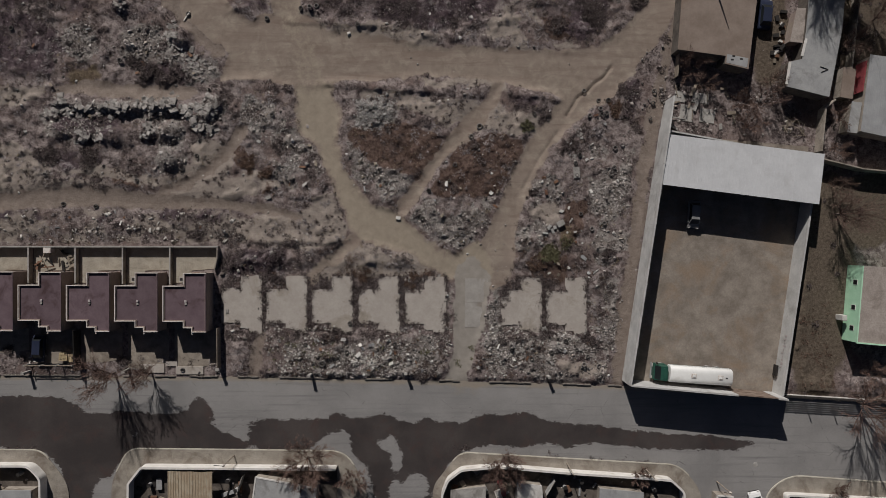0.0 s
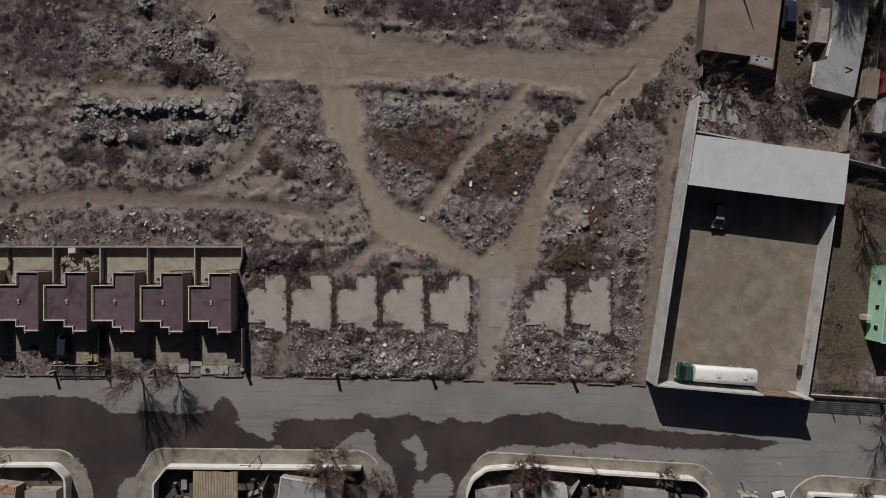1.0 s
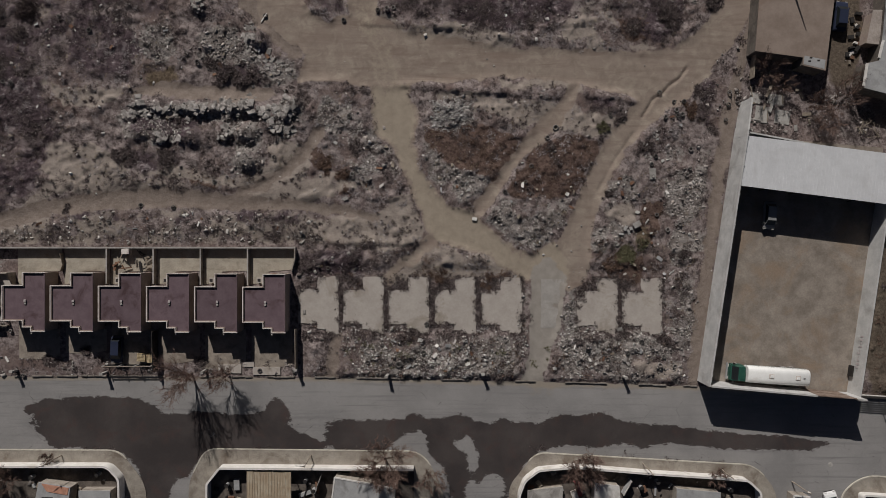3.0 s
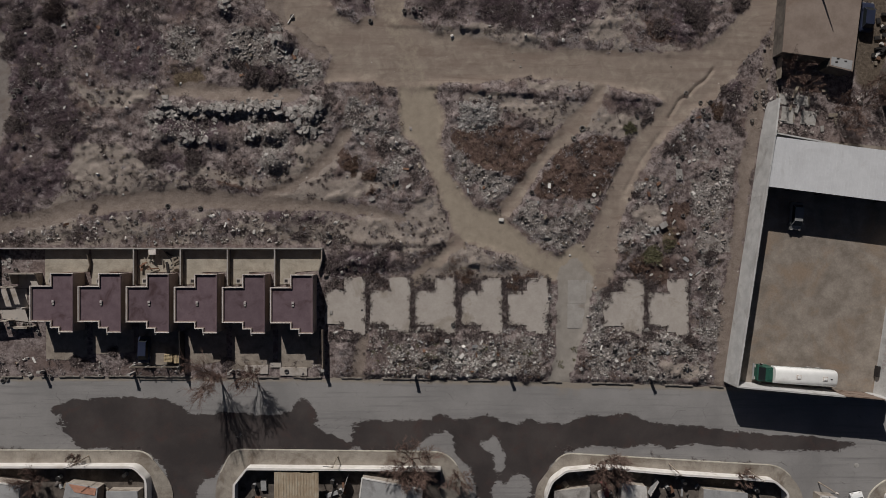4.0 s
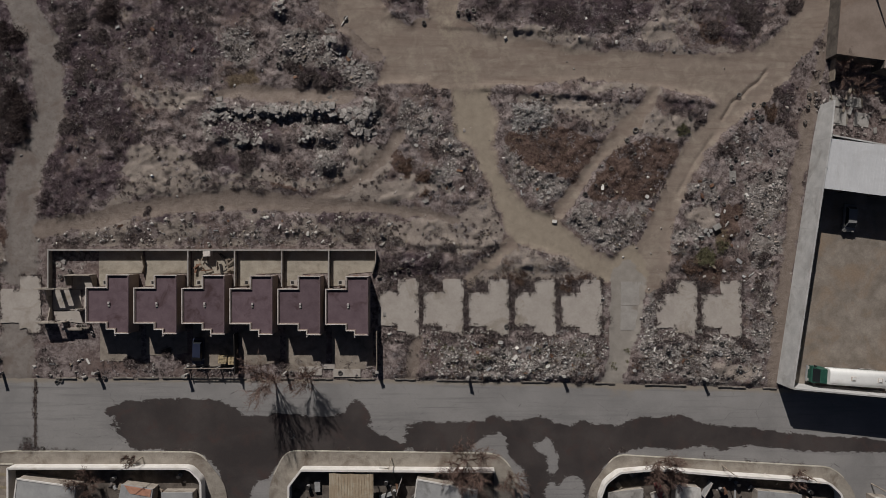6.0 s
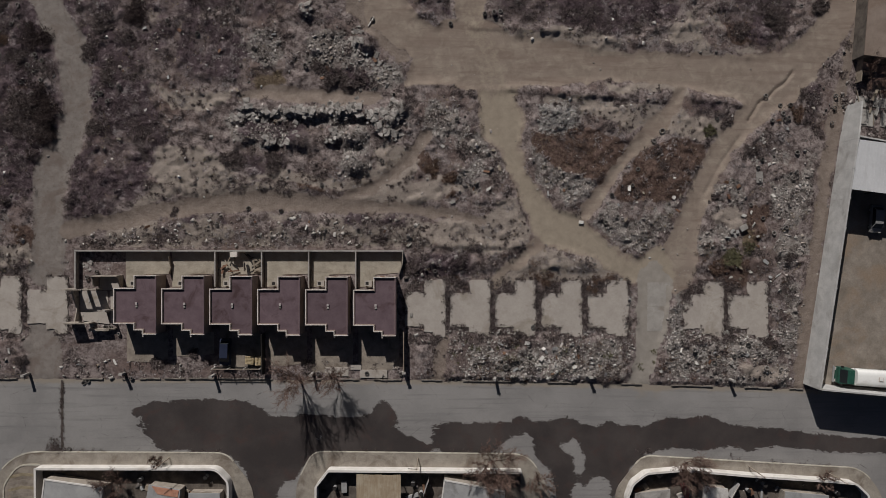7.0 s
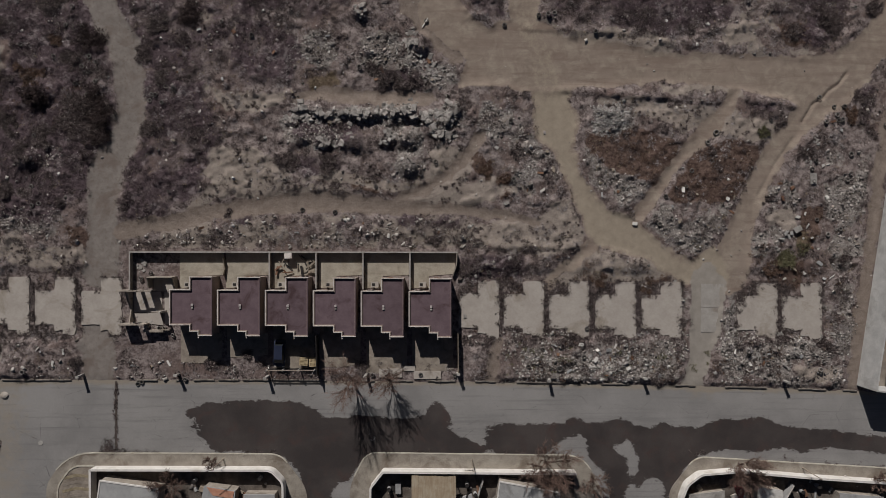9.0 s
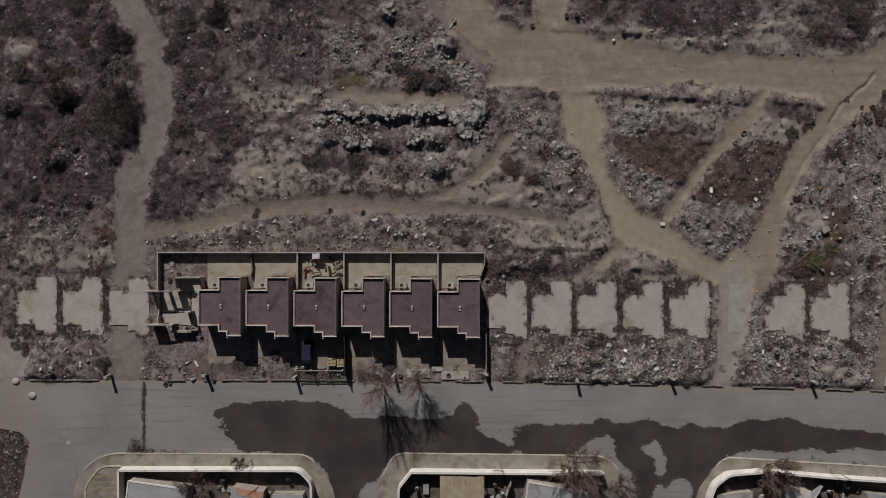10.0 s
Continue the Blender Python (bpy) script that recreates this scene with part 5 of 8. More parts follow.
def house():
    ob = thing("terraced_house", "small single-storey terraced house with maroon flat roof", "house", pose(FIRST, 0, 0), group="terraced houses")
    inner = inset(OUTLINE, 0.16)
    bm = bmesh.new()
    n = len(OUTLINE)
    rings = [[bm.verts.new((x, y, z)) for x, y in pts] for pts, z in ((OUTLINE, 0), (OUTLINE, 2.98), (inner, 2.98), (inner, 0))]
    faces = []
    for a, b in zip(rings, rings[1:] + rings[:1]):
        faces += [bm.faces.new((a[i], a[(i + 1) % n], b[(i + 1) % n], b[i])) for i in range(n)]
    bmesh.ops.recalc_face_normals(bm, faces=faces)
    walls = part("wall", bm, HOUSE_WALL, ob)
    part("roof", prism(bmesh.new(), [(x, y) for x, y in inner], ROOF_Z - 0.14, ROOF_Z), MAROON, ob, "maroon coated flat roof")
    for i in range(n):
        a, b = Vector(OUTLINE[i]), Vector(OUTLINE[(i + 1) % n])
        if i == 3:
            continue
        part("coping", wall_run(bmesh.new(), [a + (b - a).normalized() * -0.05, b + (b - a).normalized() * 0.05], 0.13 if i in (0, 1, 2, 9) else 0.11, 2.98, 3.06 + 0.003 * i), CAP, ob, "pale painted coping")
    coping = part("coping", wall_run(bmesh.new(), [(5.94, -3.7), (5.94, -12.0)], 0.14, 2.98, 3.02), MAROON, ob)
    # doors and windows
    for name, x0, x1, y, z0, z1, mat in (("door", 3.5, 4.3, -3.73, 0, 2.05, RUST), ("window", 4.8, 5.6, -3.73, 1.0, 1.9, GLASS), ("window", 0.7, 1.9, -5.55, 1.0, 2.0, GLASS)):
        p = part(name, boxed(x0, x1, y - 0.02, y + 0.03, z0, z1), mat, ob)
        part("frame", boxed(x0 - 0.06, x1 + 0.06, y - 0.02, y + 0.02, max(z0 - 0.06, 0), z1 + 0.06), CAP, p)
    for name, x0, x1, y, z0, z1, mat in (("door", 3.05, 3.9, -11.44, 0, 2.05, RUST), ("window", 4.4, 5.6, -12.04, 0.9, 2.0, GLASS), ("window", 0.6, 2.0, -10.53, 0.9, 2.0, GLASS)):
        p = part(name, boxed(x0, x1, y - 0.03, y + 0.02, z0, z1), mat, ob)
        part("frame", boxed(x0 - 0.06, x1 + 0.06, y - 0.02, y + 0.02, max(z0 - 0.06, 0), z1 + 0.06), CAP, p)
    vent = part("vent", boxed(2.98, 3.3, -7.9, -7.55, ROOF_Z, ROOF_Z + 0.18, bevel=0.02), CAP_PINK, ob, "small whitewashed roof vent")
    part("hood", boxed(3.0, 3.3, -8.25, -7.97, ROOF_Z, ROOF_Z + 0.12, bevel=0.02), OLD_CONCRETE, vent)
    part("spout", boxed(4.0, 4.16, -12.4, -12.0, 2.86, 2.95), CAP, ob)
    return ob


first_house = house()
for k in range(1, 6):
    copy_thing(first_house, pose(FIRST + PITCH * k, -0.05 * k, 0))

# back gardens: low block walls, concrete floors and washing sinks
garden = tagged(part("wall_gardens_north", wall_run(bmesh.new(), [(-81.05, -0.2), (-33.25, -0.22)], 0.16, -0.1, 0.92), BLOCK), "low bare block wall behind the terraced houses", "wall", kind="structure")
part("coping", wall_run(bmesh.new(), [(-81.1, -0.2), (-33.2, -0.22)], 0.2, 0.92, 0.96), OLD_CONCRETE, garden)
for k, (x, y1) in enumerate(((-81.0, -5.7), (-60.65, -5.5), (-53.85, -5.5), (-47.0, -5.6), (-40.15, -5.7))):
    w = tagged(part("wall_garden_%d" % (k + 1), wall_run(bmesh.new(), [(x, -0.3), (x, y1)], 0.15, -0.1, 0.9), BLOCK), "low bare block wall between two back gardens", "wall", kind="structure")
    part("coping", wall_run(bmesh.new(), [(x, -0.3), (x, y1)], 0.19, 0.9, 0.94), OLD_CONCRETE, w)
tagged(part("wall_garden_6", wall_run(bmesh.new(), [(-33.3, -0.3), (-33.35, -2.0), (-33.9, -3.7)], 0.15, -0.1, 0.9, [0.92, 0.9, 0.5]), BLOCK), "broken end wall of the last back garden", "wall", kind="structure")
for k in range(6):
    x = FIRST + PITCH * k
    tagged(part("patio", prism(bmesh.new(), [(x + 0.15, -0.35), (x + 6.6, -0.35), (x + 6.6, -3.6 if k < 5 else -3.4), (x + 2.8, -3.7), (x + 2.8, -5.5), (x + 0.15, -5.5)], -0.05, 0.05 + 0.01 * (k % 2)), PATIO),
           "tan concrete back garden floor behind a house", "patio", "back gardens", "structure")
    sink = thing("washing_sink", "small concrete washing sink by the back wall", "sink", pose(x + 1.7 + 0.15 * (k % 2), -4.95, 0.05), group="washing sinks")
    part("basin", boxed(-0.55, 0.55, -0.4, 0.4, 0.62, 0.86, bevel=0.02), SLAB, sink)
    part("bowl", boxed(-0.4, 0.05, -0.22, 0.22, 0.862, 0.866), DARK_IRON, sink)
    for s in (-0.45, 0.45):
        part("stand", boxed(s - 0.07, s + 0.07, -0.3, 0.3, 0, 0.62), BLOCK, sink)
for x in (-67.45,):
    tagged(part("fence_stub", wall_run(bmesh.new(), [(x, -1.0), (x + 0.15, -2.6), (x - 0.1, -3.6)], 0.1, 0, 0.8, [0.9, 0.5, 0.7]), OLD_WOOD), "leaning remains of a wooden garden fence", "fence")

# front gardens
for k in range(6):
    x = FIRST + PITCH * k
    deep = (-16.4, -15.6, -17.2, -17.0, -18.0, -17.8)[k]
    tagged(part("front_yard_floor", prism(bmesh.new(), [(x + 0.3, -10.6), (x + 0.3, deep), (x + 3.0, deep - 0.2), (x + 6.3, deep + 0.3), (x + 6.3, -12.1), (x + 2.9, -12.1), (x + 2.9, -10.6)], -0.05, 0.045), FRONT),
           "trodden brown front yard of a house", "yard", "front yards", "structure")
for x, y, wd, dp in ((-43.0, -18.0, 3.4, 1.3), (-37.6, -18.3, 4.0, 1.2), (-40.2, -17.3, 1.6, 0.8)):
    tagged(part("planter", boxed(x - wd / 2, x + wd / 2, y - dp / 2, y + dp / 2, 0, 0.16, bevel=0.03), SLAB), "low pale concrete planter slab beside the road", "planter")

fence = thing("iron_fence", "dark iron fence with pale top rail round a front yard", "fence", pose(-60.9, -17.35, 0.04))
for k in range(34):
    part("bar", boxed(0.2 * k + 0.02, 0.2 * k + 0.09, -0.02, 0.02, 0.05, 1.35), DARK_IRON, fence)
for z in (0.15, 1.38):
    part("rail", boxed(0, 6.9, -0.05, 0.05, z - 0.04, z + 0.04), OLD_WOOD if z > 1 else DARK_IRON, fence)
for x in (0, 2.3, 4.6, 6.9):
    part("post", boxed(x - 0.08, x + 0.08, -0.08, 0.08, 0, 1.55), OLD_CONCRETE, fence)
tagged(part("wall_front", wall_run(bmesh.new(), [(-53.7, -12.3), (-53.6, -18.2)], 0.1, 0, 1.7), DARK_IRON), "dark sheet-iron wall between two front yards", "wall", kind="structure")
tagged(part("wall_front_3", wall_run(bmesh.new(), [(-33.15, -12.0), (-33.1, -17.9)], 0.1, 0, 1.5), OLD_WOOD), "thin board wall beside the last house", "wall", kind="structure")


def pallet(m):
    ob = thing("pallet", "pale timber pallet stacked in a front yard", "pallet", m, group="pallets in the yard")
    for k in range(6):
        part("slat", boxed(-0.6, 0.6, -0.55 + k * 0.2, -0.43 + k * 0.2, 0.1, 0.13), TIMBER, ob)
    for x in (-0.55, 0, 0.55):
        part("bearer", boxed(x - 0.05, x + 0.05, -0.55, 0.57, 0, 0.1), TIMBER, ob)
    return ob


first = pallet(pose(-55.65, -16.2, 0.05, 0, 0, 3))
for k in range(1, 6):
    copy_thing(first, pose(-55.65 + random.uniform(-0.05, 0.05), -16.2, 0.05 + 0.135 * k, 0, 0, random.uniform(-4, 4)))
for k in range(6):
    copy_thing(first, pose(-54.3 + random.uniform(-0.05, 0.05), -16.3, 0.05 + 0.135 * k, 0, 0, 90 + random.uniform(-4, 4)))

# ruined end house
ruin = thing("ruined_house", "ruined roofless end house with broken block walls", "house", pose(0, 0, 0))
STANDING = [  # x0, x1, y, thickness, z0, z1
    (-82.3, -80.75, -5.8, 0.17, 0, 2.2), (-79.85, -79.35, -5.8, 0.17, 0, 2.15), (-78.5, -77.4, -5.8, 0.17, 0, 1.9), (-80.75, -79.85, -5.8, 0.17, 1.95, 2.2), (-79.35, -78.5, -5.8, 0.17, 1.75, 1.95),
    (-78.1, -76.6, -3.85, 0.17, 0, 1.95), (-75.5, -74.45, -3.85, 0.17, 0, 1.85), (-76.6, -75.5, -3.85, 0.17, 0, 0.75), (-76.6, -75.5, -3.85, 0.17, 1.6, 1.9),
    (-82.2, -80.3, -10.7, 0.17, 0, 1.9), (-79.5, -78.5, -10.7, 0.17, 0, 1.75), (-80.3, -79.5, -10.7, 0.17, 1.6, 1.8), (-79.0, -76.1, -11.75, 0.3, 0, 0.9), (-76.6, -75.2, -11.6, 0.17, 0, 0.5),
]
for x0, x1, y, th, z0, z1 in STANDING:
    part("wall_piece", boxed(x0, x1, y - th / 2, y + th / 2, z0, z1), BLOCK, ruin)
for pts, tops in (([(-78.05, -3.95), (-78.1, -5.4)], (1.9, 1.3)), ([(-74.5, -3.95), (-74.45, -5.5)], (1.7, 0.8)), ([(-81.05, -5.9), (-81.0, -8.6), (-80.9, -10.5)], (1.7, 0.5, 1.2)), ([(-77.0, -8.9), (-76.1, -8.85)], (1.1, 1.6)), ([(-75.3, -6.6), (-75.25, -8.6)], (0.7, 0.3))):
    part("wall_piece", wall_run(bmesh.new(), pts, 0.16, 0, 2, tops), BLOCK, ruin)
part("post", boxed(-76.2, -75.95, -9.0, -8.75, 0, 2.2), OLD_CONCRETE, ruin)
for pts in ([(-80.7, -9.2), (-76.9, -9.1), (-76.4, -11.0), (-80.2, -10.5)], [(-80.8, -6.1), (-76.8, -6.1), (-76.5, -9.0), (-80.7, -9.0)], [(-77.9, -4.0), (-74.6, -4.0), (-74.5, -6.0), (-77.9, -6.0)], [(-76.3, -6.1), (-74.6, -6.1), (-74.6, -10.8), (-76.2, -10.8)]):
    part("floor_piece", prism(bmesh.new(), pts, 0, 0.08 + 0.012 * len(ruin.children) % 0.05), SLAB, ruin)

# ---- bare foundation slabs ----
def slab(x, k):
    dy = float(slab_shift(x + 3)) - 0.02
    pts = [(0, -5.75), (2.9, -5.75), (2.9, -3.85), (5.95, -3.85), (5.95, -12.25), (4.1, -12.25), (4.1, -11.6), (2.8, -11.6), (2.8, -10.75), (0, -10.75)]
    out = []
    rnd = random.Random(k)
    for (ax, ay), (bx, by) in zip(pts, pts[1:] + pts[:1]):
        n = max(1, int(math.hypot(bx - ax, by - ay) / 0.4))
        for i in range(n):
            s = i / n
            out.append((ax + (bx - ax) * s + rnd.gauss(0, 0.055), ay + (by - ay) * s + rnd.gauss(0, 0.055)))
    bm = bmesh.new()
    prism(bm, [(px + x, py + dy) for px, py in out], -0.05, 0.12)
    return tagged(part("foundation_slab", bm, SLAB), "bare dusty concrete foundation slab of a vanished house", "slab", "foundation slabs")


for k, x in enumerate(SLABS):
    slab(x, k)
drive = thing("concrete_path", "pale concrete path slabs leading to the road", "path", kind="structure")
for x0, x1, y0, y1 in ((2.7, 6.05, -8.35, -4.85), (2.65, 6.0, -12.0, -8.38)):
    part("slab", boxed(x0, x1, y0, y1, -0.05, 0.085, bevel=0.02), DRIVE_CONCRETE, drive)


# ---- meter posts along the kerb ----
def meter_post(m):
    ob = thing("meter_post", "short weathered concrete meter post by the kerb", "post", m, group="meter posts")
    part("pillar", boxed(-0.2, 0.2, -0.14, 0.14, 0, 1.5, bevel=0.03), OLD_CONCRETE, ob)
    part("cap", boxed(-0.25, 0.25, -0.19, 0.19, 1.5, 1.58, bevel=0.02), OLD_CONCRETE, ob)
    part("meter_box", boxed(-0.14, 0.14, -0.22, -0.14, 0.9, 1.35, bevel=0.01), DARK_IRON, ob)
    return ob


posts = [(-88.2, -18.2, 8), (-74.2, -18.2, -6), (-61.0, -18.4, 0), (-46.5, -18.1, 10), (-33.2, -18.0, 4), (-19.7, -18.7, -14), (-6.0, -18.7, 4), (14.6, -19.0, 10)]
first = meter_post(pose(posts[0][0], posts[0][1], 0.0, 4, -3, posts[0][2]))
for k, (x, y, a) in enumerate(posts[1:]):
    copy_thing(first, pose(x, y, 0.0, (-5, 3, 6, -3, 9, -6, 5)[k], (4, -3, -6, 5, -8, 3, 8)[k], a))

# ---- houses and yards to the east ----
def plan_box(name, label, pts, z, wall_mat, roof_mat, over=0.15, fall=0.0, category="house"):
    """A plain building over a plan outline: walls and a roof slab, which falls to the south by fall metres."""
    ob = thing(name, label, category)
    part("wall", prism(bmesh.new(), pts, 0, z - fall - 0.05), wall_mat, ob)
    c = sum((Vector(p) for p in pts), Vector((0, 0))) / len(pts)
    big = [tuple(c + (Vector(p) - c) * (1 + over / max((Vector(p) - c).length, 0.1))) for p in pts]
    bm = bmesh.new()
    prism(bm, big, z - 0.12, z)
    if fall:
        ys = [p[1] for p in big]
        for v in bm.verts:
            v.co.z -= fall * (max(ys) - v.co.y) / (max(ys) - min(ys))
    part("roof", bm, roof_mat, ob)
    return ob


# walls of the brown and grey houses have their shade painted in
brown = plan_box("brown_roofed_house", "low house under a wide brown felt roof", [(32.9, 27.9), (39.7, 27.0), (39.6, 25.9), (42.9, 25.1), (45.6, 47.0), (34.4, 47.0)], 2.7, SHADED_BLOCK, SHEET_BROWN, 0.05)
part("patch", prism(bmesh.new(), [(39.75, 26.0), (42.7, 25.3), (42.9, 26.6), (39.9, 27.2)], 2.7, 2.72), SHEET_GREY, brown, "grey patched corner of the roof")
for x, y in ((40.8, 26.9), (40.6, 26.4), (41.9, 26.5)):
    part("hole", boxed(x - 0.2, x + 0.2, y - 0.12, y + 0.12, 2.72, 2.73), DARK_IRON, brown)
mast = thing("antenna_mast", "thin iron mast on the brown roof", "mast", pose(37.5, 38.8, 2.7))
part("pole", rod(bmesh.new(), (0, 0, 0), (0, 0, 5.0), 0.22, 0.05), DARK_IRON, mast)

grey = plan_box("grey_roofed_house", "long narrow house with patched grey flat roof", [(48.4, 22.7), (54.4, 21.2), (56.2, 31.0), (57.5, 47), (52.6, 47), (51.2, 30.5), (50.6, 26.6), (48.9, 26.2)], 2.75, SHADED_BLOCK, SHEET_GREY, 0.1)
part("lower_roof", prism(bmesh.new(), [(49.2, 29.2), (51.1, 29.0), (51.8, 34.0), (50.2, 34.0)], 2.0, 2.1), ROOF_BEIGE, grey)
part("lower_wall", prism(bmesh.new(), [(49.4, 29.4), (51.0, 29.2), (51.6, 33.8), (50.4, 33.8)], 0, 1.98), HOUSE_WALL, grey)
for a, b in (((53.1, 25.4), (54.2, 25.0)), ((54.2, 25.0), (53.2, 24.6))):
    part("pipe", rod(bmesh.new(), (*a, 2.79), (*b, 2.79), 0.06), DARK_IRON, grey)

for pts in ([(48.35, 22.9), (48.85, 26.1)], [(50.55, 26.9), (51.15, 29.4)]):
    part("edge", wall_run(bmesh.new(), pts, 0.3, 2.6, 2.8), WHITE_WALL, grey, "whitewashed roof edge")
junk = random.Random(19)
for k in range(22):
    y = junk.uniform(27.0, 34.5)
    x = 48.4 + 0.1 * (y - 27) + junk.gauss(0, 0.35)
    l, wd, h = junk.uniform(0.3, 1.0), junk.uniform(0.2, 0.6), junk.uniform(0.1, 0.7)
    tagged(part("junk_box", boxed(-l / 2, l / 2, -wd / 2, wd / 2, 0, h, m=pose(x, y, 0.02, 0, 0, junk.uniform(0, 180)), bevel=0.02), (DARK_IRON, CANVAS, OLD_WOOD, DARK_IRON, RUST)[k % 5]), "weathered box in a heap of junk by the house", "junk", "junk by the house")
red = plan_box("white_roofed_house", "house with pale metal roof and a red painted wall", [(59.0, 16.3), (73, 13.4), (75, 24.9), (60.3, 26.9)], 3.0, BLOCK, PALE_SHEET, 0.25)
for k in range(46):
    s = (k + 0.5) / 46
    part("roof_rib", wall_run(bmesh.new(), [(58.9 + 14.1 * s, 16.1 - 2.9 * s), (60.2 + 14.8 * s, 27.05 - 2.0 * s)], 0.1, 3.0, 3.03), PALE_SHEET, red)
part("red_panel", wall_run(bmesh.new(), [(59.45, 22.0), (60.05, 26.4)], 0.12, 0.2, 2.4), RED_PLASTIC, red, "bright red painted wall panel")
part("porch_roof", prism(bmesh.new(), [(57.3, 16.2), (58.7, 16.0), (59.4, 20.4), (58.0, 20.6)], 2.2, 2.3), SHEET_GREY, red)
part("porch_wall", prism(bmesh.new(), [(57.5, 16.4), (58.5, 16.2), (59.2, 20.2), (58.2, 20.4)], 0, 2.18), BLOCK, red)
plan_box("back_shed", "small dark lean-to against the neighbour's house", [(56.6, 21.4), (58.3, 21.1), (58.8, 25.2), (57.1, 25.6)], 1.9, BLOCK, SHEET_BROWN, 0.1, category="shed")

green = plan_box("green_house", "mint green house with a beige flat roof", [(58.9, -2.9), (74, -4.0), (73.2, -15.2), (58.0, -13.8)], 3.25, GREEN_WALL, ROOF_BEIGE, 0.02)
part("parapet", wall_run(bmesh.new(), [(58.85, -2.9), (57.95, -13.8), (73.2, -15.2)], 0.16, 3.2, 3.42), GREEN_WALL, green)
for s in (0.22, 0.55, 0.82):
    x, y = 58.9 - 0.9 * s, -2.9 - 10.9 * s
    win = part("window", boxed(-0.04, 0.04, -0.3, 0.3, 1.6, 2.35, m=pose(x - 0.02, y, 0, 0, 0, -4.7)), GLASS, green)
    part("frame", boxed(-0.03, 0.03, -0.36, 0.36, 1.54, 2.41, m=pose(x - 0.01, y, 0, 0, 0, -4.7)), WHITE_WALL, win)
tank = part("water_heater", boxed(57.1, 57.8, -10.9, -10.1, 0, 1.6, bevel=0.05), CANVAS, green)

# walls and fences between the eastern plots
tagged(part("wall_plot", wall_run(bmesh.new(), [(54.0, 13.6), (54.6, 19.8), (56.0, 21.0)], 0.18, 0, 1.8), BLOCK), "pale block wall between two plots", "wall", kind="structure")
tagged(part("wall_plot_2", wall_run(bmesh.new(), [(54.2, 12.4), (60, 11.0), (72, 9.8)], 0.18, 0, 1.9), BLOCK), "block wall behind the bare plot", "wall", kind="structure")
tagged(part("wall_plot_3", wall_run(bmesh.new(), [(33.4, 24.5), (34.6, 38.0), (35.2, 46)], 0.12, 0, 1.3), OLD_WOOD), "weathered board fence beside the track", "fence", kind="structure")
tagged(part("wall_plot_4", wall_run(bmesh.new(), [(57.9, 21.0), (58.8, 29), (60.5, 46)], 0.15, 0, 1.7), BLOCK), "dark block wall between two plots", "wall", kind="structure")
rail = thing("rail_fence", "dark wooden rail fence on a low pale wall by the road", "fence", pose(48.4, -21.85, 0.02, 0, 0, -3.5))
part("plinth", boxed(0, 20, -0.12, 0.12, 0, 0.4), CANVAS, rail)
for k in range(11):
    part("post", boxed(1.9 * k, 1.9 * k + 0.12, -0.06, 0.06, 0, 1.75 + 0.75 * (k in (2, 4))), DARK_IRON, rail)
for k in range(7):
    part("rail", boxed(0, 20, -0.04, 0.04, 0.45 + 0.19 * k, 0.54 + 0.19 * k), DARK_IRON, rail)

# ---- yards behind the southern walls ----
def shack(name, label, pts, z, roof_mat, edge_mat=None, fall=0.3):
    ob = plan_box(name, label, pts, z, BLOCK, roof_mat, 0.12, fall, "shack")
    if edge_mat is not None:
        a, b, c = pts[0], pts[1], pts[-1]
        for p, q in ((a, b), (a, c)):
            part("trim", wall_run(bmesh.new(), [p, q], 0.2, z - 0.1, z + 0.06), edge_mat, ob, "white painted edge")
    return ob


shack("grey_shack", "grey flat-roofed shack with a white edge behind the wall", [(-84.4, -32.9), (-76.0, -34.1), (-77.5, -46.0), (-86.0, -46.0)], 2.5, SHEET_GREY, WHITE_WALL, 0.0)
orange = shack("orange_shack", "small grey shack with a strip of faded orange sheets", [(-69.6, -33.9), (-65.2, -34.6), (-66.2, -44), (-71.6, -44)], 2.2, SHEET_GREY, None, 0.0)
part("orange_sheet", prism(bmesh.new(), [(-69.2, -33.95), (-65.3, -34.6), (-65.5, -35.6), (-68.4, -35.1)], 2.2, 2.26), ORANGE_TILE, orange, "faded orange roof sheets")
part("opening", boxed(-69.2, -67.6, -36.6, -35.9, 2.2, 2.21), DARK_IRON, orange, "dark hole in the roof")
shack("flat_shack", "grey concrete roofed room behind the garden wall", [(-64.0, -35.2), (-59.6, -35.2), (-59.4, -46), (-64.0, -46)], 2.0, SHEET_GREY)
carport = thing("carport", "carport roofed with rust-streaked corrugated sheets", "carport", pose(-39.5, -44.0, 0.15))
ribbed = bmesh.new()
box(ribbed, 0, 0.94, 0, 5.9, -0.012, 0.0)
for k in range(4):
    box(ribbed, 0.06 + 0.22 * k, 0.16 + 0.22 * k, 0, 5.9, 0.0, 0.04)
ribbed_me = bpy.data.meshes.new("roof_sheet")
ribbed.to_mesh(ribbed_me)
ribbed.free()
ribbed_me.materials.append(RUST_SHEET)
for k in range(7):
    for row in (0, 1):
        shared("roof_sheet", ribbed_me, carport, pose(0.9 * k - 0.35 + 0.05 * row, 5.8 * row + random.uniform(-0.08, 0.08), 2.15 + 0.05 * row + 0.016 * (k % 2), 0, 0, random.uniform(-0.7, 0.7)))
for x in (0, 2.9, 5.7):
    for y in (0.3, 5.8, 11.2):
        part("post", boxed(x, x + 0.12, y, y + 0.12, 0, 2.1), OLD_WOOD, carport)
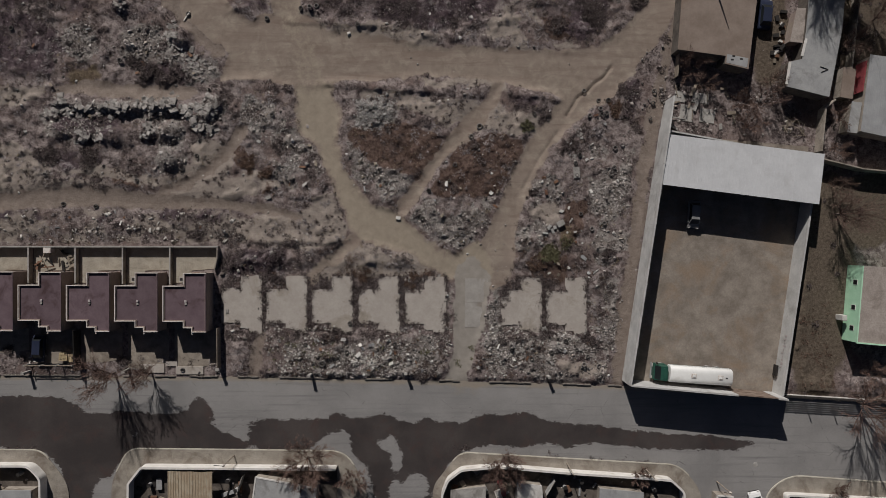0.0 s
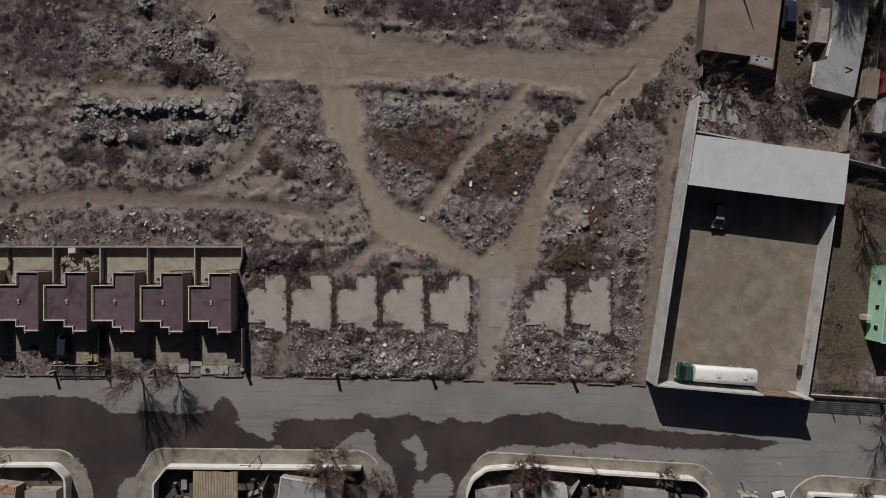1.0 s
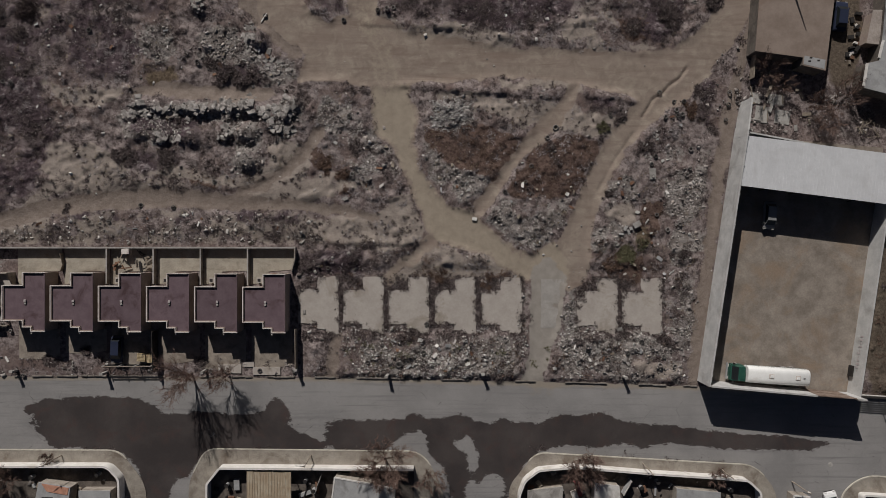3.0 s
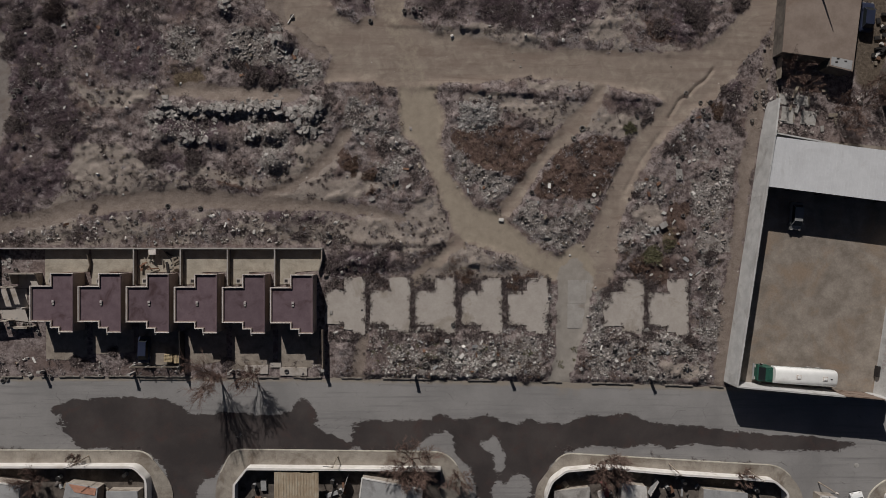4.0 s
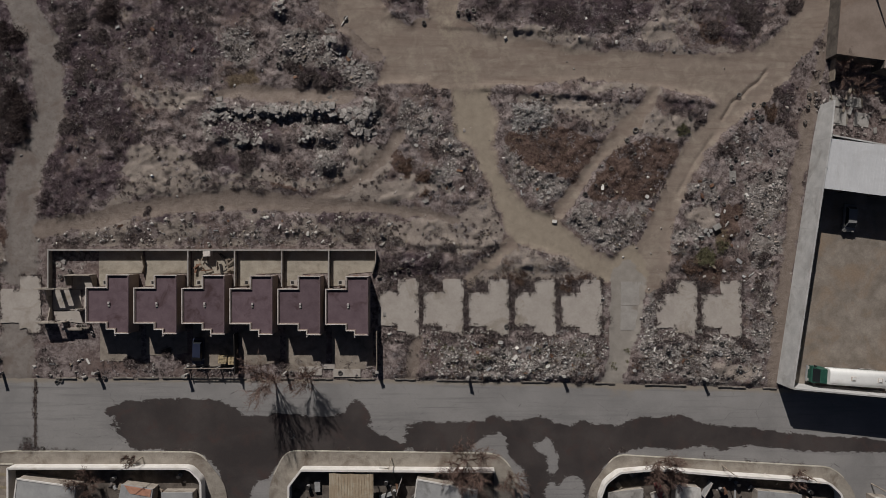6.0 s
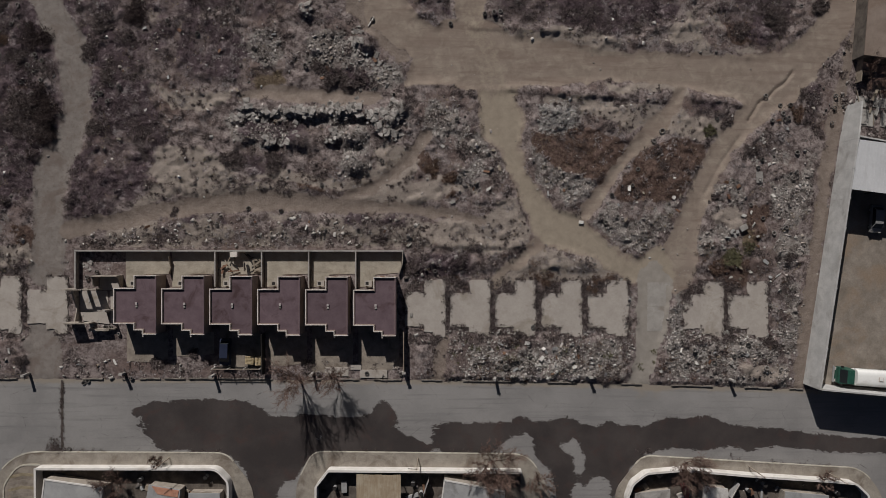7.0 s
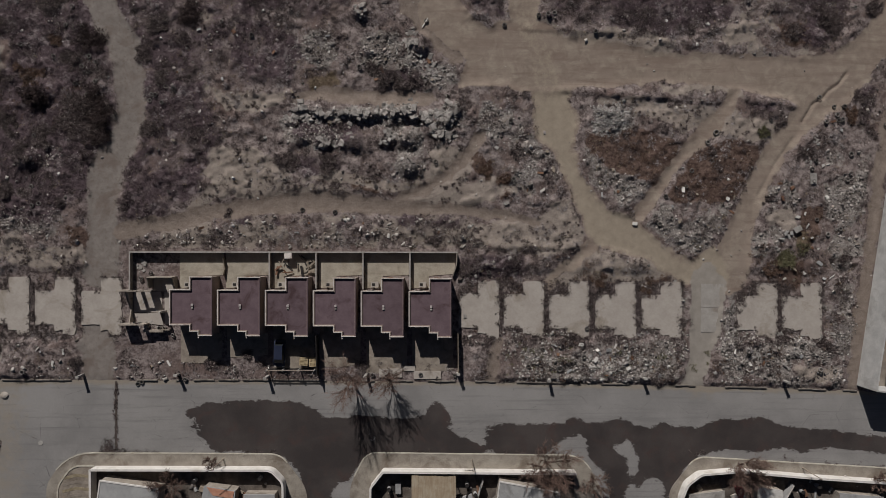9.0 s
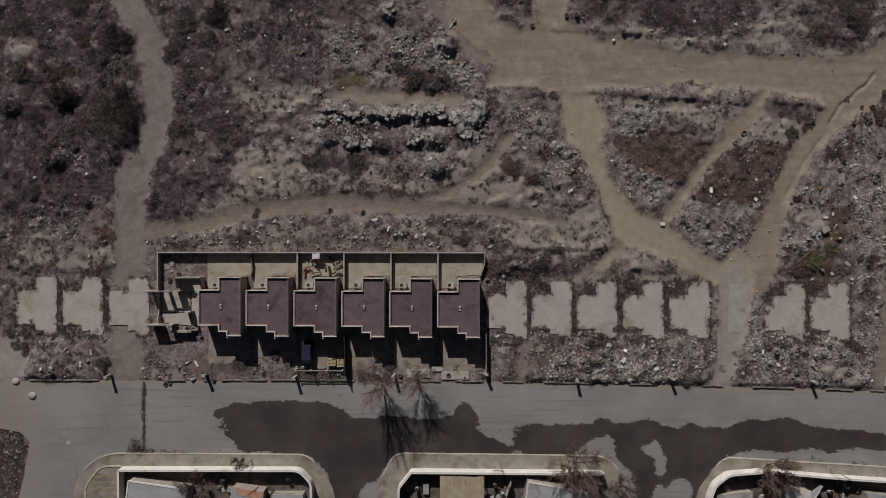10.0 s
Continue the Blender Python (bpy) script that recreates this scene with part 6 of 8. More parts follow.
for y in (0.3, 5.8, 11.2):
    part("beam", boxed(-0.2, 6.0, y, y + 0.12, 2.02, 2.13), OLD_WOOD, carport)
shack("white_edged_room", "room with grey flat roof edged in white", [(-27.2, -33.0), (-18.6, -34.6), (-19.4, -46), (-28.9, -46)], 2.6, SHEET_GREY, WHITE_WALL, 0.0)
shack("canvas_canopy", "pale sagging canvas canopy over a yard", [(10.2, -34.2), (13.6, -34.6), (14.5, -44), (9.4, -44)], 2.0, CANVAS, None, 0.2)
shack("small_room", "small grey concrete room in a cluttered yard", [(22.0, -35.0), (28.2, -35.6), (28.0, -46), (21.6, -46)], 2.0, SHEET_GREY)
shack("corner_room", "low concrete room at the street corner", [(0.6, -35.6), (5.6, -35.0), (5.6, -46), (0.4, -46)], 1.2, OLD_CONCRETE)
shack("street_stall", "small dark stall standing in the side street", [(38.9, -36.0), (41.2, -36.2), (41.0, -40), (38.7, -40)], 1.9, SHEET_GREY, WHITE_WALL)
slide = thing("plastic_slide", "faded red and white plastic toy slide in a yard", "toy slide", pose(8.0, -35.2, 0.1, 0, 0, 20))
part("chute", wall_run(bmesh.new(), [(0, 0.6), (0.1, -0.4), (-0.2, -1.5)], 0.7, 0.1, 1.3, [1.5, 0.9, 0.25]), RED_PLASTIC, slide)
part("ladder", boxed(-0.35, 0.4, 0.65, 0.95, 0, 1.5, bevel=0.03), RED_PLASTIC, slide)
part("panel", boxed(-1.3, -0.4, -1.8, -0.3, 0, 0.5, bevel=0.05), CAP, slide)
for x, y, a, h in ((-29.5, -33.4, 72, 1.6), (15.6, -34.0, 60, 1.5)):
    leaf = thing("gate_leaf", "pale metal gate leaf standing open", "gate", pose(x, y, 0.1, 0, 0, a))
    part("sheet", boxed(-2.4, 0, -0.03, 0.03, 0.05, h, bevel=0.01), SHEET_GREY, leaf)
    part("bar", boxed(-2.4, 0, -0.05, 0.05, h - 0.08, h), CAP, leaf)


def street_pole(m, arm):
    ob = thing("utility_pole", "thin dark utility pole at the pavement", "pole", m, group="utility poles")
    part("shaft", rod(bmesh.new(), (0, 0, 0), (0, 0, 4.6), 0.09, 0.06, 8), OLD_WOOD, ob)
    part("arm", rod(bmesh.new(), (0, 0, 4.4), (arm, -0.3, 4.7), 0.04), DARK_IRON, ob)
    part("box", boxed(-0.12, 0.12, -0.16, 0.16, 4.0, 4.35, bevel=0.02), CAP, ob)
    return ob


first = street_pole(pose(-67.6, -30.6, 0.15), -1.2)
for x, y in ((-31.1, -30.7), (17.6, -31.9), (29.2, -32.8), (39.6, -34.6)):
    copy_thing(first, pose(x, y, 0.15, 0, 0, random.uniform(-30, 30)))


# ---- bare trees ----
def bare_tree(name, label, m, tall, spread, seed, stems=5, twig=0.006, bushy=2):
    """A leafless tree: tapered trunk, limbs fanning outwards, and fine twigs all along them."""
    rnd = random.Random(seed)
    ob = thing(name, label, "tree" if tall > 2.5 else "shrub", m)
    trunk_bm, verts, faces = bmesh.new(), [], []

    def stick(a, b, r0, r1):
        d = (b - a).normalized()
        s = d.orthogonal().normalized()
        q = d.cross(s)
        k = len(verts)
        for c, r in ((a, r0), (b, r1)):
            for i in range(3):
                t = i * 2.0944
                verts.append(c + (s * math.cos(t) + q * math.sin(t)) * r)
        for i in range(3):
            faces.append((k + i, k + (i + 1) % 3, k + 3 + (i + 1) % 3, k + 3 + i))

    def grow(p, d, length, r, level):
        n = 5 if level > 1 else 3
        for i in range(n):
            d = (d + Vector((rnd.uniform(-1, 1), rnd.uniform(-1, 1), rnd.uniform(-0.6, 0.8))) * 0.13).normalized()
            e = p + d * length / n
            stick(p, e, max(r * (1 - i / n * 0.7), twig * 1.3), max(r * (1 - (i + 1) / n * 0.7), twig))
            p = e
            if level > 0 and (i > 0 or level < 3):
                for _ in range(2 if level > 1 else bushy):
                    side = d.orthogonal()
                    side.rotate(Matrix.Rotation(rnd.uniform(0, 6.283), 3, d))
                    grow(p, (d + side.normalized() * rnd.uniform(0.35, 0.9)).normalized(), length * rnd.uniform(0.3, 0.55), r * (0.62 - 0.35 * i / n), level - 1)

    base = tall * 0.16
    rod(trunk_bm, (0, 0, -0.1), (0.05, 0.03, base), tall * 0.032, tall * 0.024, 8)
    for k in range(stems):
        a = k * 6.283 / stems + rnd.uniform(-0.4, 0.4)
        lean = spread * rnd.uniform(0.45, 1.0)
        grow(Vector((0.05, 0.03, base * 0.95)), Vector((math.cos(a) * lean, math.sin(a) * lean, 1)).normalized(), tall * 0.72, tall * 0.014, 3)
    part("trunk", trunk_bm, BARK, ob)
    me = bpy.data.meshes.new("crown")
    me.from_pydata(verts, [], faces)
    me.materials.append(TWIG)
    c = new("crown", me)
    c.parent, c["label"] = ob, "bare reddish-brown branches and twigs"
    return ob


STREET_TREES = [
    (-48.6, -18.7, 6.2, 0.62), (-43.2, -18.7, 4.6, 0.6), (-20.2, -31.0, 5.4, 1.3), (8.2, -31.2, 4.6, 1.1), (60.3, -23.0, 7.6, 0.8), (61.6, -18.6, 2.8, 0.9), (-75.0, -34.0, 3.6, 0.9), (-13.6, -33.5, 3.0, 0.9), (28.0, -33.4, 2.2, 0.9), (57.0, -35.6, 2.0, 0.9),
    (-69.0, -30.9, 1.6, 0.9), (-20.6, -33.6, 3.0, 0.9),
]
PLOT_TREES = [
    (57.2, 4.6, 5.6, 0.6), (45.4, 20.6, 3.8, 1.0), (43.6, 17.4, 3.0, 1.0), (42.2, 20.4, 2.8, 1.1), (35.2, 25.2, 3.4, 1.0), (37.6, 23.4, 2.4, 1.1), (47.5, 24.0, 2.6, 0.9), (52.8, 40.6, 7.6, 0.7), (54.2, 38.4, 7.0, 0.6), (55.8, 41.0, 8.0, 0.7),
    (58.8, 36.0, 4.6, 0.9), (58.4, 29.0, 3.6, 0.9), (62.5, 33.0, 4.4, 0.9), (56.5, 8.5, 2.8, 0.9), (57.5, 18.5, 2.6, 1.0), (56.8, 13.8, 2.2, 1.0),
]
TREES = STREET_TREES + PLOT_TREES
for k, (x, y, h, s) in enumerate(TREES):
    bare_tree("bare_tree", "leafless reddish-brown tree of about %d metres" % round(h), pose(x, y, 0.0, 0, 0, k * 47), h, s, 100 + k, 8 if h > 6.5 else 9 if y < -28 and h > 4 else 7 if h > 4 else 5, 0.007, 4 if y < -28 else 2)


# ---- tyres ----
tyre_bm = bmesh.new()
rings = []
for i in range(14):
    a = i * 6.2832 / 14
    rings.append([tyre_bm.verts.new((math.cos(a) * r, math.sin(a) * r, z)) for r, z in ((0.2, 0.04), (0.23, 0.0), (0.31, 0.0), (0.335, 0.05), (0.335, 0.15), (0.31, 0.2), (0.23, 0.2), (0.2, 0.16))])
for a, b in zip(rings, rings[1:] + rings[:1]):
    for j in range(8):
        tyre_bm.faces.new((a[j], b[j], b[(j + 1) % 8], a[(j + 1) % 8])).smooth = True
first_tyre = tagged(part("tyre", tyre_bm, RUBBER), "discarded black car tyre lying on the lot", "tyre", "discarded tyres")
TYRES_WEST = [
    (-88.2, 32.9), (-86.2, 27.7), (-87.2, 28.5), (-89.5, 35.7), (-86.3, 24.8), (-89.3, 24.5), (-77.4, 22.8), (-74.8, 23.7), (-76.0, 24.1), (-76.8, 26.0),
    (-95.2, 16.9), (-78.0, 22.8), (-92.4, 28.5), (-97.2, 30.2), (-80.2, -19.6), (-79.6, -19.3), (-76.9, -11.4), (-76.2, -11.35), (-75.0, -12.4), (-79.7, -4.1),
    (-78.2, -3.3), (-78.3, 22.0), (-76.4, 21.6), (-93.4, 36.8), (-90.6, 33.0), (-88.2, 27.0), (-87.4, 26.2), (-90.0, 22.6), (-87.6, 22.8), (-91.4, 14.8),
    (-95.6, 9.4), (-95.4, 6.6), (-94.6, 6.9), (-75.4, 8.6), (-96.8, -17.8), (-83.0, -33.0), (-82.3, -29.3),
]
TYRES_ROADSIDE = [
    (-45.7, -18.2), (-38.6, -18.2), (-33.6, -18.3), (-18.2, -17.4), (20.6, -16.2), (20.0, -17.4), (22.2, -17.6), (19.0, -15.2), (8.2, -17.0), (9.4, -14.8),
    (7.6, -13.8), (12.4, -16.6), (17.4, -14.0), (15.2, -15.6), (-14.6, -15.6), (-20.6, -14.4), (-22.8, -17.0), (-7.6, -14.4), (-8.8, -17.2), (-3.2, -18.3),
    (-14.2, -11.4), (-73.2, -18.9),
]
TYRES_MIDDLE = [
    (-67.7, 33.5), (-2.6, 8.0), (-9.1, 20.8), (-47.6, 26.9), (-25.0, 10.5), (-58.5, 10.3), (-45.2, 9.5), (-56.0, 6.0), (-51.2, 5.7), (3.6, 15.9),
    (1.2, 11.8), (0.4, 9.4), (-3.6, 3.9), (-9.0, 9.2), (-12.4, 12.0), (-25.4, 19.0), (-36.4, 13.0), (-38.6, 11.2), (-63.4, 31.6), (-37.8, 33.8),
    (-21.3, 34.6), (-19.9, 34.7), (-19.0, 34.9), (-26.3, 33.2), (-13.0, 32.2), (-28.6, -3.2), (-60.6, 3.6),
]
TYRES_EAST = [
    (12.8, 19.2), (19.0, 10.2), (20.1, 22.6), (22.2, 21.2), (23.6, 21.2), (22.4, 19.9), (20.8, 18.9), (22.7, 19.1), (23.3, 19.3), (19.4, 13.2),
    (18.8, 12.0), (24.4, 11.4), (24.0, 10.4), (24.6, 14.2), (4.8, 17.4), (21.2, 2.4), (19.6, 4.6), (17.8, 6.6), (23.0, 3.2), (30.4, 22.6),
    (30.2, 20.8), (29.8, 18.6),
]
TYRES = TYRES_WEST + TYRES_ROADSIDE + TYRES_MIDDLE + TYRES_EAST
for k, (x, y) in enumerate(TYRES):
    lean = (random.uniform(-14, 14), random.uniform(-14, 14))
    size = random.choice((0.85, 0.95, 1.0, 1.05, 1.3 if k % 5 == 0 else 1.0))
    z = float(ground_z(x, y)) + (0.14 if float(level(x, y)) > 0.5 else 0.02)
    m = pose(x, y, z, *lean, random.uniform(0, 360)) @ Matrix.Diagonal((size, size, size, 1))
    if k == 0:
        first_tyre.matrix_basis = m
    else:
        c = copy_thing(first_tyre, pose(0, 0, 0))
        c.matrix_basis = m
big = copy_thing(first_tyre, pose(0, 0, 0))
big.matrix_basis = pose(-18.2, -17.3, float(ground_z(-18.2, -17.3)), 5, 0, 0) @ Matrix.Diagonal((1.5, 1.5, 1.4, 1))
big["label"] = "large discarded lorry tyre among rubble"


# ---- broken concrete in the rubble bank ----
chunk_meshes = []
for k in range(14):
    rnd = random.Random(300 + k)
    bm = bmesh.new()
    bmesh.ops.create_cube(bm, size=1.0)
    flat = rnd.choice((0.2, 0.3, 0.4, 0.6))
    for v in bm.verts:
        v.co = Vector((v.co.x * rnd.uniform(0.7, 1.15), v.co.y * rnd.uniform(0.55, 1.1), v.co.z * flat)) + Vector([rnd.uniform(-0.13, 0.13) for _ in range(3)])
    bmesh.ops.bevel(bm, geom=bm.edges[:], offset=0.03, segments=1, affect="EDGES")
    me = bpy.data.meshes.new("concrete_chunk")
    bm.to_mesh(me)
    bm.free()
    me.materials.append(STONE)
    chunk_meshes.append(me)


def heap(name, label, spots, seed, lo, hi, spread=0.4, power=3.0, tall=0.55):
    ob = thing(name, label, "rubble heap")
    rnd = random.Random(seed)
    for cx, cy, rx, ry, count in spots:
        seeds = [(rnd.uniform(0, 6.283), math.sqrt(rnd.random())) for _ in range(max(3, count // 7))]
        for _ in range(count):
            a, r = rnd.choice(seeds)
            x, y = cx + rx * r * math.cos(a) + rnd.gauss(0, spread), cy + ry * r * math.sin(a) + rnd.gauss(0, spread)
            s = lo + (hi - lo) * rnd.random() ** power
            m = pose(x, y, float(ground_z(x, y)) + s * 0.06, rnd.gauss(0, 8 + 16 * (tall > 0.9)), rnd.gauss(0, 8 + 16 * (tall > 0.9)), rnd.uniform(0, 360)) @ Matrix.Diagonal((s * rnd.uniform(0.8, 1.5), s, s * rnd.uniform(0.7, 1.1) * tall, 1))
            shared("concrete_chunk", rnd.choice(chunk_meshes), ob, m)
    return ob


heap("rubble_bank", "long bank of broken grey concrete chunks", [(-56.0, 20.1, 1.6, 0.9, 46), (-53.4, 19.7, 1.6, 0.7, 26), (-49.6, 20.2, 1.7, 0.6, 36), (-46.9, 20.2, 1.2, 0.6, 26), (-43.9, 19.9, 1.5, 0.8, 40), (-39.9, 20.2, 1.8, 0.8, 36)], 41, 0.18, 0.92, 0.55, 1.7, 0.6)
heap("rubble_bank", "tipped loads of broken concrete below the bank", [(-36.9, 19.3, 1.6, 1.2, 56), (-34.4, 20.2, 1.2, 1.1, 44), (-35.6, 17.6, 1.3, 0.8, 30), (-52.7, 16.0, 0.9, 0.7, 20), (-50.0, 16.4, 0.7, 0.5, 9), (-43.6, 16.6, 0.9, 0.8, 22), (-38.4, 18.8, 0.8, 0.8, 14)], 48, 0.18, 0.95, 0.55, 1.8, 0.6)
heap("rubble_heap", "heap of broken concrete beside the bare clearing", [(-39.9, 30.6, 1.8, 2.2, 44), (-36.2, 26.2, 2.0, 1.2, 40), (-37.6, 28.0, 1.4, 1.0, 24), (-47.4, 35.2, 1.6, 1.2, 26)], 42, 0.2, 0.8)
heap("rubble_heap", "scattered broken concrete across dry scrub", [(-53.6, 29.8, 2.2, 2.0, 34), (-57.0, 30.4, 3, 2, 20), (-26.8, 18.5, 3, 3, 50), (-22.6, 13.6, 3.0, 3.4, 50)], 43, 0.12, 0.45)
heap("rubble_heap", "rubble and broken blocks beside the yard track", [(18.6, 12, 2.4, 7, 40), (22.4, 8, 2, 6, 30), (17, -1, 4.5, 4.5, 40), (21.6, -8, 2.2, 7, 36), (8.6, -15.4, 4, 3, 30), (13.8, -16.6, 7, 2, 30)], 44, 0.12, 0.55)
heap("rubble_heap", "pale rubble tipped along the roadside", [(-13, -16.8, 6, 1.6, 44), (-3, -15.8, 2.6, 2.6, 20), (-1.4, -7, 1.4, 4, 16), (7.4, -6.4, 1.0, 4, 14)], 45, 0.1, 0.45)
heap("rubble_heap", "low rubble at the edge of the worn track", [(-10.2, 9.6, 4, 2.2, 20), (3, 5.2, 4.6, 3.0, 30), (-11.3, 20.4, 2.6, 1.6, 10)], 46, 0.1, 0.45)
for x, y, a, sx, sy in ((18.9, 10.6, 4, 0.9, 1.6), (16.6, 3.2, 30, 1.1, 0.8), (-26.0, 7.0, 20, 0.7, 0.5), (14.2, -12.2, 20, 0.8, 0.5)):
    tagged(part("board", boxed(-sx / 2, sx / 2, -sy / 2, sy / 2, 0.05, 0.12, m=pose(x, y, float(ground_z(x, y)) + 0.1, 3, -4, a)), OLD_CONCRETE), "grey discarded board lying on rubble", "board", "discarded boards")
crate = tagged(part("crate", boxed(-0.35, 0.35, -0.24, 0.24, 0, 0.26, m=pose(-7.1, 4.0, 0.05, 0, 0, -8), bevel=0.02), WHITE_WALL), "small white box standing on the bare track", "box")
stick = tagged(part("plank", boxed(-0.07, 0.07, -0.8, 0.8, 0.05, 0.14, m=pose(-38.0, 33.5, float(ground_z(-38, 33.5)) + 0.02, 0, 0, -32)), WHITE_WALL), "white painted plank lying on bare soil", "plank")
tagged(part("cabinet", boxed(-0.55, 0.55, -0.4, 0.4, 0, 0.95, m=pose(-57.9, -0.75, 0.05, 0, 0, 2), bevel=0.03), CAP), "white metal cabinet in a cluttered back garden", "cabinet")


# ---- loose stuff: stones, brush, grass and litter ----
def spots(count, x0, x1, y0, y1, chance, seed):
    r = np.random.default_rng(seed)
    x, y = r.uniform(x0, x1, count), r.uniform(y0, y1, count)
    keep = r.random(count) < chance(x, y)
    return x[keep], y[keep]


def stones(name, label, x, y, lo, hi, seed, mat, power=2.5):
    r = np.random.default_rng(seed)
    n = len(x)
    s = lo + (hi - lo) * r.random(n) ** power
    base = np.array([(-1, -1, -1), (1, -1, -1), (1, 1, -1), (-1, 1, -1), (-1, -1, 1), (1, -1, 1), (1, 1, 1), (-1, 1, 1)], float) * 0.5
    v = base[None] * r.uniform(0.3, 1.35, (n, 1, 3)) * np.array([1, 1, 0.22]) + r.uniform(-0.28, 0.28, (n, 8, 3)) * np.array([1, 1, 0.35])
    a = r.uniform(0, 6.283, n)
    c, d = np.cos(a)[:, None], np.sin(a)[:, None]
    tip = r.uniform(-0.35, 0.35, (n, 1))
    vx, vy, vz = v[..., 0] * c - v[..., 1] * d, v[..., 0] * d + v[..., 1] * c, v[..., 2]
    vz = vz + vx * tip
    z = ground_z(x, y) + 0.08 * s + np.where(level(x, y) > 0.9, 0.1, 0.0)
    out = np.stack((vx * s[:, None] + x[:, None], vy * s[:, None] + y[:, None], vz * s[:, None] + z[:, None]), -1).reshape(-1, 3)
    f = np.array([(0, 3, 2, 1), (4, 5, 6, 7), (0, 1, 5, 4), (1, 2, 6, 5), (2, 3, 7, 6), (3, 0, 4, 7)])
    faces = (f[None] + (np.arange(n) * 8)[:, None, None]).reshape(-1, 4)
    return tagged(flat_mesh(name, out, faces, mat), label, "rubble", kind="stuff")


def tufts(name, label, x, y, radius, twigs, seed, mat, up=0.6, width=0.03, category="brush"):
    """Dry plants: a low dome of many thin twigs on each root, all joined."""
    r = np.random.default_rng(seed)
    n = len(x)
    rad = radius[0] + (radius[1] - radius[0]) * r.random(n) ** 2.0
    k = n * twigs
    R = np.repeat(rad, twigs)
    a, b = r.uniform(0, 6.283, k), r.uniform(0, 6.283, k)
    lobes = 1 + 0.35 * np.sin(a * 3 + np.repeat(r.uniform(0, 6.283, n), twigs))
    d = np.sqrt(r.random(k)) * R * 0.85 * lobes
    bx, by = np.repeat(x, twigs) + d * np.cos(a), np.repeat(y, twigs) + d * np.sin(a)
    dome = np.clip(1 - (d / R) ** 2, 0.05, 1)
    bz = np.repeat(ground_z(x, y), twigs) - 0.02 + R * up * dome * r.random(k) * 0.8
    size = np.minimum(0.1 + 0.3 * R, 0.3) * r.uniform(0.5, 1.4, k)
    b = np.where(r.random(k) < 0.6, a + r.normal(0, 0.7, k), b)
    tx, ty, tz = bx + size * np.cos(b), by + size * np.sin(b), bz + size * r.uniform(-0.1, 0.9, k)
    w = width * (0.7 + 0.5 * R) * r.uniform(0.6, 1.6, k)
    sx, sy, sz = -np.sin(b) * w, np.cos(b) * w, w * r.uniform(-0.8, 0.8, k)
    P = np.stack((np.stack((bx - sx, by - sy, bz - sz), -1), np.stack((bx + sx, by + sy, bz + sz), -1), np.stack((tx, ty, tz), -1)), 1).reshape(-1, 3)
    return tagged(flat_mesh(name, P, np.arange(k * 3).reshape(-1, 3), mat), label, category, kind="stuff")


def open_lot(x, y):
    """1 on the vacant lot, away from roads, walls and buildings."""
    free = (y > road_north(x) + 0.1) & (x < yard_x(y) - 0.4)
    house_row = (x > -81.4) & (x < -32.9) & (y < 0.2) & (y > -16.2)
    on_slab = np.zeros(np.shape(x), bool)
    x, y = x + 2.6 * (patchy(x, y, 1.6, 91, 3) - 0.5), y + 2.6 * (patchy(x, y, 1.6, 93, 3) - 0.5)
    for s in SLABS:
        dy = slab_shift(s + 3)
        on_slab |= (x > s + 0.1) & (x < s + 5.85) & (y < -3.95 + dy) & (y > -12.1 + dy) & ~((x < s + 2.8) & ((y > -5.85 + dy) | (y < -10.65 + dy))) & ~((x < s + 4.0) & (y < -11.5 + dy))
    on_slab |= (x > 2.2) & (x < 6.3) & (y < -4.7) & (y > -12.3)
    return np.where(free & ~house_row & ~on_slab, 1.0, 0.0)


def bare(x, y):
    z = zones(x, y)
    return np.clip(1 - np.max([z["path"], z["ash"], z["lane"], z["dust"]], axis=0) * 1.1, 0, 1), z


def brush_chance(x, y):
    b, z = bare(x, y)
    p = patchy(x, y, 4.5, 31, 4) + 0.2 * zones(x, y)["weed"]
    return open_lot(x, y) * b ** 2 * (0.05 + 0.95 * ramp(p, 0.43, 0.58) * ramp(patchy(x, y, 1.4, 35, 2), 0.42, 0.6)) * (1 - 0.85 * z["sand"]) * (1 - 0.35 * z["grey"]) * (0.25 + 0.75 * ramp(patchy(x, y, 9.0, 37, 3), 0.38, 0.56))


def verge_chance(x, y):
    """Clumps of dry brush among the roadside rubble and round the slabs."""
    b, z = bare(x, y)
    near = ((x > -32) & (x < 25) & (y < -11.4)) | ((x > -32) & (x < 24) & (y > -6.5) & (y < 1))
    return np.where(near, open_lot(x, y), 0.0) * b ** 2 * (1 - z["sand"]) * ramp(patchy(x, y, 3.0, 105, 3), 0.47, 0.6)


def rust_chance(x, y):
    b, z = bare(x, y)
    return np.where((x < yard_x(y)), open_lot(x, y), 1.0) * b ** 2 * ramp(z["rust"], 0.2, 0.7)


def stone_chance(x, y):
    b, z = bare(x, y)
    return open_lot(x, y) * (0.003 + b ** 2 * (0.1 * ramp(patchy(x, y, 5, 51, 3), 0.45, 0.65) * ramp(x, -72, -60) + 0.9 * ramp(z["grey"], 0.3, 0.9)))


def straw_chance(x, y):
    b, z = bare(x, y)
    return open_lot(x, y) * b * (0.06 + 0.2 * z["sand"] + 0.9 * z["straw"] + 0.5 * ramp(patchy(x, y, 3, 61, 3), 0.5, 0.7))


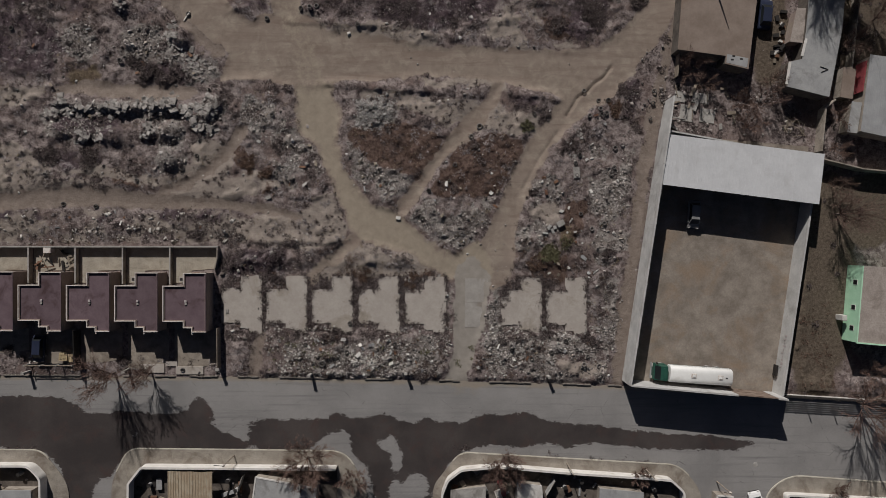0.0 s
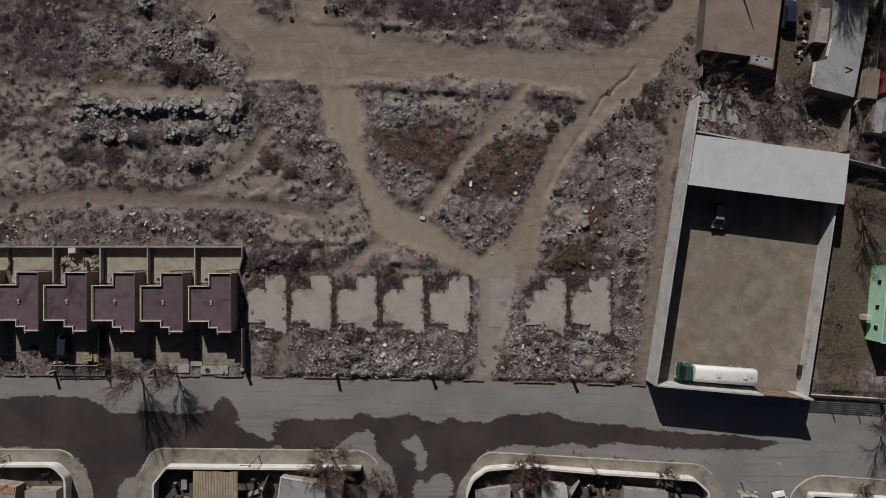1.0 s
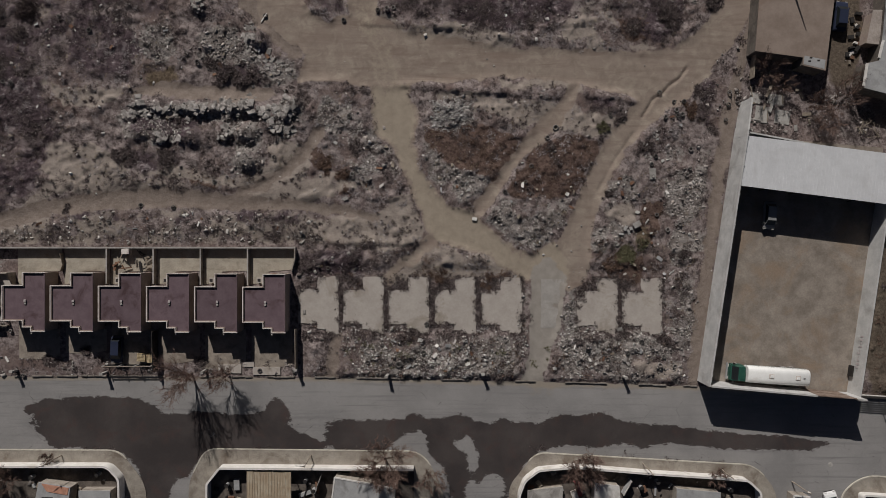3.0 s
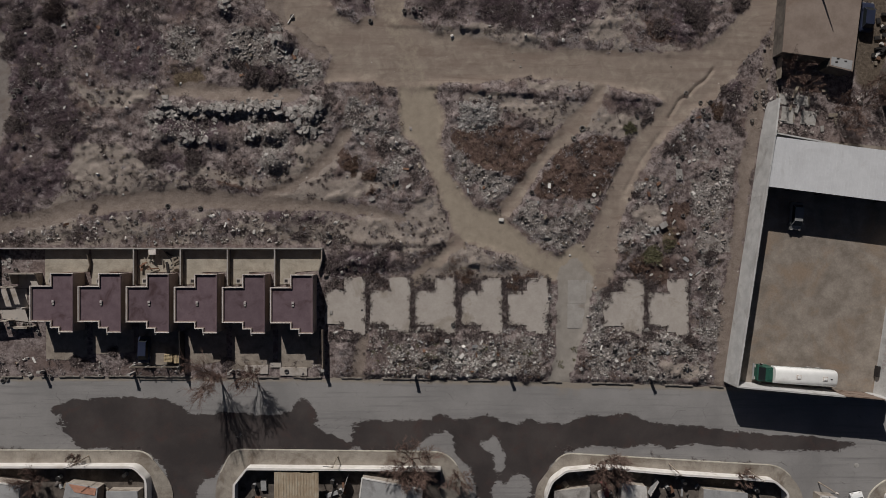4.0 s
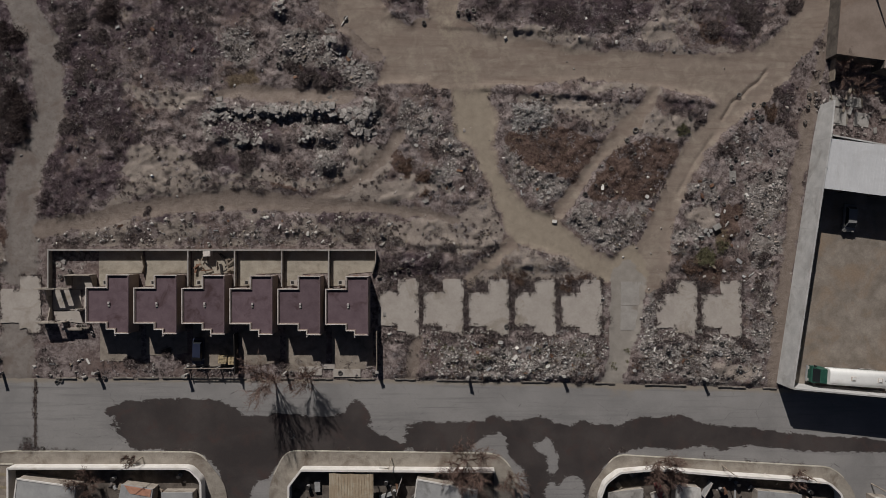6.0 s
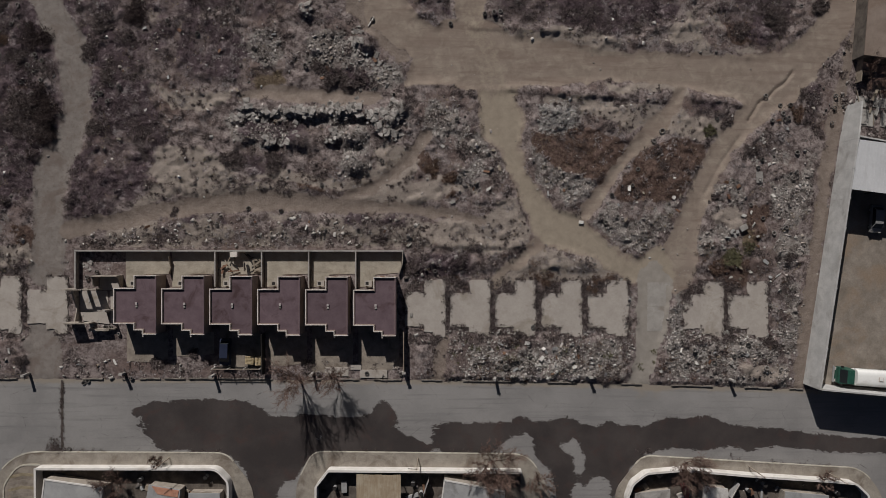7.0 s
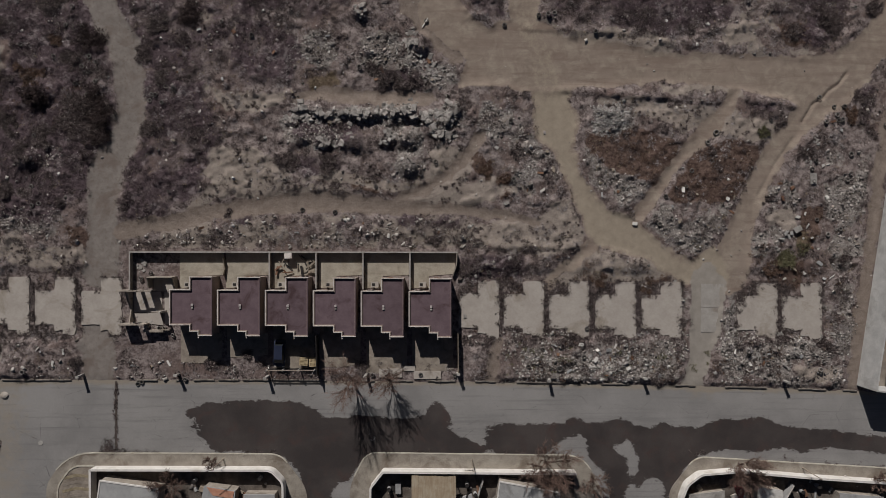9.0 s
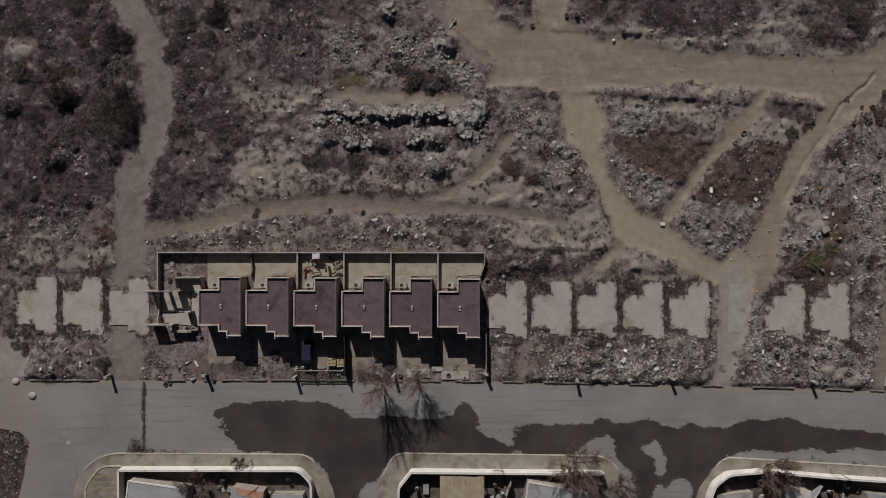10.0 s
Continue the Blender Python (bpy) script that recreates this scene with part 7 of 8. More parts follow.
x, y = spots(46000, -108, 34, -19.5, 42, brush_chance, 1)
tufts("dry_brush", "dense low dry grey-brown brush over the lot", x, y, (0.15, 0.8), 26, 2, BRUSH, 0.55, 0.03)
x, y = spots(1500, -108, 34, -19.5, 42, lambda a, b: brush_chance(a, b) * ramp(patchy(a, b, 7, 32, 3), 0.4, 0.62), 3)
tufts("dark_shrubs", "dark leafless shrubs scattered over the lot", x, y, (0.45, 1.3), 190, 4, BRUSH, 0.7, 0.026)
def weed_chance(x, y):
    b, z = bare(x, y)
    return open_lot(x, y) * b ** 2 * ramp(z["weed"], 0.2, 0.9) * (0.06 + 0.8 * ramp(patchy(x, y, 1.3, 39, 3), 0.48, 0.6))


x, y = spots(26000, -108, 34, -19.5, 42, weed_chance, 25)
tufts("dark_weeds", "dark dead weeds in dense thickets", x, y, (0.2, 0.9), 30, 26, DARK_WEED, 0.6, 0.03)
x, y = spots(30000, -108, 34, -19.5, 42, lambda a, b: open_lot(a, b) * bare(a, b)[0] ** 2 * ramp(patchy(a, b, 1.3, 109, 3), 0.5, 0.6) * ramp(patchy(a, b, 7.0, 111, 2), 0.4, 0.6), 81)
tufts("pale_stalks", "pale lilac-grey dead stalks among darker weeds", x, y, (0.12, 0.5), 22, 82, PALE_STALK, 0.45, 0.03)
x, y = spots(11000, -108, 60, -22, 42, rust_chance, 5)
tufts("rusty_brush", "rust-brown dead weeds in dense patches", x, y, (0.15, 0.6), 26, 6, RUSTY_BRUSH, 0.5, 0.03)
x, y = spots(3600, -32, 25, -19.4, 1, verge_chance, 75)
tufts("verge_weeds", "brown dry brush in clumps among roadside rubble", x[::3], y[::3], (0.2, 0.75), 34, 76, BRUSH, 0.6, 0.028)
tufts("verge_rust", "rust-brown brush in clumps among roadside rubble", x[1::4], y[1::4], (0.15, 0.6), 30, 77, RUSTY_BRUSH, 0.55, 0.028)
x, y = spots(16000, -108, 34, -19.5, 42, straw_chance, 7)
tufts("straw_grass", "thin straw-coloured dead grass on dusty soil", x, y, (0.1, 0.35), 12, 8, STRAW, 0.4, 0.022, "grass")
x, y = spots(60, -26, 4, -19, -13, lambda a, b: open_lot(a, b) * 0.4, 9)
tufts("olive_weeds", "a few olive-green weeds among roadside rubble", x, y, (0.2, 0.6), 40, 10, OLIVE, 0.5, 0.035, "weeds")
x, y = spots(90000, -108, 31, -19.5, 42, stone_chance, 11)
stones("rubble_stones", "loose grey stones and broken block rubble", x, y, 0.05, 0.42, 12, PEBBLE, 4.5)
fx, fy = [], []
dense = np.random.default_rng(28)
for pts in PATCHES["grey"]:
    px, py = np.array(pts).T
    n = int((px.max() - px.min() + 1.6) * (py.max() - py.min() + 1.6) * 34)
    u, v = dense.uniform(px.min() - 0.8, px.max() + 0.8, n), dense.uniform(py.min() - 0.8, py.max() + 0.8, n)
    zone = zones(u, v)
    keep = dense.random(n) < open_lot(u, v) * ramp(depth_in(u, v, pts), -1.1, 0.9) * (0.07 + 0.93 * ramp(zone["grey"], 0.32, 0.85)) * (1 - zone["path"]) * (1 - zone["ash"]) * (1 - zone["dust"]) * (0.1 + 0.9 * ramp(patchy(u, v, 1.6, 53, 3), 0.42, 0.62))
    fx.append(u[keep])
    fy.append(v[keep])
x, y = np.concatenate(fx), np.concatenate(fy)
stones("fine_rubble", "dense small broken stones and block fragments", x, y, 0.04, 0.26, 29, PEBBLE, 2.5)
x, y = spots(11000, -27, 25, -19.6, -11.8, lambda a, b: open_lot(a, b) * bare(a, b)[0] ** 2 * (0.04 + 0.9 * ramp(patchy(a, b, 3.6, 57, 3), 0.45, 0.64)), 45)
x, y = np.append(x, np.random.default_rng(47).normal(-11.5, 2.4, 1500)), np.append(y, np.random.default_rng(48).normal(-17.2, 0.8, 1500))
keep = (open_lot(x, y) > 0.5) & (bare(x, y)[0] > 0.4)
x, y = x[keep], y[keep]
stones("pale_rubble", "pale crushed fragments strewn along the roadside", x, y, 0.04, 0.32, 46, PALE_BITS, 3.5)
g = np.random.default_rng(79)
x, y = g.uniform(-14, -6.8, 5200), g.uniform(16.4, 22.4, 5200)
keep = depth_in(x, y, PILE_RUBBLE) + g.normal(0, 0.4, 5200) > 0.2
stones("gravel_pile", "spread pile of pale grey crushed gravel", x[keep], y[keep], 0.06, 0.2, 80, GRAVEL, 1.5)
def strip_chance(x, y):
    """Littered strips behind the terrace and beside the western slabs."""
    b, z = bare(x, y)
    near = ((x > -83) & (x < -28) & (y > 0.4) & (y < 5.2)) | ((x < -83) & (y < -12.6)) | ((x > -82) & (x < -60) & (y < -16)) | ((x > -32) & (x < -24) & (y > -4.5) & (y < -1.0))
    return np.where(near, open_lot(x, y), 0.0) * b ** 2 * (0.1 + 0.9 * ramp(patchy(x, y, 2.0, 59, 3), 0.42, 0.6))


x, y = spots(60000, -108, 24, -19.5, 6.6, strip_chance, 65)
tufts("strip_weeds", "dark dry weeds mixed with litter behind the terrace", x[::12], y[::12], (0.12, 0.55), 34, 66, BRUSH, 0.55, 0.03, "weeds")
stones("strip_litter", "pale scraps and fragments behind the terrace", x[1::6], y[1::6], 0.06, 0.5, 67, PALE_BITS, 3.0)
x, y = spots(14000, -108, 34, -20.2, 42, lambda a, b: np.clip(brush_chance(a, b) * 0.35 + stone_chance(a, b) * 0.5 + 0.02 * open_lot(a, b), 0, 1), 13)
stones("litter", "pale scraps of litter and plastic strewn about", x, y, 0.06, 0.5, 14, LITTER, 3.0)


def east_chance(x, y):
    inside = (x > yard_x(y) - 0.2) & (x < yard_x(y) + 22.6) & (y < 16.2)
    rooms = ((x > 57.5) & (y < -2.5) & (y > -15.5)) | ((x > 59) & (y > 13.5) & (y < 27.5)) | ((x > 48) & (x < 57.8) & (y > 21)) | ((x > 32.8) & (x < 46) & (y > 26))
    return np.where(inside | rooms | (y < road_north(x) + 0.3), 0.0, 1.0) * (0.15 + 0.85 * ramp(patchy(x, y, 3, 71, 3), 0.42, 0.62))


x, y = spots(1500, 31, 68, -22, 40, lambda a, b: east_chance(a, b) * np.where((b < 12) & (b > -21), 0.08, np.where((a > 44.5) & (a < 48) & (b > 23), 0.05, 0.8)), 15)
tufts("plot_brush", "dry tangled brush in the neighbouring plots", x, y, (0.2, 1.0), 90, 16, BRUSH, 0.7, 0.03)
x, y = spots(1100, 31, 56, 14, 30, lambda a, b: east_chance(a, b) * np.where((a > 44.5) & (b > 23), 0.1, 1.0), 17)
stones("plot_rubble", "scrap, stones and clutter in the neighbouring plots", x, y, 0.05, 0.5, 18, PEBBLE, 4.5)
x, y = spots(160, 31, 58, 14, 40, east_chance, 19)
stones("plot_litter", "pale scrap and litter in the neighbouring plots", x, y, 0.08, 0.6, 20, LITTER, 3)

x, y = spots(1500, -109, -99.6, -48, -25.5, lambda a, b: ramp(a - np.interp(-19.1 - b, (6.0, 7.6, 9, 14, 20, 60), (-110, -101.5, -100.2, -101.0, -102.5, -104)), 0.4, -0.6), 21)
tufts("verge_brush", "dark dry brush at the end of the road", x, y, (0.15, 0.6), 40, 22, BRUSH, 0.6, 0.03)
stones("verge_rubble", "stones and litter at the end of the road", x[::2] + 0.3, y[::2], 0.05, 0.4, 23, PEBBLE, 3.5)
x, y = spots(500, -91.6, -86.6, -44, -31.2, lambda a, b: 0.3 + 0.7 * ramp(patchy(a, b, 2.0, 95, 2), 0.4, 0.6), 24)
tufts("plot_grass", "dry yellowed grass on a corner plot", x[::3], y[::3], (0.1, 0.3), 24, 25, STRAW, 0.2, 0.03, "grass").location.z = 0.24
x, y = spots(700, -85, 34, -44, -33, lambda a, b: 0.5 * np.where((np.abs(a + 53) < 8) | (np.abs(a + 8) < 9), 0, 1) * ramp(patchy(a, b, 2.0, 96, 2), 0.4, 0.6), 26)
stones("yard_clutter", "scrap and clutter on the yard dirt", x, y, 0.1, 0.8, 27, PEBBLE, 3.0).location.z = 0.25
corner = rounded([(-91.8, -60), (-91.9, -34.6), (-89.8, -31.6), (-86.6, -31.6), (-86.5, -60)], (0.8, 1.4, 0.1))
bed = tagged(part("corner_plot", prism(bmesh.new(), corner, 0.1, 0.2), FRONT), "bare corner plot with dry furrows inside a low kerb", "ground", kind="structure")
part("border", wall_run(bmesh.new(), corner, 0.22, 0.1, 0.27), KERB, bed, "pale worn border kerb")
for k in range(7):
    part("furrow", wall_run(bmesh.new(), [(-91.2, -33.5 - 0.95 * k), (-89.2, -33.0 - 0.95 * k), (-86.9, -33.2 - 0.95 * k)], 0.42, 0.15, 0.22), YARD_SOIL if k % 2 else STRAW_SOIL, bed)

# scrap in the plot behind the shed
scrap = random.Random(77)
for k in range(16):
    x, y = scrap.uniform(32.6, 44), scrap.uniform(17.4, 23.6)
    a = scrap.choice((-8, 82)) + scrap.gauss(0, 12)
    l, wd = scrap.uniform(0.8, 2.6), scrap.uniform(0.1, 0.5)
    tagged(part("board", boxed(-l / 2, l / 2, -wd / 2, wd / 2, 0, 0.06, m=pose(x, y, 0.1 + 0.1 * scrap.random(), scrap.gauss(0, 5), scrap.gauss(0, 5), a)), (OLD_WOOD, OLD_CONCRETE, OLD_WOOD, OLD_WOOD)[k % 4]), "weathered scrap board lying in the overgrown plot", "board", "scrap boards")
for x, y, a, sx, sy in ((35.2, 19.4, -8, 2.0, 2.4), (38.2, 19.0, -8, 2.2, 2.0), (37.2, 21.6, -8, 2.4, 1.4), (34.2, 21.8, -8, 1.6, 1.5)):
    tagged(part("floor_slab", boxed(-sx / 2, sx / 2, -sy / 2, sy / 2, 0, 0.1, m=pose(x, y, 0, 0, 0, a)), OLD_CONCRETE), "grey concrete floor slab among scrap", "slab", "plot slabs")
for x, y in ((50.6, 18.2), (51.6, 17.0), (49.6, 17.2)):
    for k in range(7):
        tagged(part("pole", rod(bmesh.new(), (x + scrap.uniform(-1, 1), y + scrap.uniform(-1, 1), 0.1), (x + scrap.uniform(-1.2, 1.2), y + scrap.uniform(-1.2, 1.2), 0.5), 0.05), OLD_WOOD), "pale cut pole in a loose pile", "pole", "pile of poles")

# clutter in the back gardens and round the ruin
for k in range(22):
    x, y = scrap.uniform(-60.2, -54.4), scrap.uniform(-3.4, -0.9)
    l, wd = scrap.uniform(0.4, 1.8), scrap.uniform(0.08, 0.4)
    tagged(part("plank", boxed(-l / 2, l / 2, -wd / 2, wd / 2, 0, 0.08, m=pose(x, y, 0.12 + 0.25 * scrap.random(), scrap.gauss(0, 9), scrap.gauss(0, 9), scrap.uniform(0, 180))), (OLD_WOOD, DARK_IRON, RUST, DARK_IRON, OLD_WOOD)[k % 5]), "discarded plank in a cluttered back garden", "plank", "garden clutter")
heap("rubble_heap", "broken blocks fallen round the ruined house", [(-78.5, -2.4, 2.2, 1.2, 30), (-77.6, -11.6, 2.4, 0.8, 34), (-79.6, -8, 1.2, 2.2, 20), (-70.0, -5.0, 0.8, 0.4, 10)], 47, 0.12, 0.6)
tagged(part("iron_rack", boxed(-0.1, 0.1, -0.8, 0.8, 0.1, 1.1, m=pose(*yard_pt(21.7, 3.4), 0.03, 0, 0, -8), bevel=0.03), DARK_IRON), "dark weathered rack standing against the yard wall", "rack")

# loose goods in the southern yards
def barrel(m):
    ob = thing("barrel", "dented plastic barrel standing in a yard", "barrel", m, group="yard barrels")
    bm = bmesh.new()
    bmesh.ops.create_cone(bm, cap_ends=True, segments=16, radius1=0.28, radius2=0.28, depth=0.85, matrix=pose(0, 0, 0.425))
    part("drum", bm, SHEET_GREY, ob)
    rim = bmesh.new()
    bmesh.ops.create_cone(rim, cap_ends=True, segments=16, radius1=0.3, radius2=0.3, depth=0.05, matrix=pose(0, 0, 0.86))
    part("lid", rim, DARK_IRON, ob)
    return ob


first = None
for x, y in ((-71.6, -33.6), (-31.8, -34.2), (-30.6, -35.6), (17.2, -35.2), (19.6, -34.4), (30.2, -35.6), (-43.2, -34.8), (-62.0, -33.2)):
    if first is None:
        first = barrel(pose(x, y, 0.2))
    else:
        copy_thing(first, pose(x, y, 0.2, 0, 0, scrap.uniform(0, 90)))
for k in range(60):
    x0, x1 = ((-75, -60), (-45, -40), (-33, -28), (1, 9), (14.5, 31))[k % 5]
    x, y = scrap.uniform(x0, x1), scrap.uniform(-38.5, -34.6)
    l, wd, h = scrap.uniform(0.3, 2.0), scrap.uniform(0.15, 0.9), scrap.uniform(0.05, 0.75) ** 2 + 0.05
    tagged(part("crate" if h > 0.3 else "board", boxed(-l / 2, l / 2, -wd / 2, wd / 2, 0, h, m=pose(x, y, 0.2, 0, 0, scrap.uniform(0, 180)), bevel=0.015), (OLD_WOOD, DARK_IRON, SHEET_GREY, DARK_IRON, OLD_WOOD, RUST)[k % 6]),
           "weathered crate standing in a cluttered yard" if h > 0.3 else "weathered board lying in a cluttered yard", "crate" if h > 0.3 else "board", "yard clutter")


# ---- single shrubs, small marks and fittings ----
SHRUBS_WEST = [
    (-88.6, 20.8, 2.4, 0), (-86.6, 18.0, 1.8, 0), (-89.6, 18.6, 1.8, 0), (-96, 26, 1.8, 1), (-94, 17, 1.8, 0), (-99, 19, 1.6, 0), (-101, 26, 1.8, 0), (-90.5, 28.5, 1.6, 0), (-93, 36, 1.8, 0), (-78.5, 17.5, 1.5, 0),
    (-76.5, 25.5, 1.5, 0), (-77.5, 33, 1.6, 0), (-99, 9, 1.6, 0), (-84.6, -28.8, 1.5, 0), (-83.0, -29.2, 0.8, 0), (-87.6, 19.0, 2.4, 0), (-79.2, 28.6, 1.3, 0), (-97.0, 14.6, 1.6, 0), (-101.0, 33.6, 1.8, 0), (-92.0, 31.0, 1.2, 1),
    (-89.4, -16.2, 1.0, 0), (-101, -14.2, 1.1, 0),
]
SHRUBS_MIDDLE = [
    (-37.2, -29.4, 0.6, 2), (-42.6, 25.0, 1.7, 0), (-45.4, 26.6, 1.3, 0), (-58.0, 13.2, 1.9, 0), (-52.2, 13.0, 1.5, 0), (-29.3, 12.2, 1.2, 1), (-26.2, 10.4, 1.0, 1), (-25.6, -4.9, 1.1, 0), (-31.6, -2.6, 1.2, 0), (-36.6, 1.4, 1.0, 0),
    (-67.0, 5.2, 0.9, 0), (-64.0, -15.2, 1.0, 0), (-40.2, 24.4, 1.0, 0), (-69.6, -16.8, 0.9, 0),
]
SHRUBS_EAST = [
    (11.8, 17.5, 0.9, 2), (14.2, 18.7, 0.8, 0), (18.2, 14.5, 1.3, 0), (12.8, 7.6, 0.8, 0), (14.9, -1.6, 1.8, 2), (13.2, -2.8, 1.2, 1), (15.0, -12.8, 1.2, 0), (-16.0, -12.9, 1.3, 0), (-12.2, -4.6, 1.2, 1), (-5.4, -4.9, 1.1, 1),
    (20.6, -13.6, 1.2, 0), (23.4, -1.4, 1.0, 0), (24.6, 19.8, 1.2, 1), (25.8, 22.6, 0.9, 0), (28.6, 36.0, 1.4, 0), (21.0, 33.8, 1.8, 0),
]
SHRUBS = SHRUBS_WEST + SHRUBS_MIDDLE + SHRUBS_EAST
for k, (x, y, r, tone) in enumerate(SHRUBS):
    n = 5 + int(r * 4)
    a = np.random.default_rng(500 + k)
    sx, sy = x + a.normal(0, r * 0.5, n), y + a.normal(0, r * 0.42, n)
    ob = tufts("shrub", ("dark leafless shrub on dry soil", "rust-brown dead shrub on dry soil", "small olive-grey shrub on dry soil")[tone], sx, sy, (r * 0.3, r * 0.65), int(90 + 100 * r), 600 + k, (BRUSH, RUSTY_BRUSH, OLIVE)[tone], 0.6, 0.026, "shrub")
    ob["kind"], ob["group"] = "", "single shrubs"
    del ob["kind"]


for k, (x, y, rx, ry, n) in enumerate(((-86.0, 19.6, 1.7, 3.0, 46), (-94.8, 22.4, 1.5, 0.9, 16), (-87.0, 31.4, 1.6, 1.4, 14), (-72.6, 34.8, 1.6, 1.2, 14))):
    a = np.random.default_rng(700 + k)
    ob = tufts("thicket", "dense dark leafless thicket beside the dusty track", x + a.normal(0, rx * 0.6, n), y + a.normal(0, ry * 0.6, n), (0.6, 1.3), 190, 720 + k, THICKET, 0.85, 0.03, "thicket")
    ob["group"] = "thickets"
    del ob["kind"]


def kerb_weeds(x, y):
    return np.where((np.abs(x + 53) < 6.0) | (np.abs(x + 8) < 9), 0.0, 1.0) * ramp(patchy(x, y, 2.2, 97, 2), 0.45, 0.6)


x = np.random.default_rng(31).uniform(-90, 33, 420)
y = -29.75 + np.random.default_rng(32).normal(0, 0.18, 420) - 0.083 * np.clip(x - 2.6, 0, 99)
keep = np.random.default_rng(33).random(420) < kerb_weeds(x, y)
tufts("kerb_weeds", "dry weeds rooted along the kerb", x[keep], y[keep], (0.1, 0.45), 40, 34, BRUSH, 0.5, 0.03, "weeds").location.z = 0.15
for x, y in ((45.3, -32.2), (-94.5, -28.3)):
    bm = bmesh.new()
    bmesh.ops.create_cone(bm, cap_ends=True, segments=20, radius1=0.36, radius2=0.34, depth=0.03, matrix=pose(x, y, 0.065))
    tagged(part("manhole_cover", bm, OLD_CONCRETE), "worn grey manhole cover set in the asphalt", "manhole cover")
for x, y, r in ((-102.2, -19.2, 0.55), (-99.8, -21.3, 0.6)):
    bm = bmesh.new()
    bmesh.ops.create_uvsphere(bm, u_segments=18, v_segments=8, radius=r)
    for v in bm.verts:
        v.co = Vector((v.co.x * 1.1, v.co.y * 0.9, max(v.co.z, 0) * 0.45)) * (1 + 0.15 * noise.noise(v.co * 3)) + Vector((x, y, 0.02))
    tagged(part("sand_heap", bm, SLAB), "small heap of pale sand beside the road", "sand heap", "sand heaps")
tagged(part("drain_box", boxed(-0.2, 0.2, -0.3, 0.3, 0, 0.12, m=pose(-32.1, -9.6, 0.1), bevel=0.02), OLD_CONCRETE), "small concrete drain box on a bare slab", "drain box")


# brush in the strips between the slabs
gx0, gy0 = [], []
gap_rng = np.random.default_rng(61)
for a, b in zip(SLABS, SLABS[1:]):
    if b - a < 8:
        n = 46
        gx0 += list(gap_rng.normal((a + 6.0 + b) / 2, 0.22, n))
        gy0 += list(gap_rng.uniform(-12.0, -4.6, n) + float(slab_shift(a + 3)))
        gx0 += list(gap_rng.uniform(a + 0.2, a + 3.0, 16))
        gy0 += list(gap_rng.normal(-5.0, 0.45, 16) + float(slab_shift(a + 3)))
        gx0 += list(gap_rng.uniform(a + 0.2, a + 6.0, 44))
        gy0 += list(gap_rng.normal(-12.4, 0.45, 44) + float(slab_shift(a + 3)))
tufts("gap_brush", "dark dry weeds between the bare slabs", np.array(gx0), np.array(gy0), (0.15, 0.6), 45, 62, BRUSH, 0.6, 0.03)

# weeds creeping over the edges of the slabs
ex, ey = [], []
for s in SLABS:
    dy = float(slab_shift(s + 3))
    for ax, ay, bx, by in ((0, -5.75, 2.9, -5.75), (2.9, -3.85, 5.95, -3.85), (5.95, -3.85, 5.95, -12.25), (0, -5.75, 0, -10.75), (0, -10.75, 2.8, -10.75), (4.1, -12.25, 5.95, -12.25)):
        n = int(5 * math.hypot(bx - ax, by - ay))
        f = gap_rng.random(n) ** 1.4
        ex += list(s + ax + (bx - ax) * f + gap_rng.normal(0, 0.16, n))
        ey += list(dy + ay + (by - ay) * f + gap_rng.normal(0, 0.16, n))
for cx, cy, rx, ry, n in ((8.5, -7.6, 0.5, 2.0, 46), (13.6, -5.0, 0.6, 0.9, 24), (10.6, -5.2, 0.7, 0.7, 24), (15.2, -5.6, 0.8, 0.6, 24), (20.3, -7.2, 0.5, 2.0, 26), (-18.0, -5.0, 0.8, 0.7, 22), (-11.4, -4.6, 0.9, 0.7, 24), (-4.6, -4.8, 0.8, 0.7, 20)):
    ex += list(gap_rng.normal(cx, rx * 0.6, n))
    ey += list(gap_rng.normal(cy, ry * 0.6, n))
ex, ey = np.array(ex), np.array(ey)
keep = patchy(ex, ey, 1.5, 113, 2) > 0.42
tufts("slab_fringe", "dry brown weeds creeping over the slab edges", ex[keep], ey[keep], (0.12, 0.42), 34, 63, BRUSH, 0.55, 0.028, "weeds").location.z = 0.1

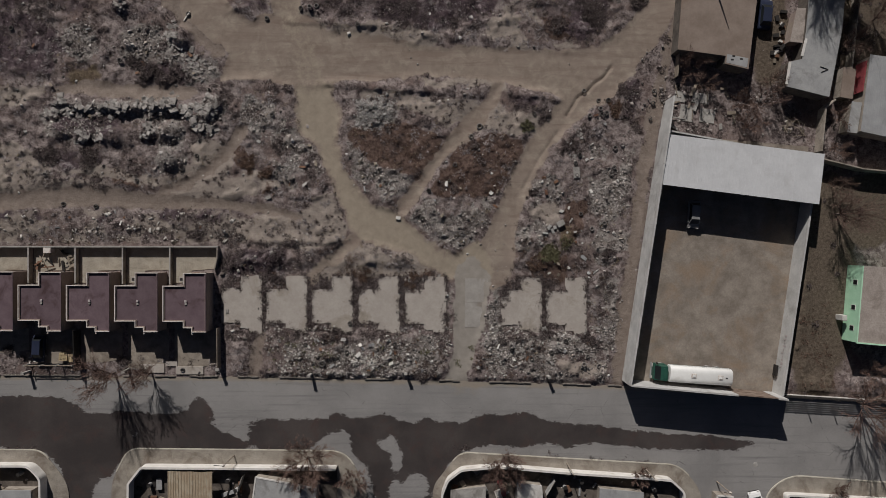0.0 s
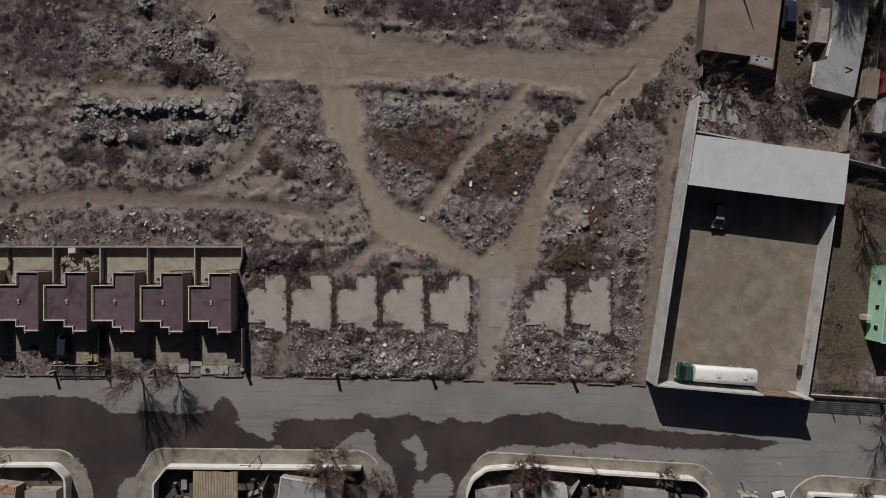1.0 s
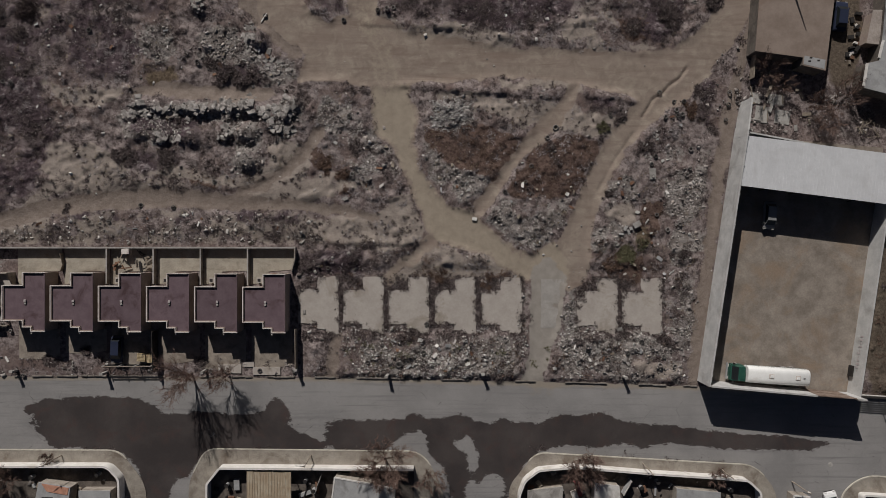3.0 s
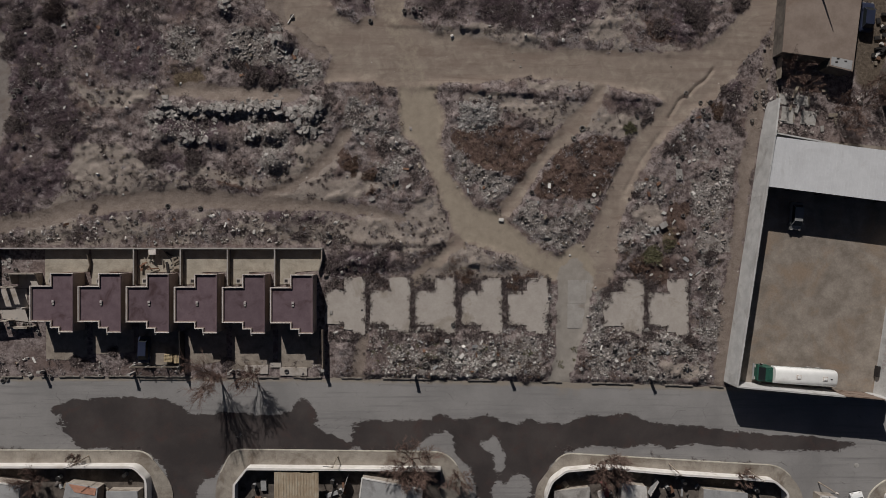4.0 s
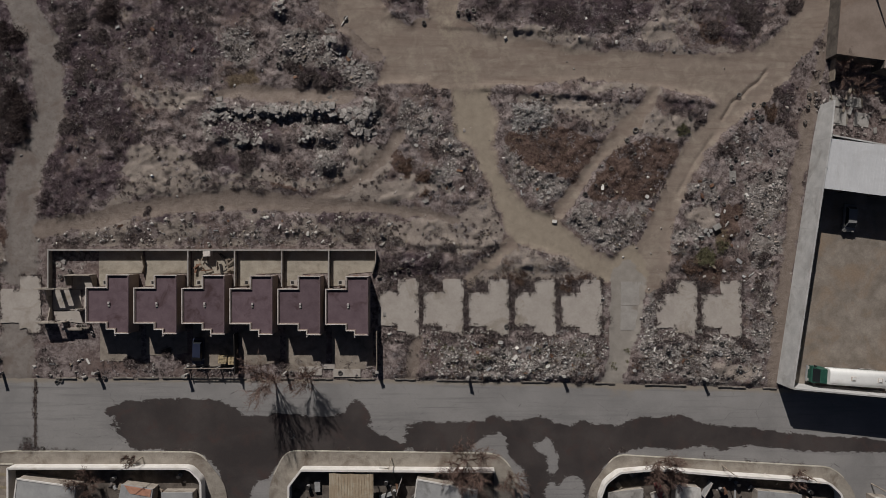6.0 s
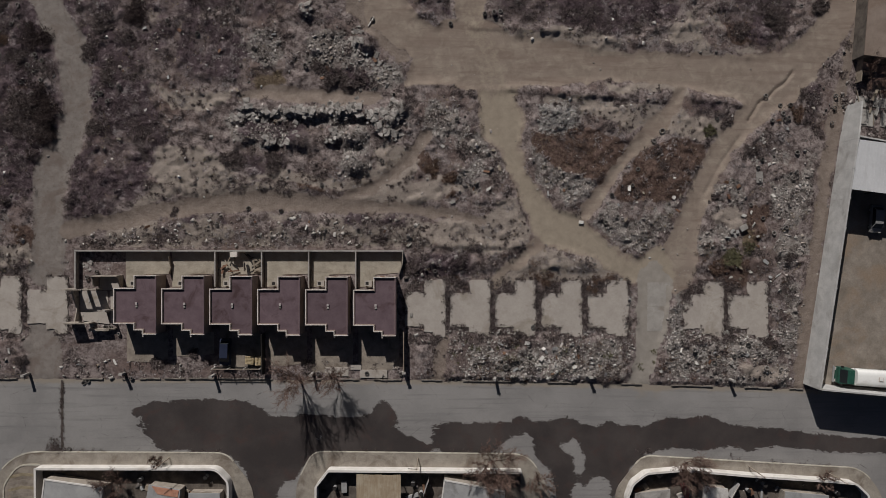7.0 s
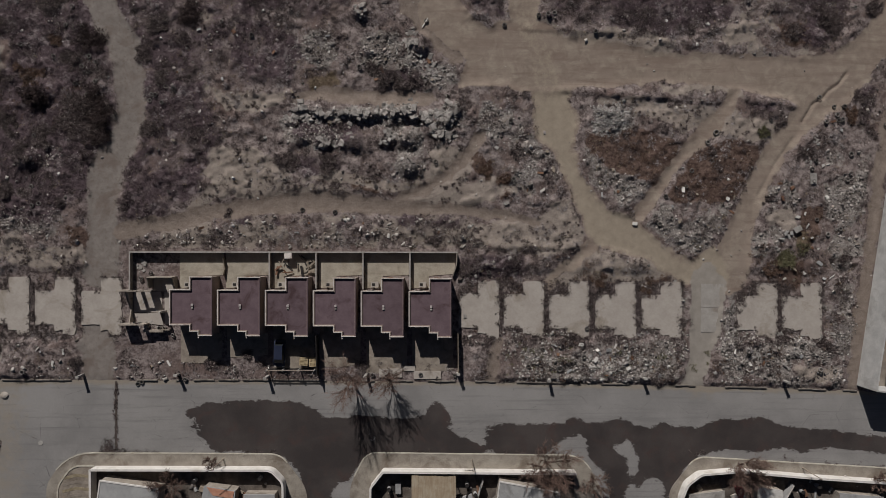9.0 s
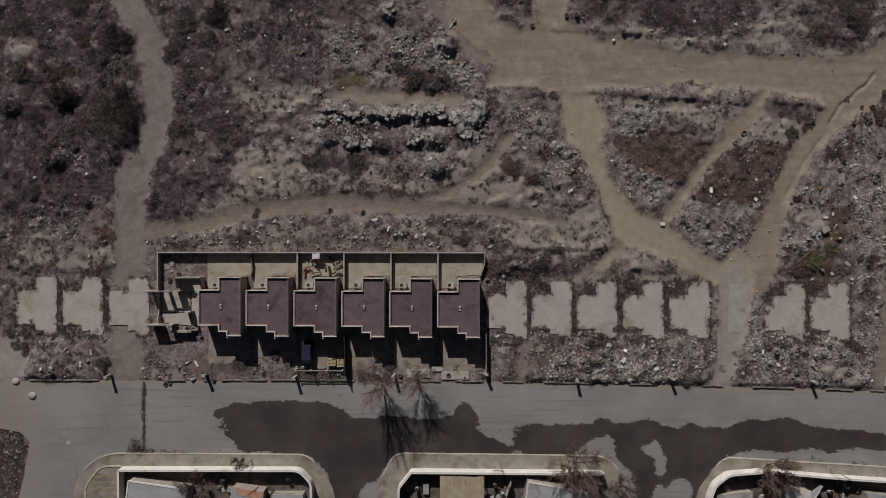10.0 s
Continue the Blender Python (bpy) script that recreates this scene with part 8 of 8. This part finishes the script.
# single pieces of scrap on the lot
bits = random.Random(91)
SCRAP = [(18.5, 9, 5, 11, 22), (17, -1, 5, 4, 10), (10, -15.5, 9, 2.6, 16), (-12, -16, 9, 2.4, 22), (-24, 13, 5, 6, 8), (-10, 10, 4, 2.5, 6), (3, 6, 5, 4, 8), (-40, 28, 5, 5, 8), (-55, 3.6, 22, 1.4, 10), (-96, -16, 7, 2, 6), (-78, -15, 3, 2.4, 8), (-62, 25, 14, 9, 12)]
for cx, cy, rx, ry, n in SCRAP:
    for _ in range(n):
        x, y = cx + bits.uniform(-rx, rx), cy + bits.uniform(-ry, ry)
        if float(open_lot(np.array([x]), np.array([y]))[0]) < 0.5 or float(bare(np.array([x]), np.array([y]))[0][0]) < 0.5:
            continue
        l, wd = bits.uniform(0.25, 1.0), bits.uniform(0.12, 0.5)
        bm = bmesh.new()
        prism(bm, [(-l / 2, -wd / 2), (l / 2 * bits.uniform(0.5, 1), -wd / 2 * bits.uniform(0.6, 1.2)), (l / 2, wd / 2), (bits.uniform(-0.2, 0.2) * l, wd * bits.uniform(0.4, 0.7)), (-l / 2 * bits.uniform(0.6, 1.1), wd / 2)], 0, bits.uniform(0.02, 0.1))
        bmesh.ops.transform(bm, matrix=pose(x, y, float(ground_z(x, y)) + 0.06, bits.gauss(0, 12), bits.gauss(0, 12), bits.uniform(0, 360)), verts=bm.verts[:])
        kind = bits.randrange(5)
        tagged(part("scrap_piece", bm, (CANVAS, WHITE_WALL, OLD_WOOD, SHEET_GREY, RUST)[kind]), ("pale torn sack lying on rubble", "broken white panel lying on rubble", "weathered broken board on rubble", "bent grey sheet lying on rubble", "rusty bent sheet lying on rubble")[kind], "scrap", "scrap on the lot")


# small dark bushes dotted over the sandy soil, and weeds in the road joint
dots = np.random.default_rng(71)
dx0, dy0 = [], []
for pts in PATCHES["sand"]:
    px, py = np.array(pts).T
    n = int((px.max() - px.min() + 2) * (py.max() - py.min() + 2) * 0.9)
    u, v = dots.uniform(px.min() - 1, px.max() + 1, n), dots.uniform(py.min() - 1, py.max() + 1, n)
    keep = dots.random(n) < ramp(depth_in(u, v, pts), -0.9, 0.3) * (0.1 + 0.9 * ramp(patchy(u, v, 2.4, 73, 2), 0.35, 0.6))
    dx0 += list(u[keep])
    dy0 += list(v[keep])
x, y = np.array(dx0), np.array(dy0)
keep = (open_lot(x, y) > 0.5) & (bare(x, y)[0] > 0.55)
tufts("sand_bushes", "small dark dry bushes dotted over sandy soil", x[keep], y[keep], (0.12, 0.5), 70, 72, BRUSH, 0.7, 0.026, "bushes")
y = dots.uniform(-29.4, -19.3, 90)
x = -83.4 + dots.normal(0, 0.14, 90)
tufts("joint_weeds", "dry weeds growing in the road joint", x, y, (0.08, 0.3), 22, 73, BRUSH, 0.4, 0.026, "weeds").location.z = 0.2
